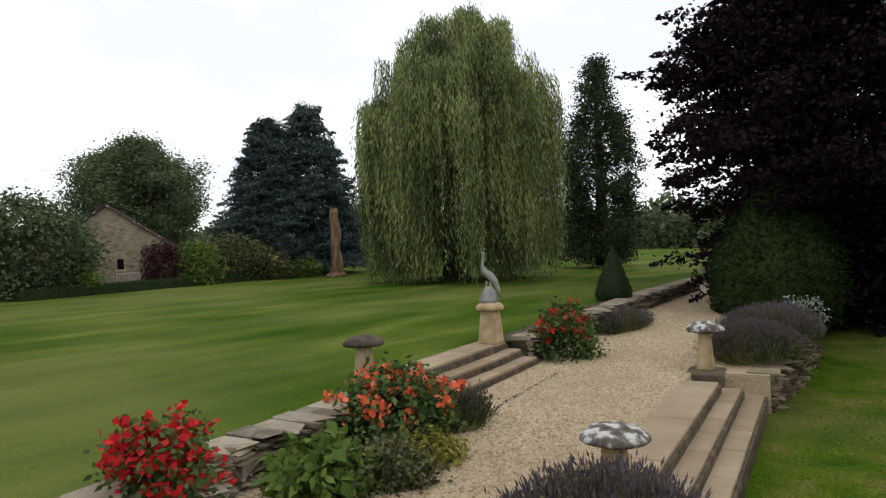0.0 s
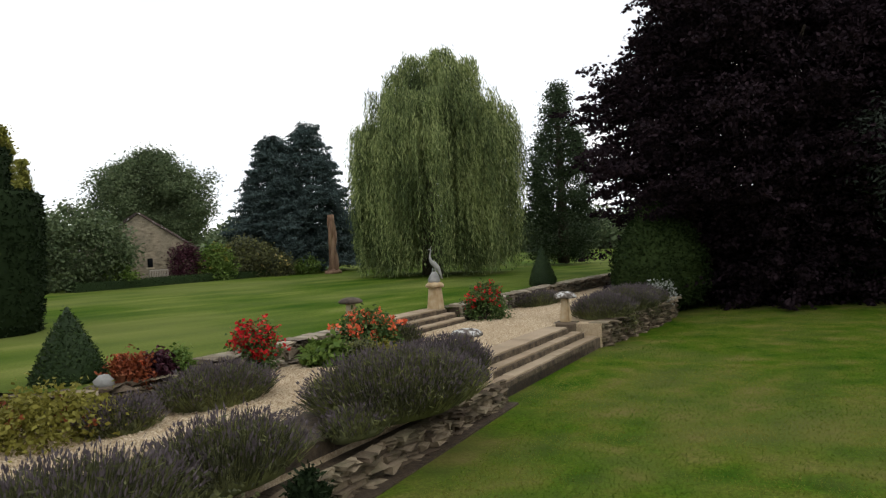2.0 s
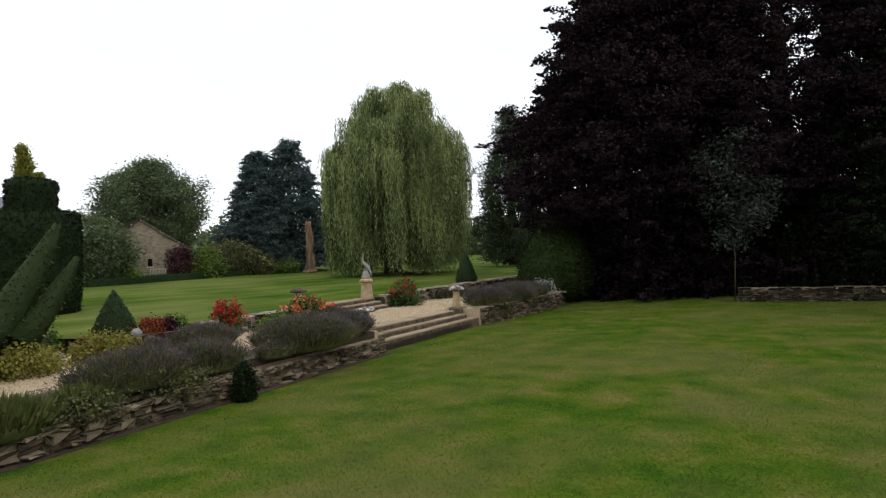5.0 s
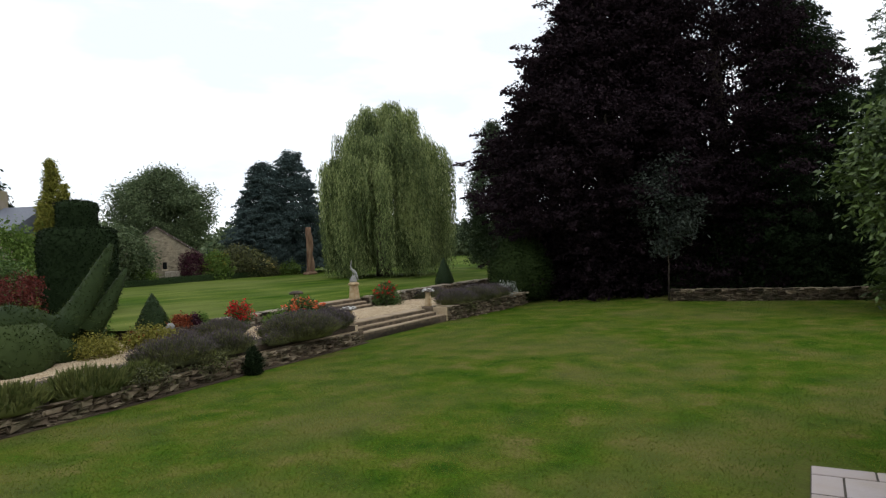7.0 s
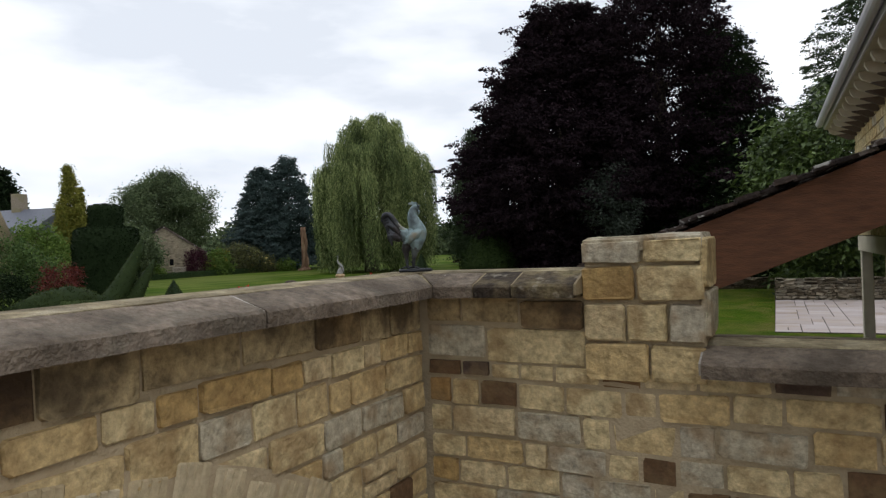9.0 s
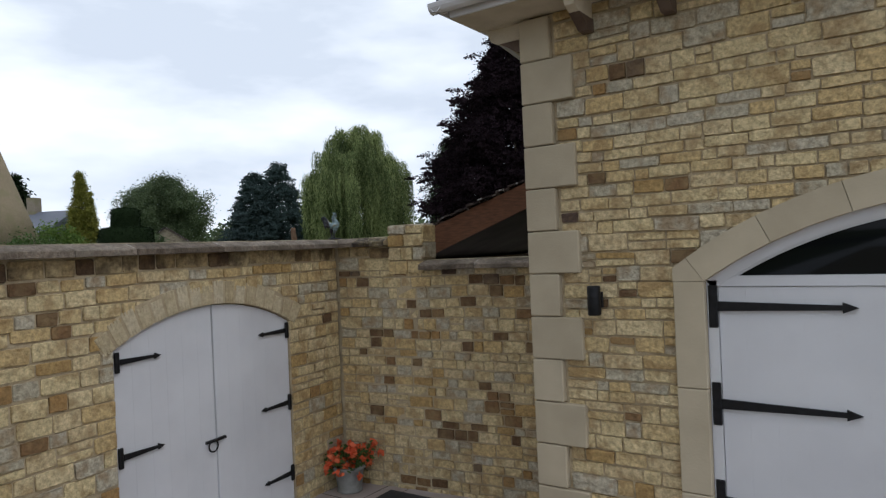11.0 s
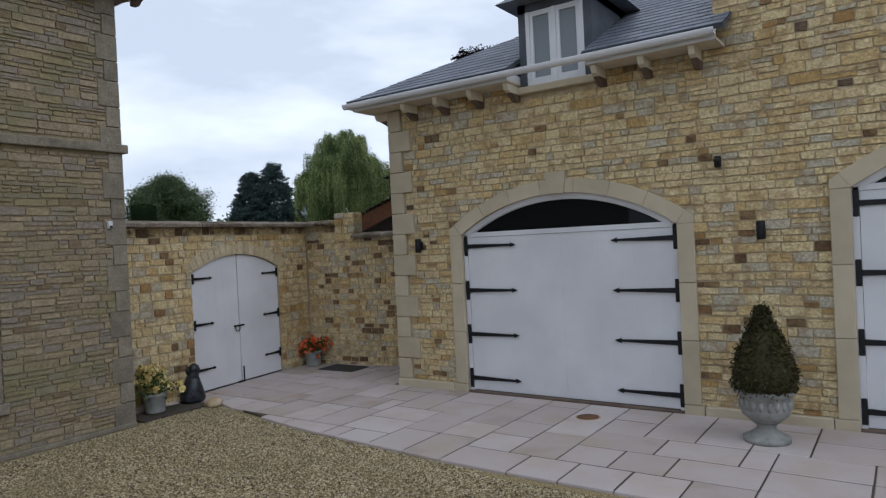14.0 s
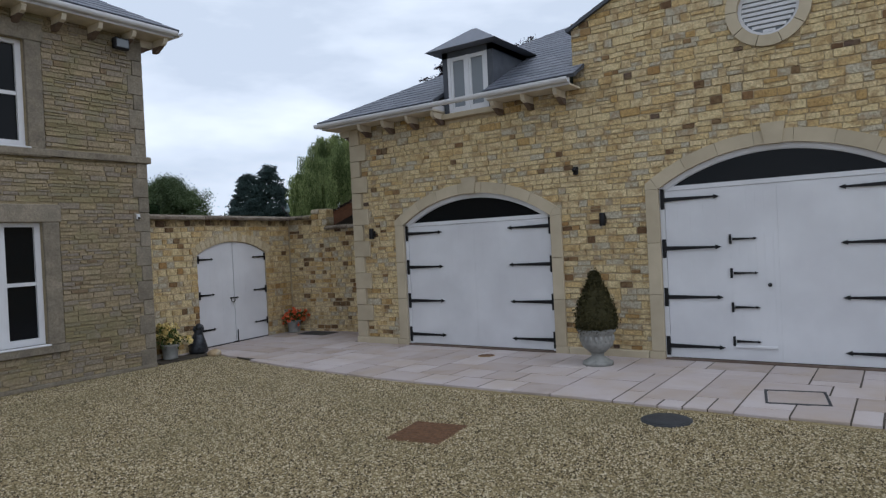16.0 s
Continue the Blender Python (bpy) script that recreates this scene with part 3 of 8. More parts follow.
def shrub(name, label, at, profile, material, clumps, per, leaf, flower=None, blooms=0, bloom=0.05, spread=0.1, category="shrub", seed=3, aspect=0.6, squash=(1, 1), group=""):
    t = thing(name, label, category, group, at=at)
    p, out = crown_points(profile, clumps, per, spread, seed, 0.25, 0.35, 0.9)
    p *= (*squash, 1)
    leaves("foliage", p, leaf, material, t, aspect, 0.2, out)
    part("stem", trunk_bm(profile[-1][0] * 0.7, 0.03, 6, profile[-1][0] * 0.35, start=0.1), "bark", t)
    if flower:
        heads = p[rng.choice(len(p), blooms)]
        heads = heads[heads[:, 2] > profile[-1][0] * 0.35] * (1.03, 1.03, 1.03)
        q = np.repeat(heads, 9, 0) + rng.normal(size=(len(heads) * 9, 3)) * bloom * 0.5
        tagged(leaves("blossom", q, bloom, flower, t, 0.8), kind="stuff")
    return t


# ---- levels ----
LAWN, TERR, UPPER = 0.78, 1.14, 1.45
YP, XG, YG, XH, YH = -1.93, 6.47, -2.94, 7.65, -6.48  # wall with the pier, gate wall, garage front, house face and its corner
PX0, PX1 = 7.2, 7.665  # the pier
TOP, TOP_LOW = 2.836, 2.55  # tops of the courtyard walls under their copings

CM = Matrix.Translation((XG, YP, 0)) @ Matrix.Rotation(radians(7.5), 4, "Z") @ Matrix.Translation((-XG, -YP, 0))  # the courtyard walls stand askew to the garage


def seg_z(x, w, sp, rise, k=0.0):
    """Height of a segmental arch at x from its middle; k: how far outside the opening."""
    r = (w * w + rise * rise) / (2 * rise)
    return sp + rise - r + math.sqrt(max((r + k) ** 2 - x * x, 0.0))


def seg_points(c, w, sp, rise, n=14, k=0.0):
    r = (w * w + rise * rise) / (2 * rise)
    th = math.asin(w / r)
    return [(c + (r + k) * math.sin(th * (2 * i / n - 1)), sp + rise - r + (r + k) * math.cos(th * (2 * i / n - 1))) for i in range(n + 1)]


def lawn_z(lx):
    """The lower lawn falls gently towards the terrace wall."""
    return LAWN - 0.12 * (1 - min(max((lx - 0.3) / 5.0, 0.0), 1.0))


def ground_sheet():
    bm = bmesh.new()
    for x0, x1, y0, y1 in ((-2500, 6.2, -2500, -1.45), (-2500, 2500, -1.45, 2500)):
        bm.faces.new([bm.verts.new(p) for p in ((x0, y0, LAWN), (x1, y0, LAWN), (x1, y1, LAWN), (x0, y1, LAWN))])
    for lx in (0.3, 1.5, 2.8, 4.0, 5.3):
        bmesh.ops.bisect_plane(bm, geom=bm.verts[:] + bm.edges[:] + bm.faces[:], plane_co=GM @ Vector((lx, 0, 0)), plane_no=GM.to_3x3() @ Vector((1, 0, 0)))
    inv = GM.inverted()
    for v in bm.verts:
        v.co.z = lawn_z((inv @ v.co).x)
    bmesh.ops.remove_doubles(bm, verts=bm.verts[:], dist=0.01)
    return tagged(mesh_ob("ground", bm, "lawn"), "mown green lower lawn with dry straw-coloured patches", "lawn", kind="structure")


ground_sheet()


def upper_lawn():
    bm = bmesh.new()
    xs = [-2500, -300, -120, -60, -45, -30, -20, -12, -7, -4.6, -3.72]
    ys = [-900, -120, -40, -20, -10, -4.75, -4.2, -3.9, -3.1, -2.3, -0.7, 1.0, 2.0, 2.01, 4.95, 5.0, 7, 10, 20, 40, 80, 200, 2500]
    zs = lambda x, y: UPPER + 0.012 * min(-x - 3.7, 40) + 0.05 * noise.noise(Vector((x * 0.05, y * 0.05, 2)))
    edge = lambda y: float(np.interp(y, [-20, -4.75, -4.2, -3.9, -3.1, -2.3, -0.7, 2.0, 2.01, 4.95, 5.0, 30], [-5.4, -5.2, -3.6, -3.25, -3.25, -3.35, -3.5, -3.5, -3.9, -3.9, -3.45, -3.45]))
    grid = [[bm.verts.new((x if x < -6 else edge(y) + (x + 3.72) * 1.2, y, zs(x, y) if x < -3.8 else UPPER)) for y in ys] for x in xs]
    for a, b in zip(grid, grid[1:]):
        for i in range(len(ys) - 1):
            bm.faces.new((a[i], a[i + 1], b[i + 1], b[i]))
    return tagged(mesh_ob("upper_ground", bm, "lawn_upper", GM), "striped mown upper lawn in bright green", "lawn", kind="structure")


upper_lawn()


def slab(name, label, category, x0, x1, y0, y1, z0, z1, material, m=None, kind="structure"):
    return tagged(mesh_ob(name, boxbm(x0, x1, y0, y1, z0, z1), material, m), label, category, kind=kind)


def terrace_sheet():
    bm = bmesh.new()
    for x0, x1, y0, y1 in ((-5.3, -0.12, -16, 0.0), (-3.3, -0.93, 0.0, 5.0), (-3.7, -0.02, 5.0, 22)):
        box(bm, x0, x1, y0, y1, 0.3, TERR, m=GM)
    return tagged(mesh_ob("terrace", bm, "gravel_pale_bed"), "pale gravel terrace walk between the lawns", "gravel path", kind="structure")


terrace_sheet()
slab("courtyard", "courtyard of honey-coloured pea gravel", "gravel yard", 6.3, 120, -120, -1.7, -0.4, 0.0, "gravel_bed")


def garage_body():
    """Front wall with two arched openings, the gabled bay and the side walls."""
    pts = [(9.62, 0.0)]
    for c, w, sp, rise in DOORS:
        pts += [(c - w, 0.0)] + seg_points(c, w, sp, rise) + [(c + w, 0.0)]
    pts += [(25.0, 0.0), (25.0, 4.6), (9.62, 4.6)]
    wall = mesh_ob("wall_garage", prism(pts, YG + 0.03, YG + 0.4), "mortar")
    tagged(wall, "honey limestone garage wall with arched doorways", "wall", kind="structure")
    cx, cz, r = OCULUS
    circ = [(cx + r * math.sin(math.pi * i / 12), cz + r * math.cos(math.pi * i / 12)) for i in range(13)]
    for nm, k, edge in (("wall_gable_east", 1, [(cx, 4.6), (20.94, 4.6), (20.94, 5.68), (cx, 7.16)]), ("wall_gable_west", -1, [(cx, 4.6), (14.78, 4.6), (14.78, 5.68), (cx, 7.16)])):
        pts = edge + [(cx + k * abs(x - cx), z) for x, z in circ]
        tagged(mesh_ob(nm, prism(pts, YG + 0.03, YG + 0.4), "mortar"), "gabled upper wall of honey limestone round a round window", "wall", kind="structure")
    tagged(mesh_ob("wall_garage_west", boxbm(9.62, 9.98, YG + 0.4, 9.0, 0, 4.6), "mortar"), "honey limestone side wall of the garage", "wall", kind="structure")
    bm = boxbm(10.0, 25, YG + 4.5, YG + 4.6, 0, 4.4)
    box(bm, 15.0, 15.1, YG + 0.42, YG + 4.5, 0, 4.4)
    tagged(mesh_ob("wall_garage_inner", bm, "room"), "dim inner walls of the garage", "wall", kind="structure")
    tagged(mesh_ob("ceiling_garage", boxbm(10.0, 25, YG + 0.42, YG + 4.6, 4.42, 4.55), "room"), "dim plastered garage ceiling", "ceiling", kind="structure")


DOORS = [(12.6, 1.645, 2.475, 0.525), (17.86, 1.7, 2.77, 0.53)]  # middle, half width, springing, rise
OCULUS = (17.86, 5.3, 0.42)
garage_body()


def gate_wall():
    c, w, sp, rise = GATE
    pts = [(-6.6, 0.0), (c - w, 0.0)] + seg_points(c, w, sp, rise, 12) + [(c + w, 0.0), (YP, 0.0), (YP, TOP), (-6.6, TOP)]
    tagged(mesh_ob("wall_gate", prism(pts, XG - 0.33, XG - 0.03, "x"), "mortar", CM), "courtyard wall of honey limestone with an arched gateway", "wall", kind="structure")
    bm = boxbm(XG - 0.33, PX0 + 0.01, YP + 0.03, YP + 0.33, 0, TOP)
    box(bm, PX0 + 0.01, PX1 - 0.01, YP + 0.02, YP + 0.3, 0, 3.02)
    box(bm, PX1 - 0.01, 9.62, YP + 0.03, YP + 0.33, 0, TOP_LOW)
    tagged(mesh_ob("wall_pier", bm, "mortar", CM), "courtyard wall with a raised stone pier", "wall", kind="structure")


GATE = (-3.88, 1.068, 2.07, 0.275)
gate_wall()


def house_body():
    x, h = XH, 6.35
    bm = bmesh.new()
    wins = [(-9.62, -8.4, 0.72, 2.74), (-9.72, -8.55, 3.98, 5.74), (-13.6, -12.4, 0.74, 2.72), (-13.6, -12.4, 3.98, 5.72)]
    ys = sorted({-20.0, YH} | {v for w in wins for v in w[:2]})
    for y0, y1 in zip(ys, ys[1:]):
        cuts = sorted((z0, z1) for a, b, z0, z1 in wins if a <= y0 + 1e-6 and b >= y1 - 1e-6)
        z = 0.0
        for z0, z1 in cuts + [(h, h)]:
            if z0 > z:
                box(bm, x - 0.45, x - 0.03, y0, y1, z, z0)
            z = z1
    box(bm, x - 12, x - 0.45, YH - 0.45, YH - 0.03, 0, h)
    tagged(mesh_ob("wall_house", bm, "old_mortar"), "weathered yellow-brown limestone house walls", "wall", kind="structure")
    tagged(mesh_ob("wall_house_inner", boxbm(x - 3.2, x - 3.1, -20, YH - 0.5, 0, h), "room"), "dim rooms behind the house windows", "wall", kind="structure")
    return wins


HOUSE_WINDOWS = house_body()


# ---- trees and hedges ----
def willow(at):
    t = thing("weeping_willow", "large weeping willow with trailing yellow-green branches to the lawn", "tree", at=Matrix.Translation(at))
    part("trunk", trunk_bm(8.5, 0.42, 12, 3.4), "bark", t, "dark fissured bark")
    cs, ds = [], []
    for bough in range(96):
        a, q = bough * 2.39996 + rng.uniform(-0.25, 0.25), math.sqrt((bough + 0.5) / 96)
        reach = 4.5 * q * rng.uniform(0.85, 1.08)
        crest = 10.3 * math.sqrt(max(1 - 0.64 * q**2.6, 0.05)) * rng.uniform(0.84, 1.04) + 0.5 * math.cos(a - 0.5) * q
        side = np.array((-math.sin(a), math.cos(a)))
        k = 84
        s, w = rng.uniform(0.5, 1.0, k) ** 0.8, rng.normal(size=k) * (0.24 + 0.1 * q)
        x = reach * s * math.cos(a) + w * side[0] + 0.35
        y = reach * s * math.sin(a) + w * side[1]
        z0 = crest * (1 - 0.16 * (1 - s) ** 2 * (q > 0.5)) - 0.9 * w**2 - rng.uniform(0, 0.4, k)
        drop = rng.uniform(1.8, 4.4) if q < 0.62 or rng.uniform() < 0.25 else (crest if rng.uniform() < 0.72 else rng.uniform(4.5, 7.0))
        z1 = z0 - drop * rng.uniform(0.7, 1.12, k)
        z1 = np.maximum(z1, rng.uniform(0.02, 0.8, k))
        for xi, yi, h0, h1 in zip(x, y, z0, z1):
            m = max(3, int((h0 - h1) / 0.12))
            t_ = np.linspace(0, 1, m)
            bow = 0.34 * (1 - np.exp(-3 * t_)) - 0.35 * t_**1.5 * q
            pz = h0 + (h1 - h0) * t_ + 0.12 * np.sin(np.minimum(t_ * 7, np.pi))
            cs.append(np.stack([xi + bow * math.cos(a), yi + bow * math.sin(a), pz], 1) + rng.normal(size=(m, 3)) * (0.05, 0.05, 0.05))
            ds.append(np.tile((0.15 * math.cos(a), 0.15 * math.sin(a), -1.0), (m, 1)) + rng.normal(size=(m, 3)) * 0.3)
    c, d = np.concatenate(cs), unit(np.concatenate(ds))
    v, f = leaf_quads(c, d, rng.normal(size=c.shape), rng.uniform(0.17, 0.3, len(c)), rng.uniform(0.026, 0.048, len(c)))
    raw("crown", v, f, "willow", t)
    return t


willow((-22.4, 29.9, 1.65))


def cone_profile(h, r, z0=0.3, power=0.85, n=8):
    return [(z0 + (h - z0) * i / n, max(r * (1 - i / n) ** power, 0.05)) for i in range(n + 1)]


tree("blue_conifer", "dense blue-green conifer with a pointed top", (-34.7, 33.5, 1.7), cone_profile(9.3, 3.6, 0.3, 0.85), "bluecon", 1200, 100, 0.19, 0.3, (8.4, 0.25, 4, 0.5), 2, 0.2, 0.1, 0.5, 0.3, flat=0.4, spray=0.8, group="blue conifers")
tree("blue_conifer", "dense blue-green conifer with a blunt top", (-35.3, 31.3, 1.7), cone_profile(8.3, 3.1, 0.3, 0.8), "bluecon", 1050, 100, 0.19, 0.3, (7.6, 0.22, 4, 0.5), 5, 0.2, 0.1, 0.5, 0.3, flat=0.4, spray=0.8, group="blue conifers")
tree("broadleaf_tree", "full round-headed green broadleaf tree behind the barn", (-52.4, 33.4, 1.5), [(1.6, 1.5), (3.2, 3.2), (5.6, 4.0), (8.0, 3.0), (9.6, 0.8)], "hazy_leaf", 620, 150, 0.21, 0.48, (9, 0.4, 10, 3), 7, 0.42, 0.05)
tree("dark_poplar", "tall narrow dark-green poplar", (-20.6, 40.3, 1.7), [(0.2, 1.6), (2.5, 1.9), (6.5, 1.4), (8.6, 0.8), (10.3, 0.15)], "poplar", 420, 120, 0.15, 0.28, (10, 0.28, 10, 1.0), 11, 0.45, 0.4, 0.0, 0.5)
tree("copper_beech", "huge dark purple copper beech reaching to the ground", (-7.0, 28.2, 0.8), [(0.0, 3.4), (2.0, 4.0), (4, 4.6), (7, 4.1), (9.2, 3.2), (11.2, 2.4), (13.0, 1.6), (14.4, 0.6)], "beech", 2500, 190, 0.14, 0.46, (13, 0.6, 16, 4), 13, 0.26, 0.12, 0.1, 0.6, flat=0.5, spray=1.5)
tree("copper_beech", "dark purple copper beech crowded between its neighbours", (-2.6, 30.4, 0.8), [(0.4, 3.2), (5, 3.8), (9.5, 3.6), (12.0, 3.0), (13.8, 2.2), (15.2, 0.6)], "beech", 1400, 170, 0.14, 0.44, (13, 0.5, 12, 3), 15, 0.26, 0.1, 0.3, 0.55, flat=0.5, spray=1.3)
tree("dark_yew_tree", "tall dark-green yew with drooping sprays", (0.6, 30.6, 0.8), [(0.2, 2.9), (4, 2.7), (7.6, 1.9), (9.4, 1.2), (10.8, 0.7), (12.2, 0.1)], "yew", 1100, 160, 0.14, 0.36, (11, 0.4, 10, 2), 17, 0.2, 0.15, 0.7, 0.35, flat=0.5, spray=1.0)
tree("dark_conifer", "dark-green spreading conifer behind the yew", (7.0, 42.0, 0.8), [(0.6, 4.5), (6, 5.4), (11.5, 4.4), (14.5, 2.2), (17.3, 0.3)], "poplar", 900, 130, 0.2, 0.45, (15, 0.4, 10, 3), 19, 0.25, 0.4, 0.5, 0.35, flat=0.35, spray=1.6)
tree("laurel_tree", "broad green laurel with large glossy leaves", (6.1, 23.6, 0.8), [(0.2, 2.2), (2.2, 3.0), (4.2, 3.3), (5.9, 2.6), (7.1, 0.5)], "laurel", 520, 70, 0.24, 0.36, (6, 0.2, 8, 2), 23, 0.3, 0.45, 0.35, 0.4)
tree("variegated_tree", "pale variegated shrub tree against dark foliage", (-3.3, 24.7, 0.78), [(1.9, 0.4), (2.9, 0.95), (3.9, 1.15), (4.8, 0.85), (5.7, 0.2)], "pale", 62, 100, 0.15, 0.26, (4.7, 0.02, 8, 1), 29, 0.9, 0.3, 0.4, 0.4)
tree("golden_cypress", "tall narrow golden-yellow cypress by the old house", (-38.5, 17.8, 1.7), cone_profile(7.9, 1.6, 0.2, 1.05), "goldcon", 520, 60, 0.2, 0.15, (7, 0.15, 4, 0.4), 31, 0.25, 0.5, -0.6, 0.4)
tree("golden_cypress", "small golden-yellow cypress beside a taller one", (-40.4, 19.4, 1.7), cone_profile(6.5, 1.0, 0.2, 1.05), "goldcon", 320, 50, 0.2, 0.14, (6, 0.12, 4, 0.3), 33, 0.25, 0.5, -0.6, 0.4)
tree("dark_fir", "dark-green fir behind the outbuildings", (-55.0, 20.0, 1.7), cone_profile(9.5, 3.6), "yew", 600, 40, 0.4, 0.35, (9, 0.25, 4, 0.5), 37, 0.25, 0.5, 0.4, 0.4)


def woodland():
    """The far belt of trees: many clumps of leaves along an arc."""
    c = []
    for i in range(150):
        a = radians(-32 + 128 * i / 150)
        d = rng.uniform(84, 112)
        x, y, h = -5 - d * math.sin(a), 2 + d * math.cos(a), rng.uniform(4.0, 6.4) + 2.2 * noise.noise(Vector((i * 0.17, 0, 0)))
        p, _ = crown_points([(0.0, 3.4), (h * 0.5, 3.8), (h * 0.85, 2.2), (h, 0.5)], 60, 18, 0.6, i, 0.3, 0.3)
        c.append(p + (x, y, 1.2))
    ob = leaves("woodland", np.concatenate(c), 0.75, "hazy_leaf", None, 0.6)
    return tagged(ob, "distant belt of mixed green trees along the skyline", "woodland", kind="stuff")


woodland()


def hedge_bm(x0, x1, y0, y1, z0, z1):
    bm = boxbm(x0, x1, y0, y1, z0, z1)
    bmesh.ops.subdivide_edges(bm, edges=bm.edges[:], cuts=5, use_grid_fill=True)
    for v in bm.verts:
        v.co += 0.06 * Vector((noise.noise(v.co * 1.3), noise.noise(v.co * 1.3 + Vector((5, 0, 0))), noise.noise(v.co * 1.1 + Vector((0, 7, 0)))))
    return bm


def tiered_yew(at):
    bm = blob_bm([(0, 1.0), (0.6, 1.1), (2.3, 1.2), (2.85, 1.12), (2.95, 0.65), (3.0, 0.58), (3.05, 0.6), (3.7, 0.62), (3.8, 0.5), (3.84, 0.01)], 32, (1, 1), 0.05)
    return clipped("tiered_topiary", "large clipped dark yew topiary in two tiers", at, bm, "yew", 16000, 0.09, fuzz=0.03)


tiered_yew((-17.9, 9.4, 1.4))


def bird_topiary(at, turn):
    bm = tube([(-3.6, 0, 0.45), (-2.6, 0, 0.6), (-1.9, 0, 0.68), (-1.4, 0, 0.66), (-0.9, 0, 0.58), (-0.45, 0, 0.66), (-0.05, 0, 1.02), (0.36, 0, 1.5), (0.74, 0, 2.0), (1.05, 0, 2.48)], [0.45, 0.6, 0.6, 0.5, 0.38, 0.32, 0.28, 0.23, 0.16, 0.06], 14)
    tube([(-0.2, -0.25, 0.4), (0.4, -0.28, 0.95), (0.85, -0.28, 1.45), (1.18, -0.28, 1.85)], [0.3, 0.2, 0.13, 0.05], 12, bm)
    tube([(-1.0, 0.05, -0.1), (-0.9, 0.05, 0.3), (-0.8, 0.0, 0.5)], [0.85, 0.8, 0.5], 14, bm)
    tube([(-2.9, -0.4, -0.1), (-2.4, -0.45, 0.25), (-1.6, -0.4, 0.42)], [0.75, 0.75, 0.5], 14, bm)
    tube([(0.1, 0.1, -0.1), (0.2, 0.1, 0.25), (0.75, 0.3, 0.4)], [0.6, 0.5, 0.25], 12, bm)
    bm.transform(Matrix.Rotation(turn, 4, "Z"))
    return clipped("bird_topiary", "clipped yew shaped like a swooping bird with a raised tail", at, bm, "clipped_yew", 15000, 0.06)


bird_topiary((-10.75, 6.0, 1.15), radians(112))


def cone_box(at, h, r, label, n=7000, material="box", group="clipped cones"):
    return clipped("box_cone", label, at, blob_bm([(0, r * 0.92), (h * 0.12, r), (h * 0.5, r * 0.62), (h * 0.85, r * 0.2), (h, 0.01)], 26, (1, 1), 0.05, at[0]), material, n, 0.04, group=group)


cone_box(tuple(GM @ Vector((-3.9, -3.7, 1.42))), 0.92, 0.4, "clipped dark-green box cone on the low stone wall")
cone_box((-13.1, 23.4, 1.5), 1.25, 0.42, "clipped dark-green box cone at the edge of the upper lawn")
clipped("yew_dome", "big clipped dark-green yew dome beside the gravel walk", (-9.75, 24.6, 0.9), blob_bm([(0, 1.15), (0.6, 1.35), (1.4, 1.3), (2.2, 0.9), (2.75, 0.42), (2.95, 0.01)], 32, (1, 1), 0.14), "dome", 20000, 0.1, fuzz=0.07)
clipped("dwarf_conifer", "small dark dwarf conifer at the foot of the wall", GM @ Vector((0.58, -4.7, 0.66)), blob_bm([(0, 0.11), (0.15, 0.14), (0.35, 0.13), (0.5, 0.07), (0.62, 0.01)], 20, (1, 1), 0.3), "yew", 3000, 0.06, fuzz=0.045, category="shrub")
bm = hedge_bm(-0.3, 0.3, 0, 13.6, 0, 0.42)
bm.transform(Matrix.Rotation(radians(6.6), 4, "Z"))
clipped("low_hedge", "low clipped box hedge along the flower bed", (-31.7, 17.5, 1.6), bm, "box", 12000, 0.08, fuzz=0.03, category="hedge")

# bed in front of the barn
T = Matrix.Translation
shrub("round_shrub", "large grey-green rounded shrub over the barn wall", T((-33.6, 18.6, 1.6)), [(0, 1.8), (1.5, 2.5), (2.8, 2.1), (3.6, 0.5)], "hazy_leaf", 420, 40, 0.17, spread=0.25, seed=41)
shrub("yellow_shrub", "bright yellow-green shrub in the bed", T((-33.0, 25.4, 1.6)), [(0, 0.8), (0.8, 0.85), (1.4, 0.5), (1.8, 0.2)], "bright", 160, 30, 0.13, "gold", 60, 0.12, spread=0.16, seed=43)
shrub("bronze_shrub", "olive and bronze leaved shrub in the bed", T((-33.8, 27.7, 1.6)), [(0, 1.2), (1.0, 1.5), (1.7, 1.1), (2.1, 0.3)], "lav_leaf", 240, 32, 0.14, spread=0.22, seed=47)
shrub("purple_shrub", "dark purple-leaved shrub by the barn corner", T((-33.9, 24.2, 1.6)), [(0, 0.6), (1.0, 0.85), (1.8, 0.3)], "purple", 130, 28, 0.13, spread=0.18, seed=53)
shrub("pale_shrub", "fresh pale-green shrub by the bench", T((-32.9, 19.9, 1.6)), [(0, 0.9), (0.6, 1.0), (1.1, 0.3)], "bright", 120, 26, 0.15, spread=0.18, seed=59)
shrub("grey_shrub", "grey-green mounded shrub before the conifers", T((-33.0, 28.9, 1.65)), [(0, 1.0), (0.8, 1.1), (1.5, 0.4)], "lav_leaf", 160, 28, 0.13, "yellow", 20, 0.09, spread=0.18, seed=61)
shrub("green_shrub", "light green shrub at the end of the hedge", T((-32.4, 31.0, 1.65)), [(0, 0.8), (0.5, 0.9), (0.9, 0.3)], "bright", 110, 26, 0.13, "yellow", 12, 0.09, spread=0.15, seed=67)


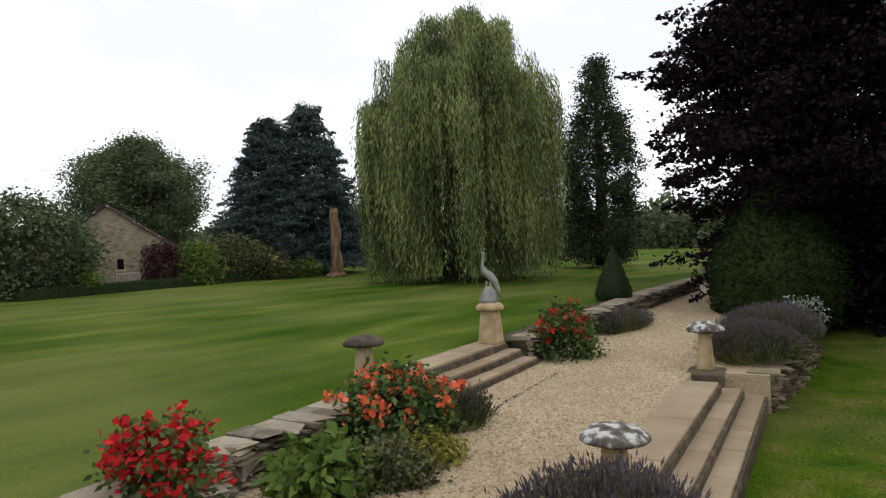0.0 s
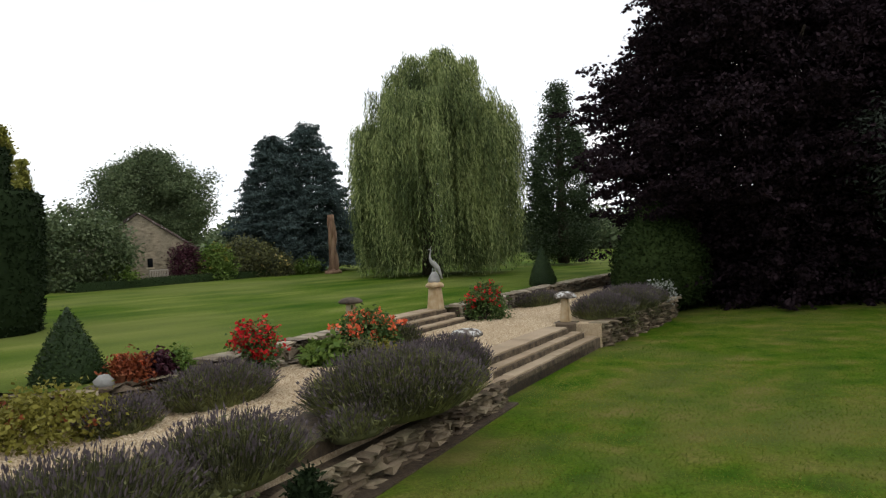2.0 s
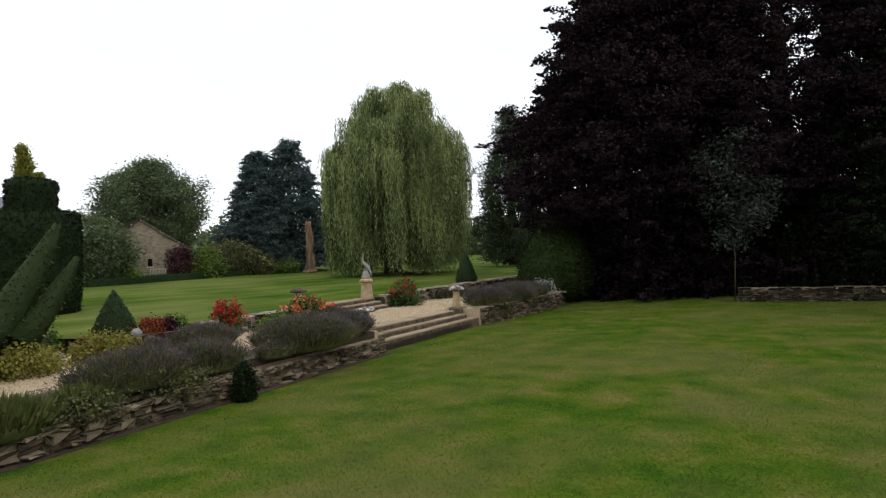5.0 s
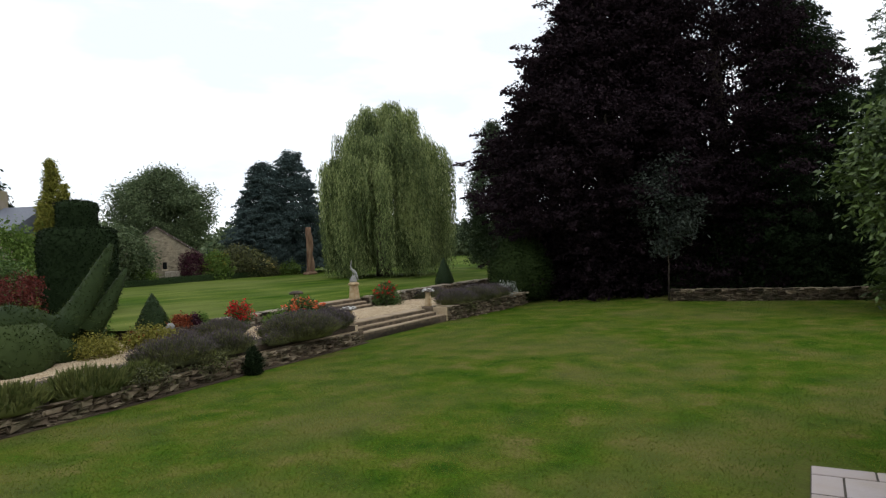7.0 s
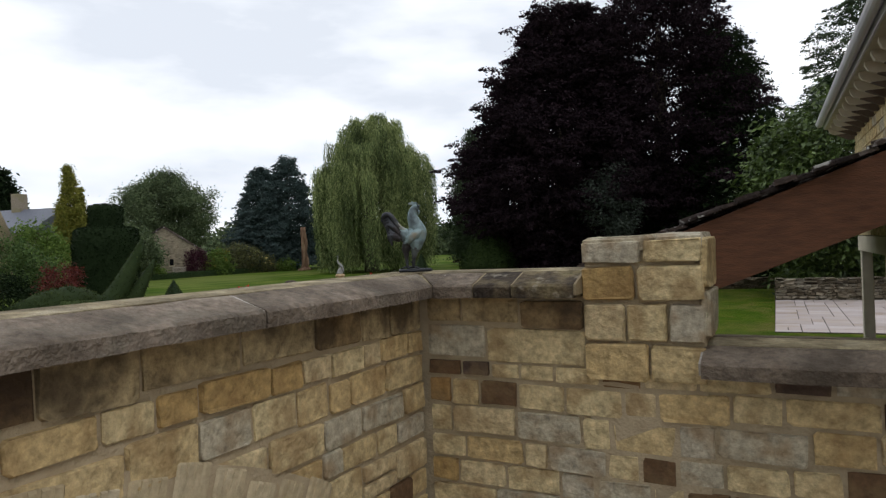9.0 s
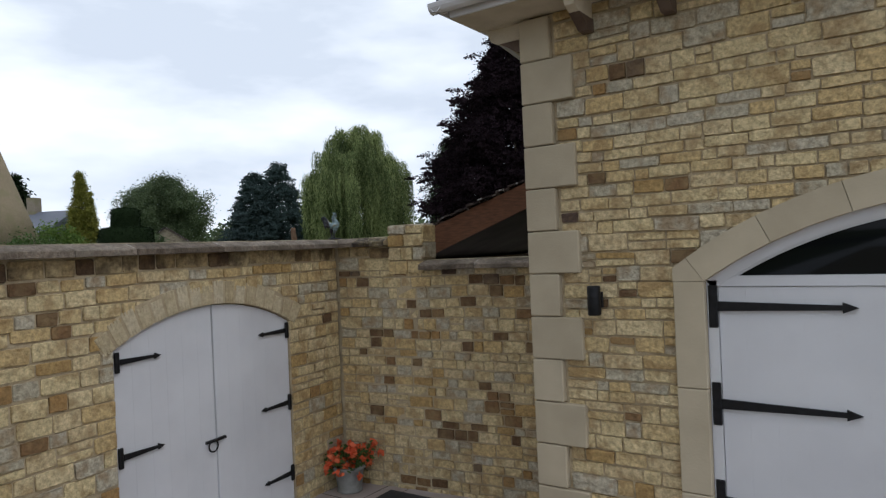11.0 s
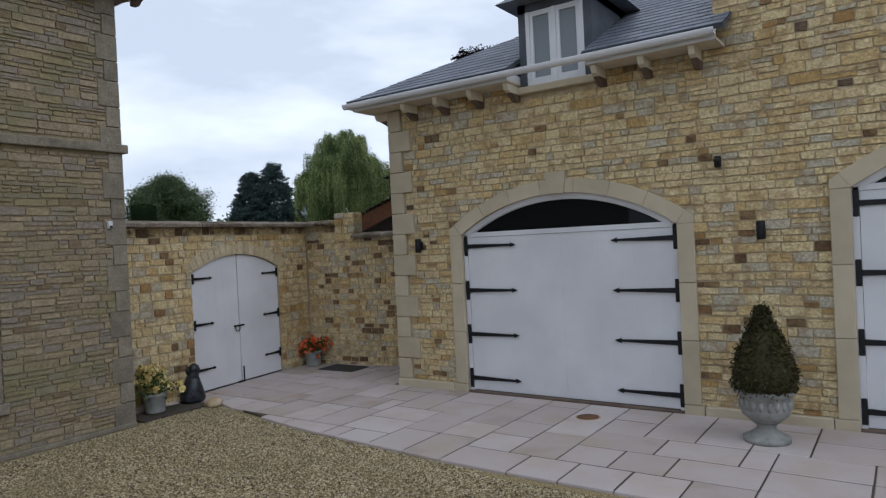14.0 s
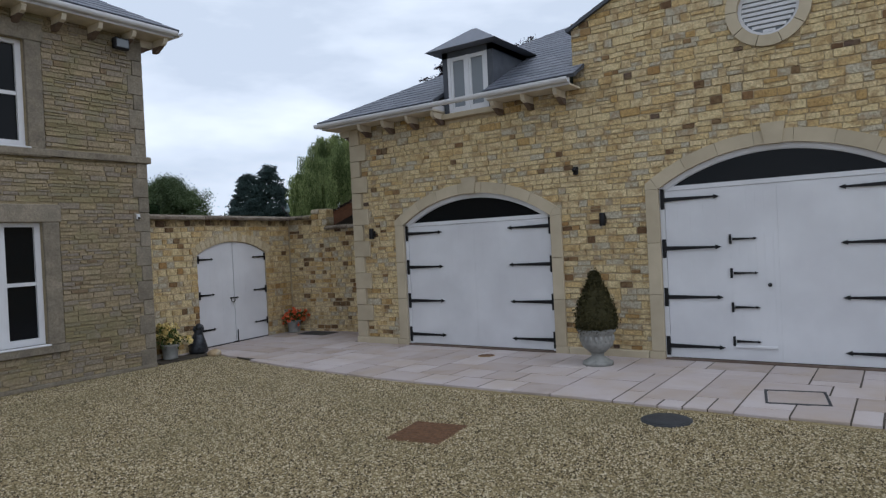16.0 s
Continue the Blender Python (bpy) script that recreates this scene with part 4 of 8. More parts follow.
def barn(at, turn):
    t = thing("stone_barn", "small old stone barn with a steep gable", "barn", at=T(at) @ Matrix.Rotation(turn, 4, "Z"))
    part("wall", prism([(-2.6, 0), (2.6, 0), (2.6, 1.9), (0, 3.7), (-2.6, 1.9)], 0, 7), "rubble", t, "weathered rubble stone walls")
    for k in (-1, 1):
        bm = bmesh.new()
        ns = Vector((k * 1.8, 0, 2.6)).normalized()
        pts = [(k * 2.8, -0.12, 1.78), (0, -0.12, 3.72), (0, 7.1, 3.72), (k * 2.8, 7.1, 1.78)]
        lo = [bm.verts.new(p) for p in pts]
        hi = [bm.verts.new(Vector(p) + ns * 0.1) for p in pts]
        bm.faces.new(lo), bm.faces.new(hi)
        for i in range(4):
            bm.faces.new((lo[i], lo[(i + 1) % 4], hi[(i + 1) % 4], hi[i]))
        part("roof", bm, "tilestone", t, "stone-slated roof slope")
    w = part("window", boxbm(0.35, 0.6, -0.04, 0.02, 1.0, 1.45), "glass", t, "small dark slit window")
    part("frame", boxbm(0.29, 0.66, -0.03, 0.0, 0.92, 1.0), "ashlar", w)
    return t


barn((-35.2, 22.5, 1.5), radians(58))


def garden_bench(at, turn, material, label, w=1.3):
    t = thing("garden_bench", label, "bench", at=T(at) @ Matrix.Rotation(turn, 4, "Z"))
    for x in (-w / 2, w / 2 - 0.05):
        for y in (0, 0.42):
            part("leg", boxbm(x, x + 0.05, y, y + 0.05, 0, 0.88 if y else 0.6), material, t)
        part("arm", boxbm(x - 0.01, x + 0.06, -0.03, 0.46, 0.6, 0.64, bevel=0.008), material, t)
    for i in range(5):
        part("seat_slat", boxbm(-w / 2, w / 2, 0.01 + i * 0.085, 0.08 + i * 0.085, 0.41, 0.435), material, t)
    part("back_rail", boxbm(-w / 2, w / 2, 0.43, 0.47, 0.84, 0.9, bevel=0.008), material, t)
    n = int(w / 0.11)
    for i in range(n):
        x = -w / 2 + w * (i + 0.5) / n
        part("back_slat", boxbm(x - 0.02, x + 0.02, 0.44, 0.46, 0.45, 0.84), material, t)
    return t


garden_bench((-33.2, 21.9, 1.5), radians(-70), "weathered_wood", "weathered pale wooden bench against the low hedge")
garden_bench((-12.75, 31.9, 1.14), radians(185), "weathered_wood", "weathered pale wooden bench at the end of the walk", 1.1)


def carved_trunk(at):
    bm = bmesh.new()
    for k in range(3):
        a0 = k * 2.1
        path = [(0.13 * math.cos(a0 + s * 4.2) * (1.1 - s * 0.5), 0.13 * math.sin(a0 + s * 4.2) * (1.1 - s * 0.5), 3.3 * s) for s in np.linspace(0, 1, 14)]
        tube(path, [0.16 - 0.04 * s + 0.04 * math.sin(s * 9 + k) for s in np.linspace(0, 1, 14)], 10, bm)
    lathe([(0.5, 0), (0.42, 0.12), (0.25, 0.25)], 16, bm, wobble=0.3)
    return tagged(mesh_ob("carved_sculpture", bm, "carved", T(at)), "tall twisted sculpture carved from a bare tree trunk", "sculpture")


carved_trunk((-30.4, 31.2, 1.66))


def old_house(at, turn):
    t = thing("old_house", "old stone house with a grey slate roof beyond the garden", "house", at=T(at) @ Matrix.Rotation(turn, 4, "Z"))
    part("wall", boxbm(-12, 0, 0, 6, 0, 3.7), "old_stone", t)
    part("roof", prism([(-0.3, 3.7), (6.3, 3.7), (3, 5.5)], -12.3, 0.3, "x"), "slate", t, "grey slate roof")
    part("chimney", boxbm(-3.4, -2.7, 2.6, 3.4, 4.8, 6.6, bevel=0.04), "old_stone", t)
    for x in (-1.9, -4.6, -7.3):
        w = part("window", boxbm(x, x + 0.9, -0.05, 0.02, 1.9, 3.1), "glass", t)
        part("frame", boxbm(x - 0.08, x + 0.98, -0.03, 0.0, 1.82, 1.9), "white", w)


old_house((-39.6, 15.6, 1.4), radians(28))


def turret(at):
    t = thing("stone_turret", "round stone turret with a conical stone roof and finial", "turret", at=T(at))
    part("wall", lathe([(1.7, -1), (1.7, 3.2)], 20), "old_stone", t)
    part("roof", lathe([(1.95, 3.1), (1.2, 5.2), (0.5, 7.2), (0.1, 8.4)], 20, wobble=0.03), "old_stone", t, "conical stone-slated roof")
    part("finial", lathe([(0.1, 8.35), (0.06, 8.5), (0.16, 8.65), (0.12, 8.8), (0.02, 9.0)], 12), "ashlar", t)


turret((-28.6, 8.4, 0.8))


# ---- stonework pieces ----
def piece_mesh(name, material, seed, rugged=0.05, inset=0.035):
    """A unit stone: 1 wide (x), 1 deep towards -y, 1 high, with a rugged pillowed face."""
    r = random.Random(seed)
    j = lambda k: r.uniform(-k, k)
    o = []
    for sx, sz in ((-1, -1), (1, -1), (1, 1), (-1, 1)):
        cx, cz = r.uniform(0.012, 0.07), r.uniform(0.02, 0.14)
        pair = [(sx * 0.5, sz * (0.5 - cz)), (sx * (0.5 - cx), sz * 0.5)]
        o += pair if sx * sz > 0 else pair[::-1]
    o = [(x * (1 + j(min(rugged, 0.1) * 0.6)), z * (1 + j(min(rugged, 0.1) * 1.3))) for x, z in o]
    b = [(x, 0.0, z) for x, z in o]
    f = [(x * (1 - inset * 0.15) + j(rugged * 0.25), -0.72 + j(rugged * 2), z * (1 - inset * 0.4) + j(rugged * 0.5)) for x, z in o]
    g = [(x * (1 - inset * 1.2) + j(rugged * 0.4), -1 + j(rugged * 4), z * (1 - inset * 1.5) + j(rugged * 0.6)) for x, z in o]
    fs = [tuple(range(16, 24))] + [(i, (i + 1) % 8, 8 + (i + 1) % 8, 8 + i) for i in range(8)] + [(8 + i, 8 + (i + 1) % 8, 16 + (i + 1) % 8, 16 + i) for i in range(8)]
    me = bpy.data.meshes.new(name)
    me.from_pydata(b + f + g, [], [q[::-1] for q in fs])
    me.materials.append(M[material])
    return me


def lay(name, spots, material, parent, near, rugged=0.05, inset=0.035, rest="stonework", dark=None, share=0.24):
    """spots: (matrix, nearness); the nearest become objects of their own, the others one mesh. dark: material of some of the short stones."""
    spots = sorted(spots, key=lambda s: s[1])
    r = random.Random(len(spots))
    odd = [bool(dark) and m.to_scale()[0] < 0.2 and r.random() < share for m, _ in spots]
    for flag, stuff in ((False, material), (True, dark)):
        mine = [(i, m) for i, ((m, _), o) in enumerate(zip(spots, odd)) if o == flag]
        if not mine:
            continue
        kinds = [piece_mesh(name, stuff, k, rugged, inset) for k in range(10)]
        data = [(np.array([v.co[:] for v in k.vertices]), [[q[0], q[i], q[i + 1]] for q in (list(p.vertices) for p in k.polygons) for i in range(1, len(q) - 1)]) for k in kinds]
        vs, fs, n = [], [], 0
        for i, m in mine:
            if i < near:
                ob = new(name, kinds[i % 10])
                ob.parent = parent
                ob.matrix_world = m
                continue
            v, f = data[i % 10]
            mm = np.array(m)
            vs.append(v @ mm[:3, :3].T + mm[:3, 3])
            fs += [[a + n for a in q] for q in f]
            n += len(v)
        if vs:
            ob = raw(rest, np.concatenate(vs), fs, stuff)
            ob.parent = parent
            tagged(ob, kind="stuff")


def courses(a0, a1, z0, z1, free, hmin, hmax, lmin, lmax, seed, gap=0.01):
    """Stones in courses: (middle a, middle z, length, height); free(z, h) gives the open stretches of a course."""
    r = random.Random(seed)
    z = z0
    while z < z1 - 0.03:
        h = min(r.uniform(hmin, hmax), z1 - z)
        if z1 - z - h < hmin * 0.6:
            h = z1 - z
        for s, e in free(z + h / 2, h):
            a = s
            while a < e - 0.03:
                ln = r.uniform(lmin, lmax) * (0.7 + 0.6 * h / hmax)
                if e - a - ln < lmin * 0.7:
                    ln = e - a
                if ln > lmax * 1.6:
                    ln /= 2
                if h > hmin * 1.6 and r.random() < 0.24:
                    for k in (0.25, 0.75):
                        yield a + ln / 2, z + h * k, ln - gap, h / 2 - gap
                else:
                    yield a + ln / 2, z + h / 2, ln - gap, h - gap
                a += ln
        z += h


def minus(stretch, holes):
    out = [stretch]
    for h0, h1 in holes:
        out = [q for s, e in out for q in ((s, min(e, h0)), (max(s, h1), e)) if q[1] - q[0] > 0.02]
    return out


def arch_half(z, w, sp, rise, k, side):
    """Half the width taken out of a wall at height z by an opening with an arch ring of depth k over it."""
    r = (w * w + rise * rise) / (2 * rise)
    if z >= sp + rise + k:
        return 0.0
    return min(w + side, math.sqrt(max((r + k) ** 2 - (z - sp - rise + r) ** 2, 0.0)))


def on_front(y, depth):
    return lambda a, z, ln, h, d=0.0: Matrix.Translation((a, y + 0.033, z)) @ Matrix.Rotation(0.022 * math.sin(a * 37 + z * 91), 4, "Y") @ Matrix.Diagonal((ln, depth + d, h, 1))


def on_east(x, depth):
    """A face that looks along +x; a runs along y."""
    return lambda a, z, ln, h, d=0.0: Matrix.Translation((x - 0.033, a, z)) @ Matrix.Rotation(radians(90), 4, "Z") @ Matrix.Rotation(0.022 * math.sin(a * 37 + z * 91), 4, "Y") @ Matrix.Diagonal((ln, depth + d, h, 1))


def wander(a, z):
    """How far a course of rubble strays from the level."""
    return 0.022 * noise.noise(Vector((a * 0.9, z * 1.3, 3.1))) + 0.01 * noise.noise(Vector((a * 2.6, z * 2.2, 8.4)))


def wall_stones(wall, stones, place, near_a, near_z, near=300, material="stone", rugged=0.05, share=0.11):
    r = random.Random(5)
    spots = [(place(a, z + r.uniform(-0.005, 0.005) + wander(a, z) * min(1.0, max(z - 0.15, 0.0)), ln, h * r.uniform(0.93, 1.04), r.uniform(-0.004, 0.008)), abs(a - near_a) + 1.3 * abs(z - near_z)) for a, z, ln, h in stones]
    lay("stone", spots, material, wall, near, rugged, dark="dark_stone" if material == "stone" else None, share=share)


# ---- terrace walls and steps ----
def polyline_wall(name, label, pts, z0, tops, near, m, seed, thick=0.3, cap=True, courses_h=(0.05, 0.1), material="drystone"):
    """A dry-stone retaining wall along points, faced on the side to the right of the way along it."""
    base = bmesh.new()
    spots, caps = [], []
    r = random.Random(seed)
    for (x0, y0), (x1, y1) in zip(pts, pts[1:]):
        ln = math.hypot(x1 - x0, y1 - y0)
        turn = math.atan2(y1 - y0, x1 - x0)
        w = m @ Matrix.Translation((x0, y0, 0)) @ Matrix.Rotation(turn, 4, "Z")
        box(base, 0, ln, 0.03, thick + 0.35, z0 - 0.3, tops - 0.07, m=w)
        for a, z, l, h in courses(0, ln, z0, tops - (0.06 if cap else 0), lambda z, h: [(0, ln)], *courses_h, 0.09, 0.28, seed, 0.008):
            q = w @ Matrix.Translation((a, 0.04, z)) @ Matrix.Rotation(r.uniform(-0.09, 0.09), 4, "Y") @ Matrix.Diagonal((l * r.uniform(0.9, 1.08), 0.06 + r.uniform(-0.025, 0.05), h * r.uniform(0.8, 1.15), 1))
            spots.append((q, abs(y0 + (y1 - y0) * a / ln + 1.5)))
        if cap:
            a = 0.0
            while a < ln - 0.05:
                l = min(r.uniform(0.16, 0.4), ln - a)
                q = w @ Matrix.Translation((a + l / 2, -0.02 + r.uniform(0, 0.02), tops - 0.03)) @ Matrix.Rotation(radians(-90), 4, "X")
                q = w @ Matrix.Translation((a + l / 2, thick, tops - 0.03 + r.uniform(-0.012, 0.012))) @ Matrix.Rotation(r.uniform(-0.03, 0.03), 4, "Y") @ Matrix.Diagonal((l - 0.012, thick + 0.04, 0.07, 1))
                caps.append((q, a))
                a += l
    wall = tagged(mesh_ob(name, base, "soil"), label, "wall", kind="structure")
    lay("stone", spots, material, wall, near, 0.26, 0.14)
    if caps:
        lay("cap_stone", caps, material, wall, 120, 0.16, 0.1, "cap_stonework")
    return wall


TOP1, LOW = 1.2, LAWN - 0.12


def strip_bm(x0, y0, x1, y1, w=0.3):
    bm = prism([(x0 - w, y0), (x0, y0), (x1, y1), (x1 - w, y1)], LOW - 0.1, LOW + 0.02, "z")
    bm.transform(GM)
    return bm


polyline_wall("wall_terrace_south", "low dry-stone retaining wall of the terrace", [(0.36, -16.0), (0.42, -10.0), (0.42, -8.0), (0.2, -4.5), (0.08, -0.02)], LOW - 0.02, TOP1 - 0.2, 260, GM, 3, cap=False, courses_h=(0.05, 0.12), material="shaded_drystone")
slab("planting_bed", "dark soil of the lavender bed along the terrace edge", "soil", -1.3, -0.1, -16.0, -0.15, 1.0, TERR + 0.006, "soil", GM)
for k, ((x0, y0), (x1, y1)) in enumerate((((0.52, -16.0), (0.58, -8.0)), ((0.58, -8.0), (0.25, 0.0)))):
    tagged(mesh_ob("soil_strip", strip_bm(x0, y0, x1, y1), "soil"), "strip of dark soil at the foot of the terrace wall", "soil", kind="structure")
polyline_wall("wall_terrace_north", "low dry-stone retaining wall beyond the steps", [(0.0, 5.05), (0.28, 8.0), (0.42, 9.4), (0.2, 12.2)], LOW - 0.02, TOP1 - 0.04, 120, GM, 4, material="shaded_drystone")
polyline_wall("wall_upper_south", "low dry-stone wall below the upper lawn with pale cap stones", [(-3.15, -2.3), (-3.3, -0.7), (-3.3, 2.0)], TERR - 0.02, UPPER + 0.05, 180, GM, 5)
polyline_wall("wall_upper_end", "low shaded dry-stone wall under the box cone", [(-5.0, -12.0), (-5.0, -4.4), (-4.6, -4.2), (-3.3, -4.3), (-3.02, -3.9), (-3.05, -3.1), (-3.15, -2.33)], TERR - 0.02, UPPER, 120, GM, 9, material="shaded_drystone")
polyline_wall("wall_upper_north", "low dry-stone wall beside the gravel walk", [(-3.25, 5.05), (-3.3, 8.0), (-3.35, 13.0), (-3.0, 19.0)], TERR - 0.02, UPPER + 0.08, 100, GM, 6)
polyline_wall("wall_lawn_end", "long low stone wall in the shade of the trees", [(-3.1, 24.26), (9.0, 27.1)], LAWN - 0.1, 1.22, 0, I4, 7, courses_h=(0.06, 0.11), material="shaded_drystone")
polyline_wall("wall_patio_end", "low stone retaining wall behind the far paving", [(4.15, 20.3), (9.0, 21.3)], LAWN - 0.02, 1.5, 60, I4, 8, courses_h=(0.07, 0.12))


def flight(name, label, edges, y0, ys, z0, rises, inner, m, sign):
    """Garden steps: each tread is a row of worn stone slabs with a rough riser below."""
    t = tagged(mesh_ob(name, boxbm(min(edges[0], inner), max(edges[0], inner), y0, ys[-1], z0 - 0.3, z0 + 0.02, m=m), "joint"), label, "steps", kind="structure")
    r = random.Random(9)
    k = len(edges)
    for i, (e, z) in enumerate(zip(edges, rises)):
        back = edges[i + 1] if i + 1 < k else inner
        lo, hi = sorted((e - sign * 0.03, back - sign * 0.035))
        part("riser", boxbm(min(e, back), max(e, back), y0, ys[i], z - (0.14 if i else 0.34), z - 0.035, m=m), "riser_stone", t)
        y = y0
        while y < ys[i] - 0.05:
            ln = min(r.uniform(0.5, 0.85), ys[i] - y)
            if ys[i] - y - ln < 0.3:
                ln = ys[i] - y
            dz = r.uniform(-0.004, 0.004)
            part("tread_slab", boxbm(lo, hi, y + 0.006, y + ln - 0.006, z - 0.04 + dz, z + dz, bevel=0.008, m=m), "step", t)
            y += ln
    return t


flight("steps_lower", "three worn stone steps from the lawn up to the terrace", [-0.05, -0.29, -0.51], 0.0, [5.0, 4.72, 4.42], LAWN, [0.9, 1.02, 1.145], -0.95, GM, 1)
flight("steps_upper", "three worn stone steps up to the upper lawn", [-3.08, -3.32, -3.56], 2.0, [5.0, 4.98, 4.96], TERR, [1.245, 1.35, 1.46], -3.98, GM, 1)
slab("paving_walk_edge", "row of stone setts set in the gravel walk", "paving", -2.6, -2.54, 1.5, 4.4, 1.1, TERR + 0.004, "joint", GM)


# ---- stone ornaments ----
def at_terrace(lx, ly, z):
    p = GM @ Vector((lx, ly, z))
    return Matrix.Translation(p)


def staddle(lx, ly, z, h, r, label, capmat="lichen", stem="tan_stone"):
    t = thing("staddle_stone", label, "staddle stone", "staddle stones", at=at_terrace(lx, ly, z))
    bm = lathe([(r * 0.62, 0), (r * 0.6, h * 0.08), (r * 0.46, h * 0.6), (r * 0.42, h * 0.8)], 4, wobble=0.03)
    bm.transform(Matrix.Rotation(radians(45 + 7), 4, "Z"))
    for f in bm.faces:
        f.smooth = False
    bmesh.ops.bevel(bm, geom=bm.edges[:], offset=0.02, segments=2, affect="EDGES")
    part("stem", bm, stem, t, "tapered tan stone stem")
    part("cap", lathe([(r * 0.5, h * 0.78), (r * 0.92, h * 0.79), (r, h * 0.83), (r * 0.96, h * 0.88), (r * 0.75, h * 0.95), (r * 0.35, h * 0.995), (0.01, h)], 26, wobble=0.12, seed=lx), capmat, t, "domed mushroom cap blotched with lichen")
    return t


staddle(-0.72, 0.42, 1.1, 0.52, 0.245, "mushroom-shaped staddle stone with white lichen beside the lower steps")
staddle(-0.78, 5.08, 1.16, 0.64, 0.235, "mushroom-shaped staddle stone on a stone base beside the lavender")
staddle(-3.85, 1.75, 1.44, 0.54, 0.235, "dark mossy mushroom-shaped staddle stone at the upper steps", "bark")
tagged(mesh_ob("stone_plinth", boxbm(-1.02, -0.54, 4.85, 5.32, 0.95, 1.162, bevel=0.03, m=GM), "shaded_drystone"), "rough stone plinth under the staddle stone", "plinth")


def peacock(lx, ly, z):
    t = thing("pedestal", "tapered tan stone pedestal with a rough overhanging cap", "pedestal", at=at_terrace(lx, ly, z))
    bm = lathe([(0.215, 0), (0.21, 0.04), (0.165, 0.46), (0.155, 0.5)], 4, wobble=0.02)
    bm.transform(Matrix.Rotation(radians(52), 4, "Z"))
    for f in bm.faces:
        f.smooth = False
    bmesh.ops.bevel(bm, geom=bm.edges[:], offset=0.02, segments=2, affect="EDGES")
    part("stem", bm, "tan_stone", t)
    part("cap", lathe([(0.13, 0.49), (0.19, 0.5), (0.205, 0.55), (0.165, 0.6), (0.07, 0.63)], 18, wobble=0.14), "tan_stone", t, "rough domed stone cap")
    bm = lathe([(0.13, 0), (0.14, 0.06), (0.1, 0.17), (0.05, 0.25)], 12, wobble=0.3)
    tube([(0.03, 0, 0.2), (0.02, 0, 0.32)], [0.015, 0.015], 6, bm)
    tube([(-0.05, 0.02, 0.2), (-0.03, 0.02, 0.33)], [0.015, 0.015], 6, bm)
    tube([(0.17, 0, 0.08), (0.13, 0, 0.22), (0.08, 0, 0.34), (0.01, 0, 0.42), (-0.06, 0, 0.48), (-0.09, 0, 0.56), (-0.08, 0, 0.65), (-0.06, 0, 0.73), (-0.08, 0, 0.77)], [0.018, 0.033, 0.052, 0.06, 0.045, 0.025, 0.017, 0.021, 0.016], 12, bm)
    tube([(-0.08, 0, 0.76), (-0.13, 0, 0.75)], [0.013, 0.004], 6, bm)
    tube([(-0.06, 0, 0.77), (-0.05, 0, 0.82)], [0.004, 0.013], 6, bm)
    bm.transform(at_terrace(lx, ly, z + 0.6) @ Matrix.Rotation(radians(35), 4, "Z"))
    tagged(mesh_ob("peacock_statue", bm, "grey_lead_stone"), "grey lead statue of a peacock standing on a rock", "statue")


peacock(-3.73, 4.76, 1.45)


# ---- terrace planting ----
LAV = "mounded lavender bush with faded purple-grey flower spikes"
for lx, ly, rx, ry, h, n, tip in ((-0.5, -0.75, 0.58, 0.75, 0.5, 5600, 0.7), (-0.2, -2.28, 0.9, 1.15, 0.6, 10500, 0.32), (0.02, -3.35, 0.26, 0.42, 0.26, 1300, 0.3), (-0.2, -4.75, 0.5, 0.75, 0.46, 3600, 0.4), (-0.2, -6.1, 0.6, 0.95, 0.5, 5000, 0.4),
                                 (-2.35, -2.9, 0.5, 0.8, 0.44, 4600, 0.4), (-0.32, 6.3, 0.66, 0.95, 0.5, 5200, 0.7), (-0.22, 7.7, 0.78, 1.05, 0.56, 5600, 0.7), (-0.2, 9.1, 0.74, 0.9, 0.5, 4600, 0.7),
                                 (-2.85, 9.0, 0.42, 1.2, 0.36, 3000, 0.5), (-2.3, -4.15, 0.3, 0.4, 0.32, 1800, 0.9), (-2.55, 1.55, 0.28, 0.36, 0.42, 1600, 0.2)):
    tuft("lavender_bush", LAV, at_terrace(lx, ly, TERR - 0.03), rx, ry, h, n, "lav_leaf", "lav_flower", 0.008, tips=min(tip * 0.85, 0.58), group="lavender bushes")
for lx, ly, rx, ry, h in ((0.18, -8.2, 0.42, 0.8, 0.52), (0.18, -9.6, 0.42, 0.8, 0.5), (0.12, -7.1, 0.3, 0.5, 0.4)):
    tuft("strap_leaf_clump", "clump of upright olive-green strap leaves by the wall", at_terrace(lx, ly, 0.95), rx, ry, h, 1300, "strap", "strap", 0.03, 0.0, group="strap-leaved clumps")
tuft("lavender_bush", "grey-green lavender clump behind the strap leaves", at_terrace(-0.5, -11.2, 1.0), 0.6, 0.8, 0.5, 3000, "lav_leaf", "lav_flower", tips=0.4, group="lavender bushes")

for lx, ly in ((0.26, -5.6), (0.38, -7.2), (0.36, -11.6), (0.12, 6.4), (0.2, 8.2)):
    shrub("trailing_plant", "low grey-green plant spilling over the dry-stone wall", at_terrace(lx, ly, LAWN + 0.17), [(0, 0.12), (0.12, 0.2), (0.26, 0.14)], "lav_leaf", 50, 22, 0.05, spread=0.08, seed=int(ly * 7) % 50 + 160, squash=(1, 1.9), group="trailing plants")

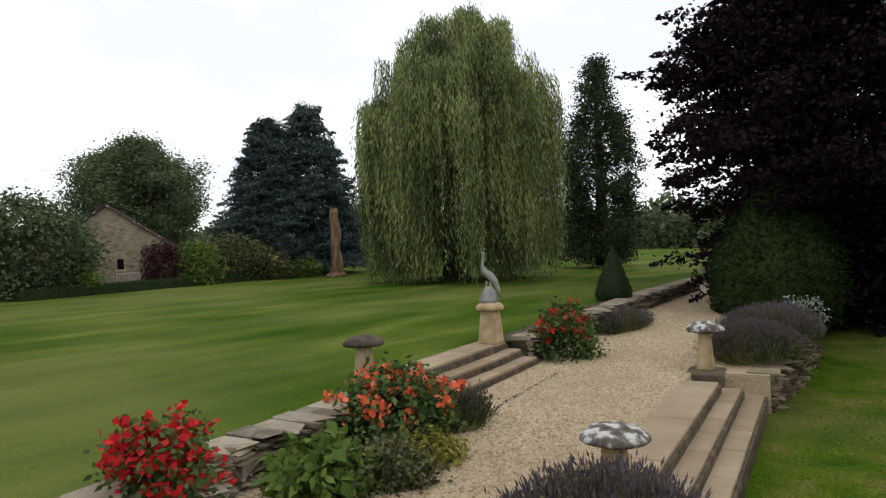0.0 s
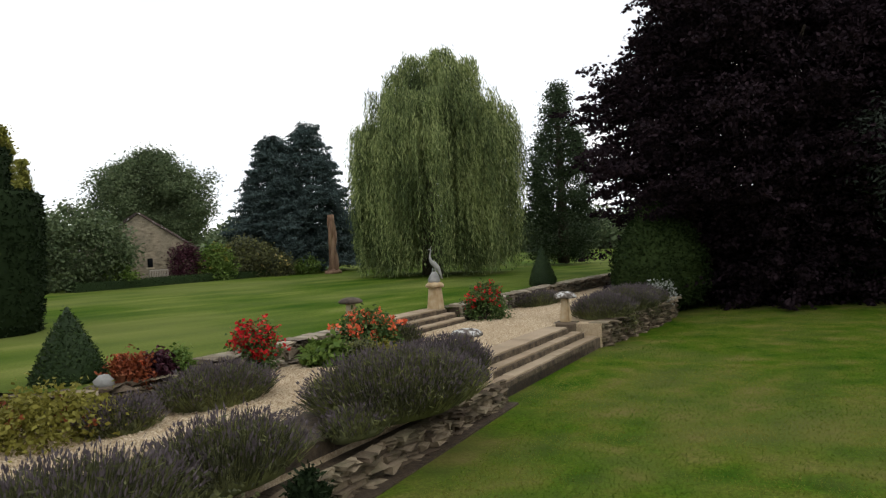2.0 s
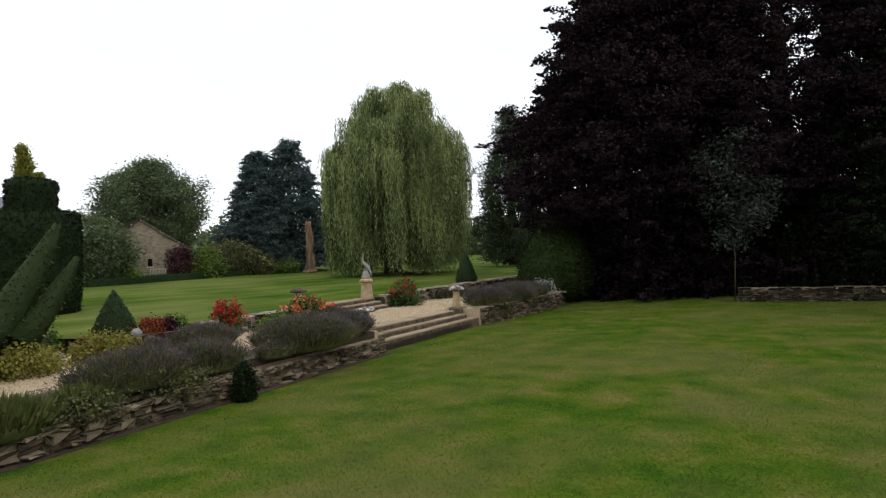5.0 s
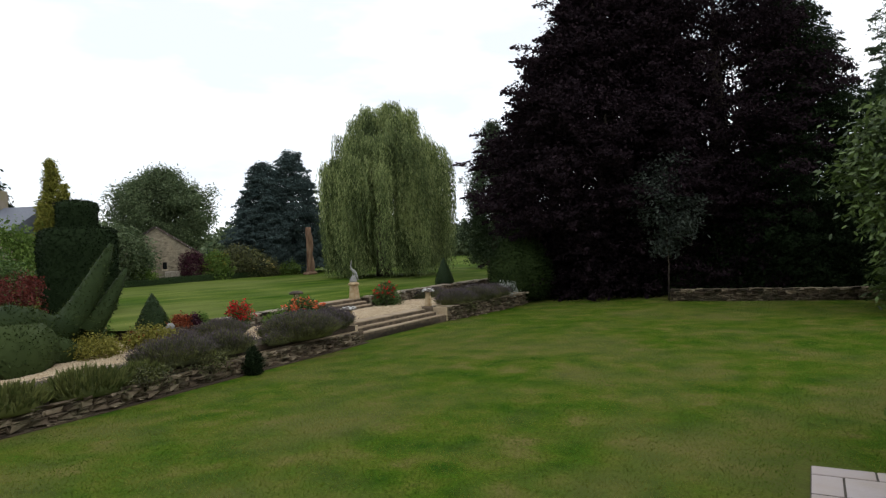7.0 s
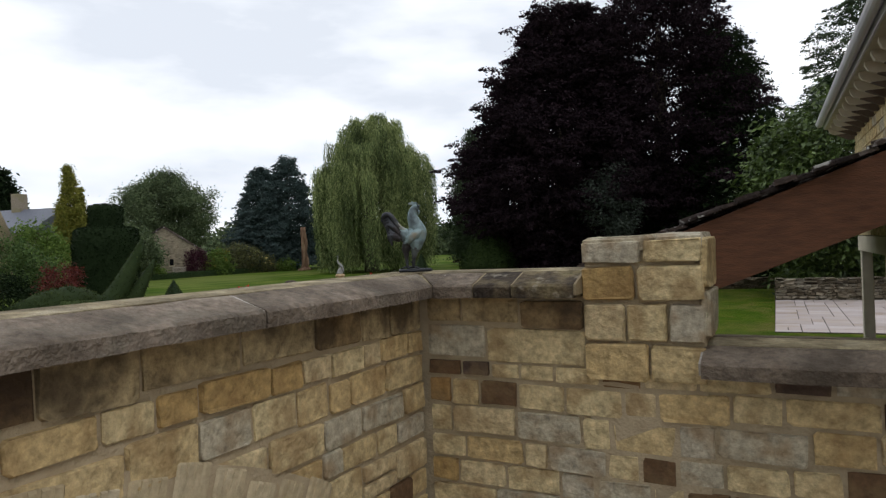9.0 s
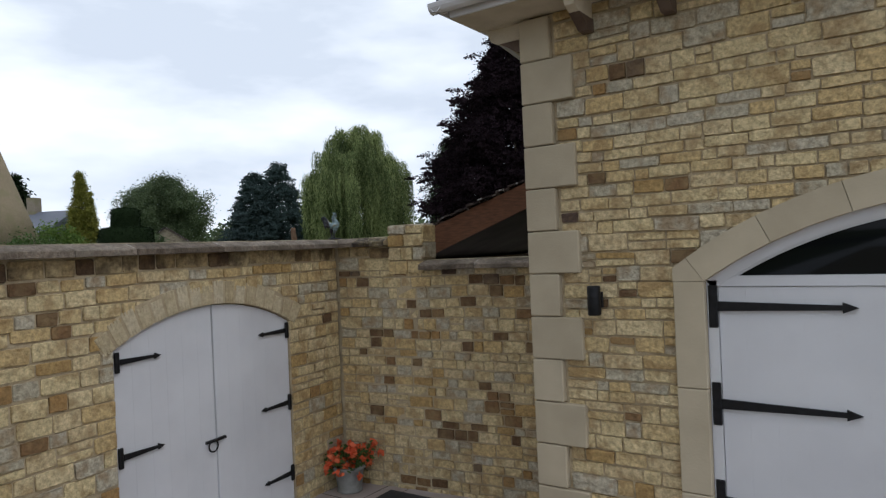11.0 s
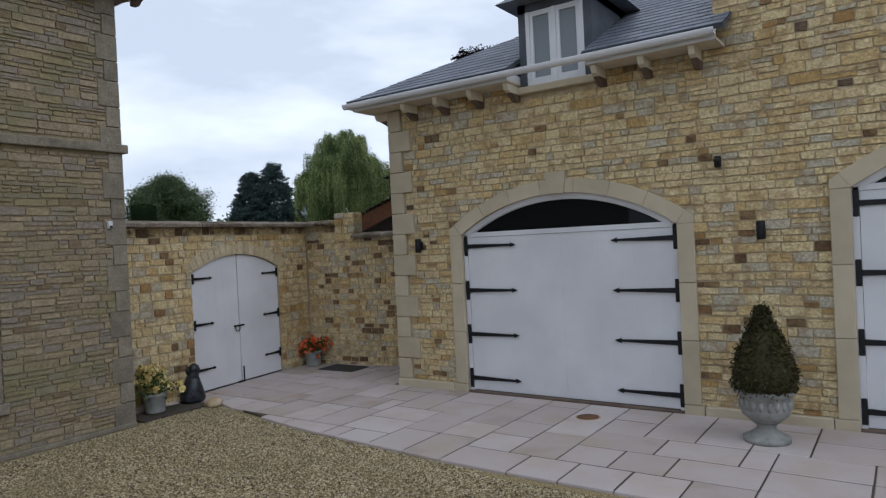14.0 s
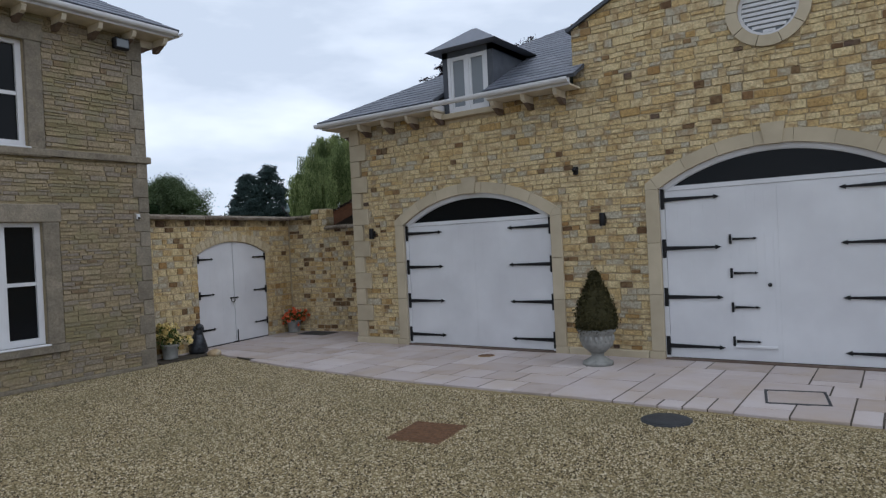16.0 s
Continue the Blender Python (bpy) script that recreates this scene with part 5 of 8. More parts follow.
shrub("red_begonia", "leafy shrub covered with scarlet flowers by the wall", at_terrace(-3.15, -1.45, TERR), [(0, 0.16), (0.3, 0.28), (0.55, 0.28), (0.7, 0.1)], "broad", 80, 28, 0.06, "red", 230, 0.055, 0.08, seed=71)
shrub("coral_geranium", "coral-flowered geranium above dark-green leaves", at_terrace(-2.95, 0.95, TERR), [(0, 0.42), (0.25, 0.5), (0.45, 0.42), (0.62, 0.15)], "broad", 150, 28, 0.075, "orange", 190, 0.065, 0.08, seed=73)
shrub("coral_begonia", "shrub with coral and pink flowers above yellow-dotted leaves", at_terrace(-2.9, 5.55, TERR), [(0, 0.42), (0.3, 0.46), (0.6, 0.36), (0.78, 0.1)], "broad", 130, 28, 0.07, "red", 120, 0.055, 0.09, seed=79)
shrub("pale_leaf_plant", "low plant with broad pale-green leaves", at_terrace(-2.75, -0.35, TERR), [(0, 0.3), (0.16, 0.34), (0.3, 0.1)], "bright", 70, 18, 0.13, seed=83, spread=0.07)
shrub("grey_herb", "low grey-green herb beside the path", at_terrace(-2.35, -0.05, TERR), [(0, 0.28), (0.16, 0.3), (0.28, 0.1)], "lav_leaf", 80, 26, 0.05, seed=89, spread=0.06)
shrub("yellow_herb", "low golden-leaved herb beside the path", at_terrace(-2.35, 0.5, TERR), [(0, 0.3), (0.12, 0.32), (0.2, 0.1)], "gold", 70, 24, 0.05, seed=97, spread=0.06)
shrub("golden_shrub", "spreading golden and orange leaved shrub", at_terrace(-2.8, -4.65, TERR), [(0, 0.55), (0.2, 0.62), (0.4, 0.2)], "gold", 160, 26, 0.06, "rustleaf", 30, 0.05, spread=0.1, seed=101)
shrub("golden_shrub", "spreading golden-leaved shrub by the path", at_terrace(-2.75, -6.1, TERR), [(0, 0.5), (0.2, 0.55), (0.38, 0.2)], "gold", 130, 26, 0.06, spread=0.1, seed=103)
shrub("silver_plant", "silver-leaved branching plant at the end of the lavender", at_terrace(0.25, 9.6, 0.95), [(0, 0.15), (0.35, 0.4), (0.75, 0.36)], "silver", 52, 12, 0.06, spread=0.06, seed=107)
shrub("rust_shrub", "low rust-red leaved plant above the wall", at_terrace(-3.28, -3.3, UPPER - 0.02), [(0, 0.18), (0.12, 0.25), (0.25, 0.1)], "rustleaf", 70, 22, 0.06, "orange", 10, 0.05, spread=0.07, seed=109)
shrub("purple_heuchera", "low dark purple leaved plant above the wall", at_terrace(-3.2, -3.02, UPPER - 0.02), [(0, 0.15), (0.12, 0.18), (0.22, 0.1)], "purple", 50, 22, 0.07, spread=0.06, seed=113)
shrub("lime_plant", "low yellow-green plant above the wall", at_terrace(-3.25, -2.72, UPPER - 0.02), [(0, 0.15), (0.15, 0.18), (0.26, 0.1)], "bright", 50, 22, 0.06, spread=0.06, seed=127)
shrub("lime_plant", "yellow-green rockery plants among pale stones", at_terrace(-4.75, -4.6, 1.2), [(0, 0.3), (0.2, 0.36), (0.32, 0.1)], "bright", 60, 24, 0.08, "yellow", 8, 0.05, spread=0.08, seed=131)
shrub("lime_plant", "yellow-green rockery plants below the bird topiary", at_terrace(-5.6, -5.4, 1.3), [(0, 0.6), (0.3, 0.7), (0.5, 0.2)], "gold", 130, 24, 0.09, spread=0.1, seed=137)
shrub("red_maple", "dark red leaved shrub beside the topiary", Matrix.Translation((-15.0, 6.3, 1.5)), [(0, 0.5), (0.8, 0.65), (1.35, 0.35)], "maple", 150, 26, 0.08, spread=0.12, seed=139)
shrub("dark_shrub", "dark-green shrubs at the end of the terrace", Matrix.Translation((-13.2, 3.6, 1.1)), [(0, 1.2), (0.8, 1.4), (1.6, 0.6)], "yew", 260, 40, 0.08, spread=0.18, seed=149)
shrub("dark_shrub", "mixed green shrubs before the old house", Matrix.Translation((-24.0, 8.0, 1.5)), [(0, 1.6), (1.4, 1.9), (2.6, 0.6)], "broad", 330, 36, 0.12, spread=0.25, seed=151)
shrub("dark_shrub", "tall green shrubs beside the tiered topiary", Matrix.Translation((-30.0, 12.0, 1.5)), [(0, 1.8), (1.6, 2.1), (3.4, 0.6)], "bright", 330, 36, 0.15, spread=0.3, seed=157)


def wall_pot(lx, ly, h):
    t = thing("flower_pot", "small terracotta pot of orange-leaved plants on the wall", "flower pot", at=at_terrace(lx, ly, UPPER - 0.02))
    part("pot", lathe([(h * 0.32, 0), (h * 0.42, h * 0.8), (h * 0.5, h * 0.8), (h * 0.5, h), (h * 0.42, h)], 18), "terracotta", t, "plain terracotta pot")
    p, out = crown_points([(h, 0.06), (h + 0.1, 0.11), (h + 0.24, 0.04)], 24, 14, 0.03, 4, 0.3, 0.3)
    leaves("foliage", p, 0.04, "rustleaf", t, 0.6)


wall_pot(-3.17, -3.54, 0.13)
tagged(mesh_ob("boulder", lathe([(0.06, 0), (0.1, 0.04), (0.1, 0.1), (0.05, 0.16), (0.01, 0.17)], 14, at=GM @ Vector((-3.17, -3.75, UPPER - 0.03)), wobble=0.3), "grey_lead_stone"), "rounded grey stone set on the dry-stone wall", "stone")
for lx, ly, s_ in ((-4.5, -4.75, 0.16), (-4.75, -4.95, 0.2), (-4.2, -4.7, 0.12)):
    tagged(mesh_ob("boulder", lathe([(s_ * 0.8, 0), (s_, s_ * 0.3), (s_ * 0.7, s_ * 0.7), (0.02, s_ * 0.85)], 12, at=GM @ Vector((lx, ly, TERR)), wobble=0.5), "grey_lead_stone"), "pale rough stone among the rockery plants", "stone")
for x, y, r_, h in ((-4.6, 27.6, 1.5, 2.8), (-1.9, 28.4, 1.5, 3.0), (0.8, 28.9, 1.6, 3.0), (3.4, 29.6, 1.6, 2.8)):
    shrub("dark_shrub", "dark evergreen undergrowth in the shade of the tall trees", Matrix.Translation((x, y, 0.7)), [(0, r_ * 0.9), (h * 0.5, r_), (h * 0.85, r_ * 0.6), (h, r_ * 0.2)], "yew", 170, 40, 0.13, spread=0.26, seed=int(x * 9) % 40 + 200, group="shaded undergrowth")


# ---- lean-to roof and garage wing ----
LM = Matrix.Translation((6.2, -1.22, 0)) @ Matrix.Rotation(radians(9.8), 4, "Z")  # x up the slope (east), y along the eaves
LEAN_Z, LEAN_S, LEAN_W, LEAN_L = 2.66, 0.37, 2.9, 8.6


def lean_to():
    zf = lambda x: LEAN_Z + LEAN_S * x
    t = tagged(new("lean_to_roof"), "open-sided lean-to roof of old stone slates", "roof", kind="structure")
    bm = prism([(0.02, zf(0) - 0.1), (LEAN_W, zf(LEAN_W) - 0.1), (LEAN_W, zf(LEAN_W) - 0.02), (0.02, zf(0) - 0.02)], 0.02, LEAN_L)
    bm.transform(LM)
    part("boarding", bm, "room", t)
    bm = prism([(0.0, zf(0) - 0.39), (LEAN_W, zf(LEAN_W) - 0.3), (LEAN_W, zf(LEAN_W) - 0.02), (0.0, zf(0) - 0.02)], -0.03, 0.02)
    bm.transform(LM)
    part("bargeboard", bm, "brown_wood", t, "wide red-brown stained timber board")
    for y, w, paint in ((0.25, 0.14, "brown_wood"), (6.75, 0.13, "carved")):
        part("post", boxbm(0.1, 0.1 + w, y, y + w, LAWN, zf(0.15) - 0.1, bevel=0.01, m=LM), paint, t)
    part("beam", boxbm(0.08, 0.26, 0.05, LEAN_L - 0.05, zf(0) - 0.24, zf(0) - 0.08, m=LM), "brown_wood", t)
    part("flashing", boxbm(LEAN_W - 0.12, LEAN_W + 0.02, 0, LEAN_L, zf(LEAN_W) - 0.03, zf(LEAN_W) + 0.03, m=LM), "lead", t, "grey lead flashing")
    r, spots, x, c = random.Random(3), [], -0.04, 0
    tilt = Matrix.Rotation(-math.atan(LEAN_S) + 0.05, 4, "Y")
    while x < LEAN_W - 0.1:
        step = 0.09 - 0.0006 * c
        y, dz = -0.03 - r.uniform(0, 0.09), r.uniform(-0.004, 0.008)
        while y < LEAN_L:
            w = r.uniform(0.06, 0.13) * (1.15 - 0.01 * c)
            m = LM @ Matrix.Translation((x + step * 0.75, y + w / 2, zf(x + step * 0.75) + dz + r.uniform(-0.002, 0.005))) @ tilt @ Matrix.Rotation(r.uniform(-0.025, 0.025), 4, "X") @ Matrix.Rotation(r.uniform(-0.01, 0.025), 4, "Y") @ Matrix.Rotation(radians(90), 4, "Z") @ Matrix.Rotation(radians(-90), 4, "X")
            m = m @ Matrix.Rotation(r.uniform(-0.05, 0.05), 4, "Y") @ Matrix.Diagonal((w - 0.007, 0.016 + r.uniform(0, 0.005), step * r.uniform(1.3, 1.5), 1))
            spots.append((m, y + 0.4 * x))
            y += w
        x += step
        c += 1
    lay("roof_slate", spots, "tilestone", t, 300, 0.1, 0.04, "slating")


lean_to()


def eaves(name, label, a0, a1, z, place, out, step, gap=None, first=0.5, arm="pale_wood", inner=0.0):
    """Soffit, fascia, gutter and brackets along a wall; place maps (along, out, up) to the world."""
    t = tagged(new(name), label, "eaves", kind="structure")
    for s0, s1 in ([(a0, gap[0]), (gap[1], a1)] if gap else [(a0, a1)]):
        bm = boxbm(s0 + (inner if s0 == a0 else 0.0), s1, -0.02, out, z, z + 0.03)
        bm.transform(place)
        part("soffit", bm, "pale_wood", t, "cream painted soffit boards")
        bm = boxbm(s0, s1, out, out + 0.02, z + 0.005, z + 0.13)
        bm.transform(place)
        part("fascia", bm, "white", t)
    for e0, e1 in ((gap[0] - 0.02, gap[0]), (gap[1], gap[1] + 0.02)) if gap else ():
        bm = boxbm(e0, e1, -0.02, out, z + 0.03, z + 0.13)
        bm.transform(place)
        part("end_board", bm, "white", t)
    pts = [(out + 0.02 + 0.06 + 0.06 * math.cos(k), z + 0.115 + 0.075 * math.sin(k)) for k in np.linspace(math.pi, 2 * math.pi, 8)]
    pts += [(a * 0.82 + (out + 0.08) * 0.18, b + 0.008) for a, b in pts[::-1]]
    bm = prism(pts, a0 - 0.13, a1, "x")
    bm.transform(place)
    part("gutter", bm, "white", t, "white half-round gutter")
    a = a0 + first
    while a < a1 - 0.05:
        if gap and gap[0] - 0.04 < a < gap[1] + 0.04:
            a = gap[1] + 0.08
        bm = prism([(0, z), (0, z - 0.13), (out - 0.14, z - 0.13), (out - 0.07, z - 0.1), (out - 0.04, z - 0.04), (out - 0.04, z)], a - 0.038, a + 0.038, "x")
        bm.transform(place)
        br = part("bracket", bm, arm, t)
        bm = prism([(-0.01, z - 0.132), (-0.01, z - 0.23), (0.09, z - 0.23), (0.15, z - 0.19), (out - 0.15, z - 0.132)], a - 0.042, a + 0.042, "x")
        bm.transform(place)
        part("bracket_foot", bm, "bracket", br, "dark brown bracket foot")
        a += step
    return t


FRONT = Matrix(((1, 0, 0, 0), (0, -1, 0, YG), (0, 0, 1, 0), (0, 0, 0, 1)))
EAST = Matrix(((0, 1, 0, XH), (1, 0, 0, 0), (0, 0, 1, 0), (0, 0, 0, 1)))
NORTH = Matrix(((-1, 0, 0, 0), (0, 1, 0, YH), (0, 0, 1, 0), (0, 0, 0, 1)))
WEST = LM @ Matrix(((0, -1, 0, LEAN_W), (1, 0, 0, 0), (0, 0, 1, 0), (0, 0, 0, 1)))
GWEST = Matrix(((0, -1, 0, 9.62), (1, 0, 0, 0), (0, 0, 1, 0), (0, 0, 0, 1)))
eaves("eaves_garage", "white eaves and gutter on painted brackets", 9.2, 14.9, 4.6, FRONT, 0.4, 0.62, gap=(12.1, 13.28), first=0.98)
eaves("eaves_house", "pale painted eaves on carved brackets", -16.0, YH + 0.42, 6.2, EAST, 0.42, 0.62)
eaves("eaves_house_north", "pale painted eaves along the house end", -XH - 0.4, 4.0, 6.2, NORTH, 0.42, 0.62, inner=0.43)
eaves("eaves_garage_west", "white eaves along the garage side", YG - 0.4, 0.5, 4.6, GWEST, 0.4, 0.64, inner=0.425)
eaves("eaves_wing", "white eaves and gutter on dark brackets", -1.0, 10.2, 4.82, WEST, 0.42, 0.5, arm="pale_wood")


def wing():
    bm = boxbm(LEAN_W, LEAN_W + 0.35, -0.6, 9.8, 2.95, 4.92, m=LM)
    wall = tagged(mesh_ob("wall_wing", bm, "mortar"), "honey limestone wall of the garage wing above the loggia", "wall", kind="structure")
    spots = [(LM @ Matrix.Translation((LEAN_W + 0.01, 9.8 - a, z)) @ Matrix.Rotation(radians(-90), 4, "Z") @ Matrix.Diagonal((l, 0.025, h, 1)), a)
             for a, z, l, h in courses(0, 10.4, 2.95, 4.82, lambda z, h: [(0, 10.4)], 0.1, 0.17, 0.15, 0.42, 21)]
    lay("stone", spots, "stone", wall, 120)
    t = tagged(new("loggia"), "cream painted loggia posts and beam below the wing wall", "loggia", kind="structure")
    part("beam", boxbm(LEAN_W - 0.02, LEAN_W + 0.35, -0.6, 9.85, 2.7, 2.94, m=LM), "pale_wood", t)
    for y in (9.7, 6.1, 3.4, 1.0):
        part("post", boxbm(LEAN_W, LEAN_W + 0.16, y - 0.08, y + 0.08, LAWN, 2.7, bevel=0.01, m=LM), "pale_wood", t)
    tagged(mesh_ob("wall_wing_inner", boxbm(LEAN_W + 1.6, LEAN_W + 1.7, -0.6, 9.45, LAWN, 4.6, m=LM), "room"), "dim back wall of the loggia", "wall", kind="structure")
    tagged(mesh_ob("wall_wing_end", boxbm(LEAN_W + 0.35, LEAN_W + 6, 9.5, 9.8, LAWN, 4.9, m=LM), "mortar"), "plain end wall of the garage wing", "wall", kind="structure")


wing()


# ---- slate roofs ----
def slated(name, label, corners, rows, width, material="slate", near=0, tilt=0.012):
    """Slates in courses on a plane patch: corners eave-left, eave-right, top-right, top-left."""
    a, b, c, d = (Vector(p) for p in corners)
    bm = bmesh.new()
    n = (b - a).cross(d - a).normalized()
    lo = [bm.verts.new(p - n * 0.05) for p in (a, b, c, d)]
    hi = [bm.verts.new(p) for p in (a, b, c, d)]
    bm.faces.new(lo), bm.faces.new(hi)
    for i in range(4):
        bm.faces.new((lo[i], lo[(i + 1) % 4], hi[(i + 1) % 4], hi[i]))
    roof = tagged(mesh_ob(name, bm, "lead"), label, "roof", kind="structure")
    vs, fs = [], []
    up = ((d - a) / rows)
    for i in range(rows):
        l, r = a + (d - a) * i / rows, b + (c - b) * i / rows
        ln = (r - l).length
        k = max(1, int(ln / width))
        e = (r - l) / k
        for j in range(-1, k + 1):
            s0, s1 = max(0.0, min(k, j + (i % 2) * 0.5 + 0.02)), max(0.0, min(k, j + 1 + (i % 2) * 0.5 - 0.02))
            if s1 - s0 < 0.1:
                continue
            v0, v1 = (d - a) / rows * 1.02, (c - b) / rows * 1.02
            u0, u1 = v0 + (v1 - v0) * s0 / k, v0 + (v1 - v0) * s1 / k
            p = [l + e * s0 + n * 0.014, l + e * s1 + n * 0.014, l + e * s1 + u1 + n * 0.005, l + e * s0 + u0 + n * 0.005]
            q = [l + e * s0 + n * 0.004, l + e * s1 + n * 0.004]
            m = len(vs)
            vs += [v[:] for v in p + q]
            fs += [(m, m + 1, m + 2, m + 3), (m + 4, m + 5, m + 1, m)]
    ob = raw("slates", vs, fs, material, roof)
    tagged(ob, kind="stuff")
    return roof


P = 0.52
Y0, Y1, Z1 = YG - 0.46, YG + 0.06, 4.76 + 0.52 * P
slated("roof_garage", "blue-grey slated garage roof", [(9.62, Y1, Z1), (15.0, Y1, Z1), (15.0, YG + 3.6, 4.76 + 4.06 * P), (13.16, YG + 3.6, 4.76 + 4.06 * P)], 18, 0.3)
slated("roof_garage_foot_1", "foot of the slated roof beside the dormer", [(9.1, Y0, 4.76), (12.12, Y0, 4.76), (12.12, Y1, Z1), (9.62, Y1, Z1)], 3, 0.3)
slated("roof_garage_foot_2", "foot of the slated roof between dormer and gable", [(13.24, Y0, 4.76), (15.0, Y0, 4.76), (15.0, Y1, Z1), (13.24, Y1, Z1)], 3, 0.3)
slated("roof_garage_hip", "blue-grey slated hip of the garage roof", [(9.1, 9.0, 4.76), (9.1, YG - 0.46, 4.76), (13.16, YG + 3.6, 4.76 + 4.06 * P), (13.16, 9.0, 4.76 + 4.06 * P)], 20, 0.3)
slated("roof_gable_west", "slated roof slope behind the gable", [(14.7, 6.0, 5.62), (14.7, YG - 0.05, 5.62), (17.86, YG - 0.05, 7.14), (17.86, 6.0, 7.14)], 12, 0.3)
slated("roof_gable_east", "slated roof slope on the far side of the gable", [(21.0, YG - 0.05, 5.62), (21.0, 6.0, 5.62), (17.86, 6.0, 7.14), (17.86, YG - 0.05, 7.14)], 12, 0.3)
slated("roof_garage_east", "slated garage roof beyond the gable", [(20.9, YG - 0.46, 4.76), (27, YG - 0.46, 4.76), (27, YG + 3.6, 4.76 + 4.06 * P), (20.9, YG + 3.6, 4.76 + 4.06 * P)], 16, 0.3)
slated("roof_house", "blue-grey slated house roof", [(XH + 0.5, -20, 6.36), (XH + 0.5, YH + 0.5, 6.36), (XH - 3.5, YH - 3.5, 8.6), (XH - 3.5, -20, 8.6)], 18, 0.3)
slated("roof_house_hip", "slated hip end of the house roof", [(XH + 0.5, YH + 0.5, 6.36), (-5, YH + 0.5, 6.36), (-1, YH - 3.5, 8.6), (XH - 3.5, YH - 3.5, 8.6)], 18, 0.3)


# ---- dormer ----
def dormer():
    x0, x1, y = 12.12, 13.24, YG - 0.02
    t = thing("dormer_window", "lead-clad dormer with a white casement and slated cap", "dormer window")
    for a, b in ((x0, x0 + 0.12), (x1 - 0.12, x1)):
        part("cheek", boxbm(a, b, y, y + 1.9, 4.56, 5.74), "lead", t, "dark grey lead cheek")
    part("head", boxbm(x0, x1, y, y + 1.9, 5.62, 5.76), "lead", t)
    bm = bmesh.new()
    lo = [bm.verts.new(p) for p in ((x0 - 0.22, y - 0.28, 5.74), (x1 + 0.22, y - 0.28, 5.74), (x1 + 0.22, y + 2.6, 5.74), (x0 - 0.22, y + 2.6, 5.74))]
    hi = [bm.verts.new(p) for p in ((12.62, y + 0.3, 6.18), (12.74, y + 0.3, 6.18), (12.74, y + 2.6, 6.18), (12.62, y + 2.6, 6.18))]
    bm.faces.new(lo[::-1]), bm.faces.new(hi)
    for i in range(4):
        bm.faces.new((lo[i], lo[(i + 1) % 4], hi[(i + 1) % 4], hi[i]))
    part("cap", bm, "slate", t, "hipped slate cap")
    fr = part("window_frame", boxbm(x0 + 0.12, x1 - 0.12, y - 0.01, y + 0.06, 4.56, 4.6), "white", t)
    for a, b in ((x0 + 0.12, x0 + 0.18), (12.65, 12.71), (x1 - 0.18, x1 - 0.12)):
        part("stile", boxbm(a, b, y - 0.012, y + 0.06, 4.6, 5.62), "white", fr)
    for a, b in ((x0 + 0.18, 12.65), (12.71, x1 - 0.18)):
        part("pane", boxbm(a + 0.05, b - 0.05, y + 0.03, y + 0.035, 4.66, 5.56), "grey_glass", fr, "pale reflecting glass")
        for c, d in ((a, a + 0.05), (b - 0.05, b)):
            part("sash_stile", boxbm(c, d, y + 0.005, y + 0.05, 4.603, 5.62), "white", fr)
        for c, d in ((4.603, 4.67), (5.55, 5.62)):
            part("sash_rail", boxbm(a + 0.05, b - 0.05, y + 0.005, y + 0.05, c, d), "white", fr)
    part("sill", boxbm(x0 - 0.06, x1 + 0.02, y - 0.06, y + 0.1, 4.46, 4.56, bevel=0.01), "ashlar", t, "dressed stone sill")


dormer()


# ---- arched surrounds, doors ----
def ring_block(c, w, sp, rise, t0, t1, k0, k1, y0, y1):
    """A block of a segmental arch ring, between shares t0 and t1 of its length, from k0 to k1 outside the opening."""
    r = (w * w + rise * rise) / (2 * rise)
    th = math.asin(w / r)
    at = lambda t, k: (c + (r + k) * math.sin(th * (2 * t - 1)), sp + rise - r + (r + k) * math.cos(th * (2 * t - 1)))
    return prism([at(t, k0) for t in np.linspace(t0, t1, 5)] + [at(t, k1) for t in np.linspace(t1, t0, 5)], y0, y1)


def surround(name, c, w, sp, rise, keyh=0.1, ring=0.2):
    t = tagged(new(name), "dressed limestone surround with a keystone", "door surround", kind="structure")
    y0, y1 = YG - 0.035, YG + 0.2
    cuts = np.linspace(0, 1, 8)
    for a, b in zip(cuts, cuts[1:]):
        part("voussoir", ring_block(c, w, sp, rise, a + 0.0006, b - 0.0006, 0.0, ring, y0, y1), "ashlar", t)
    part("keystone", prism([(c - 0.115, sp + rise - 0.01), (c + 0.115, sp + rise - 0.01), (c + 0.165, sp + rise + ring + keyh), (c - 0.165, sp + rise + ring + keyh)], y0 - 0.03, y1 + 0.01), "ashlar", t)
    for s in (-1, 1):
        z = 0.0
        for h in (0.16, sp * 0.33, sp * 0.3, sp):
            top = min(z + h, sp)
            a, b = sorted((c + s * w, c + s * (w + (0.21 if z else 0.25))))
            part("jamb_stone", boxbm(a, b, y0, y1, z + 0.003, top - 0.003, bevel=0.006), "ashlar", t)
            z = top
        # the springer fills the corner between jamb and ring
        r = (w * w + rise * rise) / (2 * rise)
        end = (r + ring) * w / r
        pts = [(w + 0.0005, sp), (w + 0.21, sp)] + [(x, seg_z(x, w, sp, rise, ring)) for x in np.linspace(w + 0.21, end + 0.001, 5)]
        part("springer", prism([(c + s * x, z_) for x, z_ in pts], y0, y1), "ashlar", t)


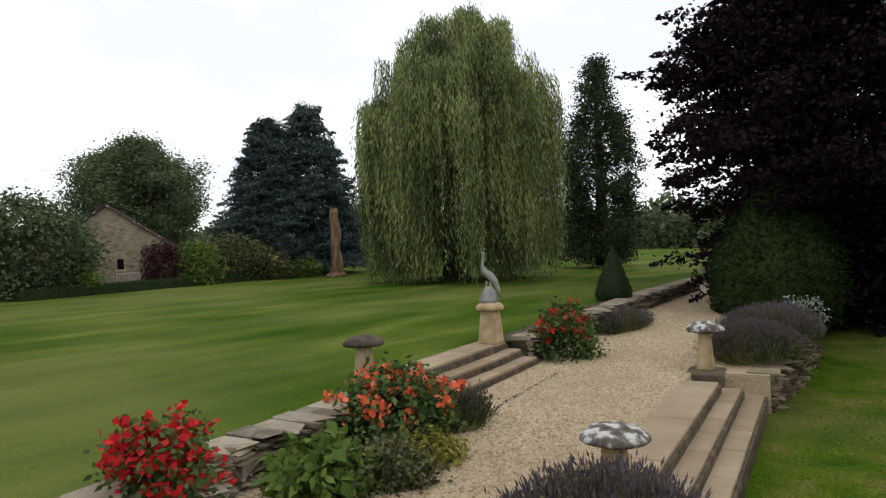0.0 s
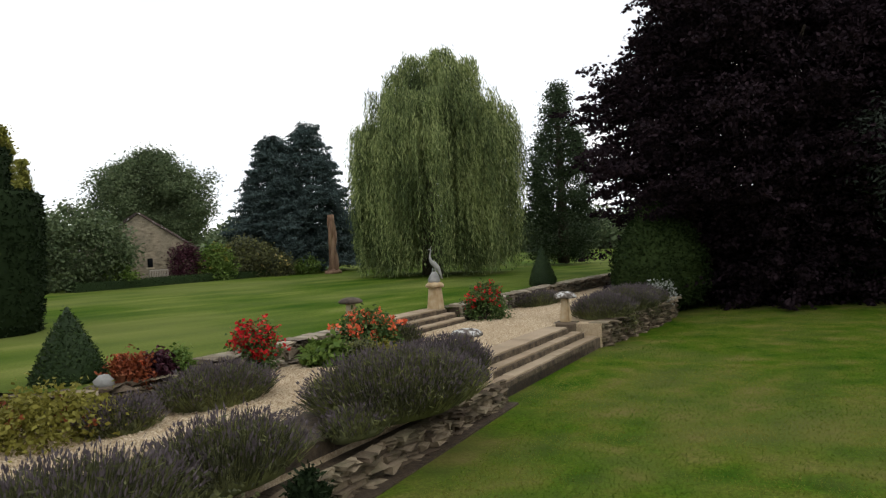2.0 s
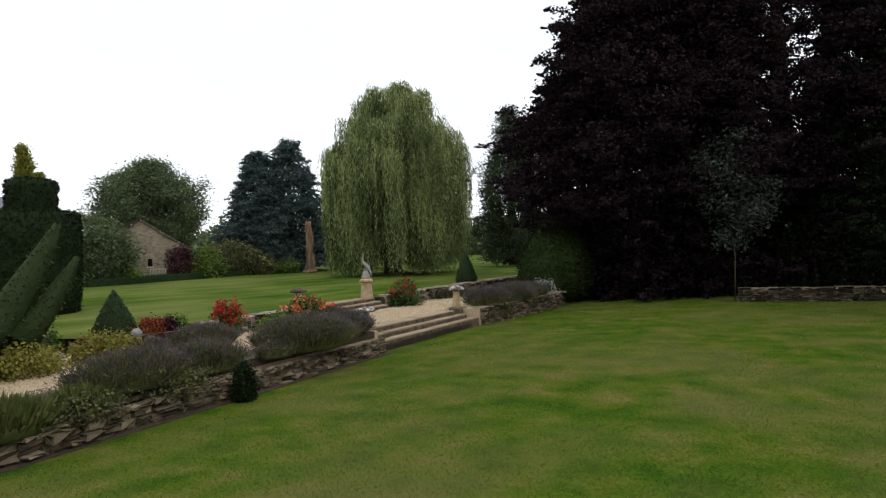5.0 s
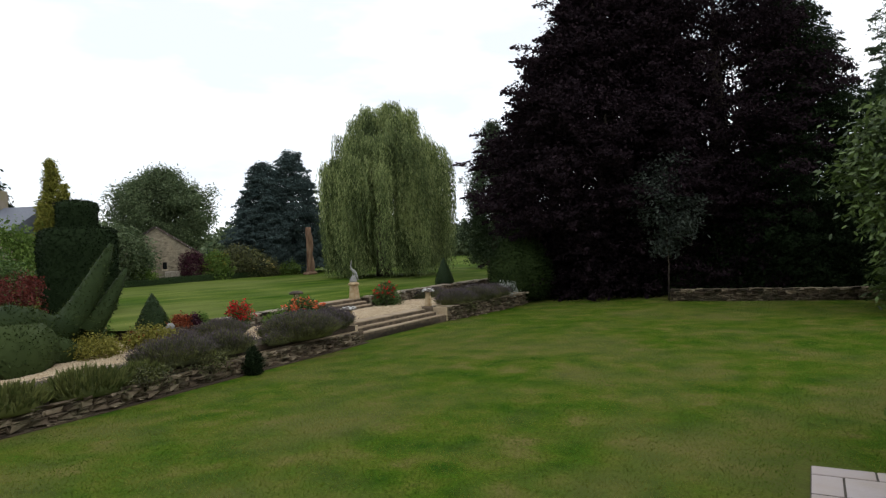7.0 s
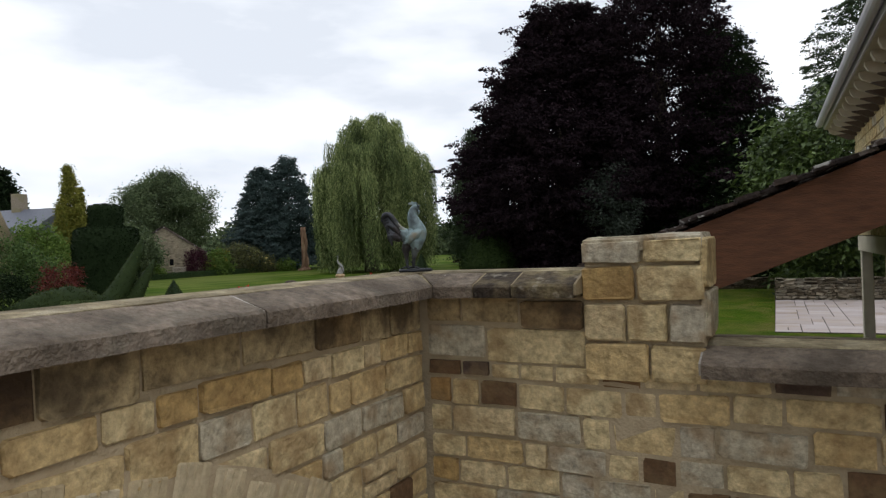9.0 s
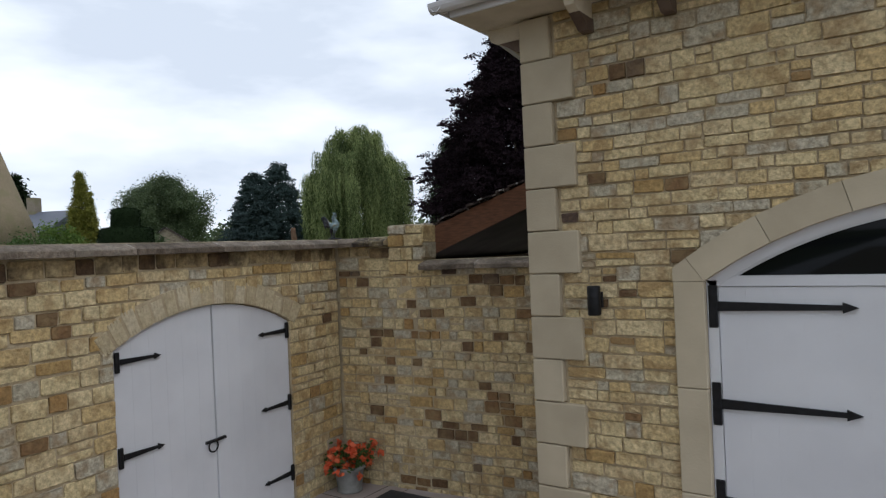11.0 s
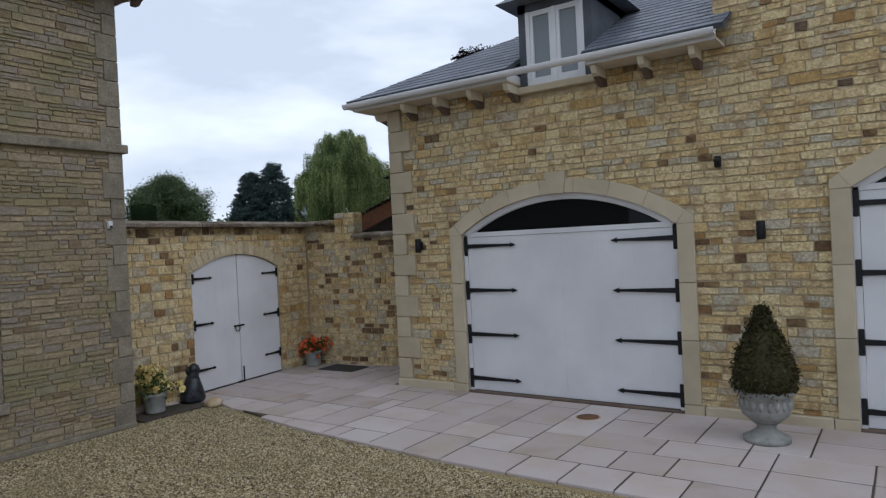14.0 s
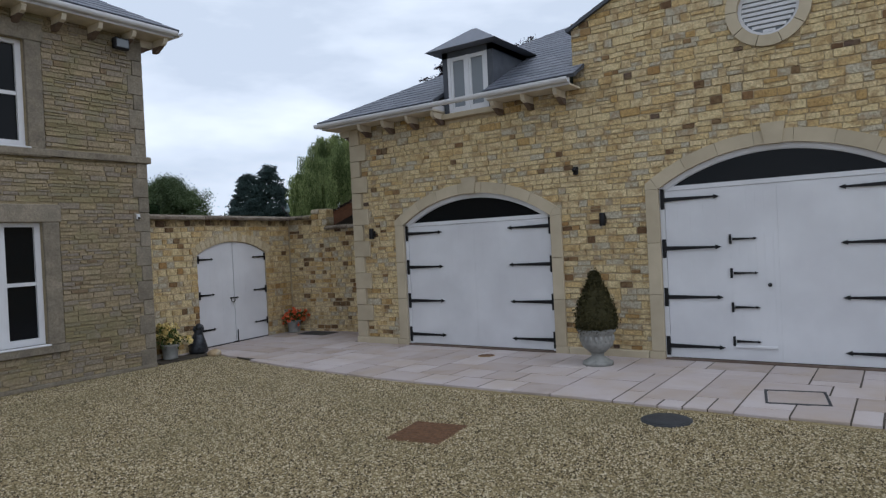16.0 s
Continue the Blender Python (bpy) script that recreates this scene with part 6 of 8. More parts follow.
def strap(x, z, s, ln, y, parent, tall=0.3, k=1.0):
    bm = boxbm(min(x, x + s * 0.06 * k), max(x, x + s * 0.06 * k), y - 0.03, y - 0.005, z - tall / 2, z + tall / 2, bevel=0.006)
    prism([(x + s * 0.05, z - 0.034 * k), (x + s * (ln - 0.09 * k), z - 0.016 * k), (x + s * (ln - 0.09 * k), z - 0.036 * k), (x + s * ln, z), (x + s * (ln - 0.09 * k), z + 0.036 * k), (x + s * (ln - 0.09 * k), z + 0.016 * k), (x + s * 0.05, z + 0.034 * k)], y - 0.024, y - 0.006, bm=bm)
    part("strap_hinge", bm, "iron", parent, "black iron strap hinge with an arrow tip")


def planks(x0, x1, z0, top, y, th, parent, n, label=""):
    """Upright boards with fine grooves; top(x) gives the height."""
    e = (x1 - x0) / n
    for i in range(n):
        a, b = x0 + e * i + 0.0003, x0 + e * (i + 1) - 0.0003
        part("board", prism([(a, z0), (b, z0), (b, top(b)), (a, top(a))], y, y + th), "white", parent)


def garage_door(name, c, w, sp, rise, wicket, rows, label):
    t = tagged(new(name), label, "garage door", kind="structure")
    y = YG + 0.06
    cuts = np.linspace(0, 1, 12)
    for a, b in zip(cuts, cuts[1:]):
        part("arch_frame", ring_block(c, w, sp, rise, a, b, -0.075, 0.0, y - 0.02, y + 0.08), "white", t)
        part("arch_bead", ring_block(c, w, sp, rise, a, b, -0.09, -0.075, y, y + 0.06), "white", t)
    for s in (-1, 1):
        a, b = sorted((c + s * w, c + s * (w - 0.07)))
        part("side_frame", boxbm(a, b, y - 0.02, y + 0.08, 0.06, sp), "white", t)
    part("transom", boxbm(c - w + 0.07, c + w - 0.07, y - 0.01, y + 0.07, sp - 0.04, sp + 0.03), "white", t)
    pts = seg_points(c, w - 0.1, sp + 0.02, rise - 0.09, 16)
    part("fanlight", prism(pts, y + 0.03, y + 0.036), "glass", t, "dark arched fanlight glass")
    part("threshold", boxbm(c - w, c + w, YG - 0.02, YG + 0.3, 0.0, 0.06, bevel=0.008), "bracket", t, "brown threshold board")
    for s in (-1, 1):
        a, b = sorted((c + s * 0.0007, c + s * (w - 0.075)))
        leaf = part("leaf", boxbm(a, b, y + 0.002, y + 0.05, 0.07, sp - 0.045), "white", t, "white painted boarded leaf")
        if wicket and s < 0:
            d0, d1 = c - 0.66, c - 0.06
            planks(a, d0, 0.07, lambda x: sp - 0.045, y, 0.028, leaf, 5)
            planks(d0 + 0.004, d1 - 0.004, 0.26, lambda x: 2.0, y - 0.006, 0.03, leaf, 5)
            planks(d0, d1, 2.006, lambda x: sp - 0.045, y, 0.028, leaf, 5)
            part("bottom_rail", boxbm(d0, d1, y, y + 0.028, 0.07, 0.25), "white", leaf)
            part("closing_stile", boxbm(d1, b, y, y + 0.028, 0.07, sp - 0.045), "white", leaf)
            part("drip_bar", boxbm(d0, d1, y - 0.03, y, 0.26, 0.3, bevel=0.006), "white", leaf)
            for z in (0.36, 0.88, 1.4, 1.92):
                strap(d0 - 0.02, z, 1, 0.4, y - 0.008, leaf, 0.15, 0.6)
            part("door_knob", lathe([(0.012, 0), (0.012, 0.03), (0.03, 0.045), (0.03, 0.06), (0.012, 0.07)], 12, at=(0, 0, 0)), "iron", leaf, "round black door knob").matrix_world = Matrix.Translation((d1 - 0.07, y - 0.005, 1.22)) @ Matrix.Rotation(radians(90), 4, "X")
        else:
            planks(a, b, 0.07, lambda x: sp - 0.045, y, 0.028, leaf, 9)
        for k in range(rows):
            strap(c + s * (w - 0.01), 0.25 + (sp - 0.43) * k / (rows - 1), -s, 0.9, y, leaf)
    return t


for i, (c, w, sp, rise) in enumerate(DOORS):
    surround("surround_%d" % (i + 1), c, w, sp, rise)
    garage_door("door_%d" % (i + 1), c, w, sp, rise, i == 1, 4, "pair of white boarded garage doors with black strap hinges" + (" and a wicket door" if i else ""))


def gate():
    c, w, sp, rise = GATE
    t = tagged(new("door_3"), "pair of white boarded arched gates with black iron fittings, shut", "gate", kind="structure")
    rot = Matrix(((0, -1, 0, XG - 0.02), (1, 0, 0, 0), (0, 0, 1, 0), (0, 0, 0, 1)))  # local x runs along the wall, local -y looks out of it
    top = lambda x: seg_z(x - c, w, sp, rise) - 0.01
    for s in (-1, 1):
        a, b = sorted((c + s * 0.011, c + s * (w - 0.01)))
        pts = [(a, 0.06), (b, 0.06)] + [(x, top(x)) for x in np.linspace(b, a, 9)]
        leaf = part("leaf", prism(pts, 0.032, 0.08), "white", t, "white painted boarded gate leaf")
        e = (b - a) / 6
        for i in range(6):
            x0, x1 = a + e * i + 0.0003, a + e * (i + 1) - 0.0003
            part("board", prism([(x0, 0.06), (x1, 0.06)] + [(x, top(x)) for x in np.linspace(x1, x0, 4)], 0.03, 0.056), "white", leaf)
        for z in (0.42, 1.185, 1.965):
            strap(c + s * (w - 0.015), z, -s, 0.45, 0.03, leaf, 0.17, 0.7)
    # dark block added below the leaves in place of the shadowed gap
    part("threshold", boxbm(c - w, c + w, 0.02, 0.2, 0.0, 0.055), "dark_plastic", t, "dark block filling the gap under the gate")
    part("drop_bolt", boxbm(c - 0.1, c + 0.06, -0.0, 0.03, 0.03, 0.07, bevel=0.006), "iron", t, "black drop bolt")
    part("bolt_rod", tube([(c + 0.045, 0.014, 0.06), (c + 0.045, 0.014, 0.32)], [0.012, 0.012], 8), "iron", t, "upright black bolt")
    part("latch", boxbm(c - 0.14, c + 0.1, 0.005, 0.03, 1.05, 1.075), "iron", t, "black ring latch")
    ring = tube([(c - 0.07 + 0.055 * math.cos(a), 0.0, 1.02 + 0.055 * math.sin(a)) for a in np.linspace(0, 2 * math.pi, 14)], [0.008] * 14, 6)
    part("latch_ring", ring, "iron", t)
    for o in t.children_recursive:
        o.data.transform(CM @ rot)
    return t


gate()


def gate_arch():
    c, w, sp, rise = GATE
    t = tagged(new("gate_arch"), "rough limestone voussoirs over the gateway", "arch", kind="structure")
    cuts = np.linspace(-0.045, 1.045, 19)
    turned = Matrix(((0, 1, 0, 0), (1, 0, 0, 0), (0, 0, 1, 0), (0, 0, 0, 1)))
    for a, b in zip(cuts, cuts[1:]):
        bm = ring_block(c, w, sp, rise, a + 0.005, b - 0.005, 0.0, 0.2 + 0.025 * math.sin(a * 27), XG - 0.3, XG - 0.008)
        bmesh.ops.bevel(bm, geom=bm.edges[:], offset=0.006, segments=1, affect="EDGES")
        bm.transform(CM @ turned)
        part("voussoir", bm, "voussoir", t)
    for a, b in zip(cuts, cuts[1:]):
        bm = ring_block(c, w, sp, rise, a, b, 0.004, 0.215, XG - 0.29, XG - 0.016)
        bm.transform(CM @ turned)
        part("mortar_bed", bm, "mortar", t)


gate_arch()


# ---- copings, quoins, band ----
def copings():
    t = tagged(new("coping"), "weathered stone coping along the courtyard walls", "coping", kind="structure")
    r = random.Random(8)
    def run(a0, front, cem, a1, z, place, k1, back=None, depth=0.52, over=0.14, lengths=(0.5, 0.95), stained=()):
        """a0, a1: the run; front, cem, back: where the front stones, the skim and the back edge end (or begin, for a run that starts at a corner)."""
        f0, f1 = (a0, front) if back is None else (front, a1)
        c0, c1 = (a0, cem) if back is None else (cem, a1)
        b0, b1 = (a0, a1) if back is None else (back, a1)
        k2 = depth - over - 0.16
        a, block = f0, 0
        bm = prism([(-over + 0.012, z + 0.01), (-over + 0.012, z + 0.052), (k1 - 0.02, z + 0.093), (k1, z + 0.096), (k1, z + 0.01)], f0 - 0.0045, f0 + 0.0045, "x")
        bm.transform(place)
        part("coping_joint", bm, "lime", t, "white lime joint")
        while a < f1 - 0.05:
            ln = min(r.uniform(*lengths), f1 - a)
            if f1 - a - ln < lengths[0] * 0.7:
                ln = f1 - a
            dz = r.uniform(-0.004, 0.004)
            bm = prism([(-over, z), (-over, z + 0.046 + dz), (-over + 0.012, z + 0.056 + dz), (k1 - 0.02, z + 0.094 + dz), (k1, z + 0.098), (k1, z)], a + 0.004, a + ln - 0.004, "x")
            bmesh.ops.subdivide_edges(bm, edges=[e for e in bm.edges if e.calc_length() > 0.3], cuts=5)
            for v in bm.verts:
                v.co.z += 0.006 * noise.noise(v.co * 9)
                v.co.y += 0.005 * noise.noise(v.co * 11 + Vector((3, 0, 0)))
            bm.transform(place)
            part("coping_stone", bm, "dark_coping" if block in stained else "coping", t)
            block += 1
            bm = prism([(-over + 0.012, z + 0.01), (-over + 0.012, z + 0.052), (k1 - 0.02, z + 0.093), (k1, z + 0.096), (k1, z + 0.01)], a + ln - 0.0045, a + ln + 0.0045, "x")
            bm.transform(place)
            part("coping_joint", bm, "old_mortar" if stained else "lime", t, "" if stained else "white lime joint")
            a += ln
        bm = prism([(k1 + 0.002, z), (k1 + 0.002, z + 0.1), (k1 + 0.05, z + 0.106), (k2 - 0.03, z + 0.106), (k2 - 0.003, z + 0.102), (k2 - 0.003, z)], c0, c1, "x")
        bm.transform(place)
        part("cement_skim", bm, "cement", t, "buff cement skim")
        bm = prism([(k2, z), (k2, z + 0.104), (depth - over - 0.02, z + 0.092), (depth - over, z + 0.08), (depth - over, z)], b0, b1, "x")
        bm.transform(place)
        part("back_edge", bm, "coping", t)
    gate_m = CM @ Matrix(((0, -1, 0, XG - 0.03), (1, 0, 0, 0), (0, 0, 1, 0), (0, 0, 0, 1)))
    pier_m = CM @ Matrix(((1, 0, 0, 0), (0, 1, 0, YP + 0.03), (0, 0, 1, 0), (0, 0, 0, 1)))
    fx, fy, c = XG - 0.03 + 0.14, YP + 0.03 - 0.14, 0.38  # the front arrises and the reach of the back edge
    run(YH, fy, YP + 0.038, YP + 0.03 + c, TOP, gate_m, 0.01)
    run(XG - 0.036, fx, XG - 0.036, PX0, TOP, pier_m, 0.01, back=XG - 0.03 - c + 0.162, lengths=(0.16, 0.3), stained=(1, 2, 3, 4))
    # the mitred corner: two grey stones either side of a buff joint, and the skim behind them
    for inner in (0, 1):
        # a mitred triangle of coping on either side of the corner joint, its top rising away from the arris
        w, g, bm = 0.148, 0.007, bmesh.new()
        pts = [(fx - g, fy, 0.055), (fx - w, fy, 0.098), (fx - w, fy + w - 2 * g, 0.098)] if inner else [(fx, fy + g, 0.055), (fx, fy + w, 0.098), (fx - w + 2 * g, fy + w, 0.098)]
        lo, hi = [bm.verts.new((x, y, TOP)) for x, y, _ in pts], [bm.verts.new((x, y, TOP + h)) for x, y, h in pts]
        bm.faces.new(lo), bm.faces.new(hi)
        for i in range(3):
            bm.faces.new((lo[i], lo[(i + 1) % 3], hi[(i + 1) % 3], hi[i]))
        bm.transform(CM)
        part("coping_stone", bm, "coping", t)
    bm = bmesh.new()
    pts = [(fx + 0.001, fy - 0.001, 0.05), (fx - 0.149, fy + 0.135, 0.095), (fx - 0.149, fy + 0.149, 0.096), (fx - 0.135, fy + 0.149, 0.095)]
    lo, hi = [bm.verts.new((x, y, TOP)) for x, y, _ in pts], [bm.verts.new((x, y, TOP + h)) for x, y, h in pts]
    bm.faces.new(lo), bm.faces.new(hi)
    for i in range(4):
        bm.faces.new((lo[i], lo[(i + 1) % 4], hi[(i + 1) % 4], hi[i]))
    bm.transform(CM)
    part("coping_joint", bm, "cement", t, "buff cement joint")
    bm = prism([(XG - 0.03 - 0.218, YP + 0.039), (XG - 0.037, YP + 0.039), (XG - 0.037, YP + 0.03 + 0.218), (XG - 0.03 - 0.218, YP + 0.03 + 0.218)], TOP, TOP + 0.105, "z")
    bm.transform(CM)
    part("cement_skim", bm, "cement", t, "buff cement skim")
    run(PX1 - 0.02, PX1 - 0.02, PX1 - 0.02, 9.62, TOP_LOW, pier_m, 0.01, back=PX1 - 0.02)


copings()


def quoins():
    t = tagged(new("quoin"), "dressed limestone corner stones and plinths", "quoins", kind="structure")
    z, i = 0.16, 0
    while z < 4.55:
        h = min(0.34, 4.58 - z)
        ln = (0.26, 0.44)[i % 2]
        part("corner_stone", boxbm(9.6, 9.6 + ln, YG - 0.03, YG + 0.42, z + 0.004, z + h - 0.004, bevel=0.008), "ashlar", t)
        z += h
        i += 1
    for a, b in ((9.58, DOORS[0][0] - DOORS[0][1] - 0.26), (DOORS[0][0] + DOORS[0][1] + 0.26, DOORS[1][0] - DOORS[1][1] - 0.26), (DOORS[1][0] + DOORS[1][1] + 0.26, 25.0)):
        part("plinth_stone", boxbm(a, b, YG - 0.05, YG + 0.1, 0.0, 0.155, bevel=0.012), "ashlar", t)
    z, i = 0.0, 0
    while z < 6.15:
        h = (0.36, 0.28)[i % 2]
        ln = (0.3, 0.2)[i % 2]
        part("corner_stone", boxbm(XH - 0.2, XH + 0.002, YH - ln, YH + 0.002, z + 0.004, min(z + h, 6.18) - 0.004, bevel=0.008), "old_ashlar", t)
        z += h
        i += 1
    for a, b, z0, z1, o in ((-20, YH + 0.06, 3.84, 3.96, 0.06), (-20, YH + 0.01, 0.0, 0.07, 0.01)):
        part("band_course", boxbm(XH - 0.1, XH + o, a, b, z0, z1, bevel=0.01), "old_ashlar", t)
    part("band_course", boxbm(XH - 8, XH - 0.1, YH - 0.05, YH + 0.06, 3.84, 3.96, bevel=0.01), "old_ashlar", t)


quoins()


def sash_window(y0, y1, z0, z1, mullion):
    t = thing("sash_window", "white painted sash window in a dressed stone surround", "window", "house windows")
    x = XH
    for a, b, c, d in ((y0 - 0.26, y0, z0 - 0.02, z1), (y1, y1 + 0.26, z0 - 0.02, z1), (y0 - 0.3, y1 + 0.3, z1, z1 + 0.3), (y0 - 0.32, y1 + 0.32, z0 - 0.16, z0 - 0.02)):
        part("surround_stone", boxbm(x - 0.3, x + (0.05 if d < z0 else 0.02), a + 0.002, b - 0.002, c + 0.002, d - 0.002, bevel=0.01), "old_ashlar", t)
    xs = x - 0.2
    fr = part("window_frame", boxbm(xs, xs + 0.09, y0, y0 + 0.09, z0, z1), "white", t)
    part("stile", boxbm(xs, xs + 0.09, y1 - 0.09, y1, z0, z1), "white", fr)
    part("rail", boxbm(xs, xs + 0.09, y0 + 0.09, y1 - 0.09, z1 - 0.07, z1), "white", fr)
    part("rail", boxbm(xs, xs + 0.09, y0 + 0.09, y1 - 0.09, z0, z0 + 0.11), "white", fr)
    zm = (z0 + z1) / 2
    part("meeting_rail", boxbm(xs, xs + 0.07, y0 + 0.09, y1 - 0.09, zm - 0.03, zm + 0.03), "white", fr)
    ys = [y0 + 0.09, y1 - 0.09]
    if mullion:
        part("mullion", boxbm(xs, xs + 0.09, (y0 + y1) / 2 - 0.07, (y0 + y1) / 2 + 0.07, z0 + 0.11, z1 - 0.07), "white", fr)
        ys = [y0 + 0.09, (y0 + y1) / 2 - 0.07, (y0 + y1) / 2 + 0.07, y1 - 0.09]
    for a, b in zip(ys[::2], ys[1::2]):
        for c, d in ((z0 + 0.11, zm - 0.03), (zm + 0.03, z1 - 0.07)):
            part("pane", boxbm(xs + 0.03, xs + 0.035, a, b, c, d), "glass", fr, "dark window glass")
    part("window_sill", boxbm(x - 0.2, x + 0.06, y0 - 0.02, y1 + 0.02, z0 - 0.03, z0, bevel=0.008), "white", t)


for w in HOUSE_WINDOWS:
    sash_window(*w, w[2] < 2)


def oculus():
    cx, cz, r = OCULUS
    t = thing("round_window", "round window with white slatted blind in a stone ring", "window")
    n = 10
    for i in range(n):
        a, b = 2 * math.pi * i / n + 0.01, 2 * math.pi * (i + 1) / n - 0.01
        pts = [(cx + r * math.cos(q), cz + r * math.sin(q)) for q in np.linspace(a, b, 5)] + [(cx + (r + 0.16) * math.cos(q), cz + (r + 0.16) * math.sin(q)) for q in np.linspace(b, a, 5)]
        part("ring_stone", prism(pts, YG - 0.03, YG + 0.15), "ashlar", t)
    bm = bmesh.new()
    for i in range(24):
        a, b = 2 * math.pi * i / 24, 2 * math.pi * (i + 1) / 24
        prism([(cx + k * math.cos(q), cz + k * math.sin(q)) for k, q in ((r - 0.05, a), (r, a), (r, b), (r - 0.05, b))], YG + 0.06, YG + 0.12, bm=bm)
    part("window_frame", bm, "white", t)
    part("pane", prism([(cx + (r - 0.04) * math.cos(q), cz + (r - 0.04) * math.sin(q)) for q in np.linspace(0, 2 * math.pi, 25)[:-1]], YG + 0.1, YG + 0.105), "grey_glass", t)
    for i in range(11):
        z = cz - r + 0.06 + i * 0.07
        hw = math.sqrt(max(0, (r - 0.05) ** 2 - (z - cz) ** 2))
        if hw > 0.05:
            part("blind_slat", boxbm(cx - hw, cx + hw, YG + 0.07, YG + 0.1, z, z + 0.045), "white", t)
    return t


oculus()


# ---- fittings ----
def wall_lamp(x, z):
    t = thing("wall_lamp", "small black cylindrical wall lamp", "wall lamp", "garage wall lamps", at=Matrix.Translation((x, YG - 0.02, z)))
    part("back_plate", boxbm(-0.04, 0.04, -0.03, 0.0, -0.06, 0.06, bevel=0.005), "iron", t)
    part("shade", lathe([(0.045, -0.11), (0.05, -0.1), (0.05, 0.1), (0.045, 0.11)], 14, at=(0, -0.09, 0)), "iron", t, "black metal cylinder shade")


for x, z in ((10.18, 2.34), (15.24, 2.34)):
    wall_lamp(x, z)
t = thing("alarm_sounder", "small dark alarm fitting high on the wall", "alarm", at=Matrix.Translation((14.78, YG - 0.02, 3.2)))
part("case", boxbm(-0.04, 0.04, -0.06, 0, -0.07, 0.07, bevel=0.012), "iron", t)
part("horn", lathe([(0.03, 0), (0.045, 0.05), (0.03, 0.06)], 12, at=(0, -0.09, -0.02)), "iron", t)
t = thing("flood_lamp", "black security floodlight under the eaves", "floodlight", at=Matrix.Translation((XH + 0.02, -6.98, 5.98)))
part("bracket", boxbm(0, 0.12, -0.03, 0.03, -0.02, 0.02), "iron", t)
part("case", boxbm(0.1, 0.22, -0.14, 0.14, -0.12, 0.08, bevel=0.015), "iron", t)
part("lens", boxbm(0.222, 0.228, -0.11, 0.11, -0.09, 0.05), "grey_glass", t, "pale lamp glass")
t = thing("small_sensor", "small white sensor box on the house corner", "sensor", at=Matrix.Translation((XH + 0.01, -6.73, 2.84)))
part("case", boxbm(0, 0.05, -0.03, 0.03, -0.05, 0.05, bevel=0.008), "white", t)
part("eye", boxbm(0.05, 0.062, -0.02, 0.02, -0.045, -0.01, bevel=0.004), "iron", t)


def spline(pts, n=4):
    """A smooth line through the points."""
    p = [Vector(pts[0])] + [Vector(v) for v in pts] + [Vector(pts[-1])]
    out = []
    for a, b, c, d in zip(p, p[1:], p[2:], p[3:]):
        for i in range(n):
            u = i / n
            out.append(0.5 * (2 * b + (c - a) * u + (2 * a - 5 * b + 4 * c - d) * u * u + (3 * b - a - 3 * c + d) * u ** 3))
    return [tuple(v) for v in out + [p[-1]]]


def sweep(bm, pts, radii, seg=14, n=4):
    """A smooth limb through the points, its thickness easing from one radius to the next."""
    q = spline(pts, n)
    return tube(q, list(np.interp(np.linspace(0, len(pts) - 1, len(q)), range(len(pts)), radii)), seg, bm)


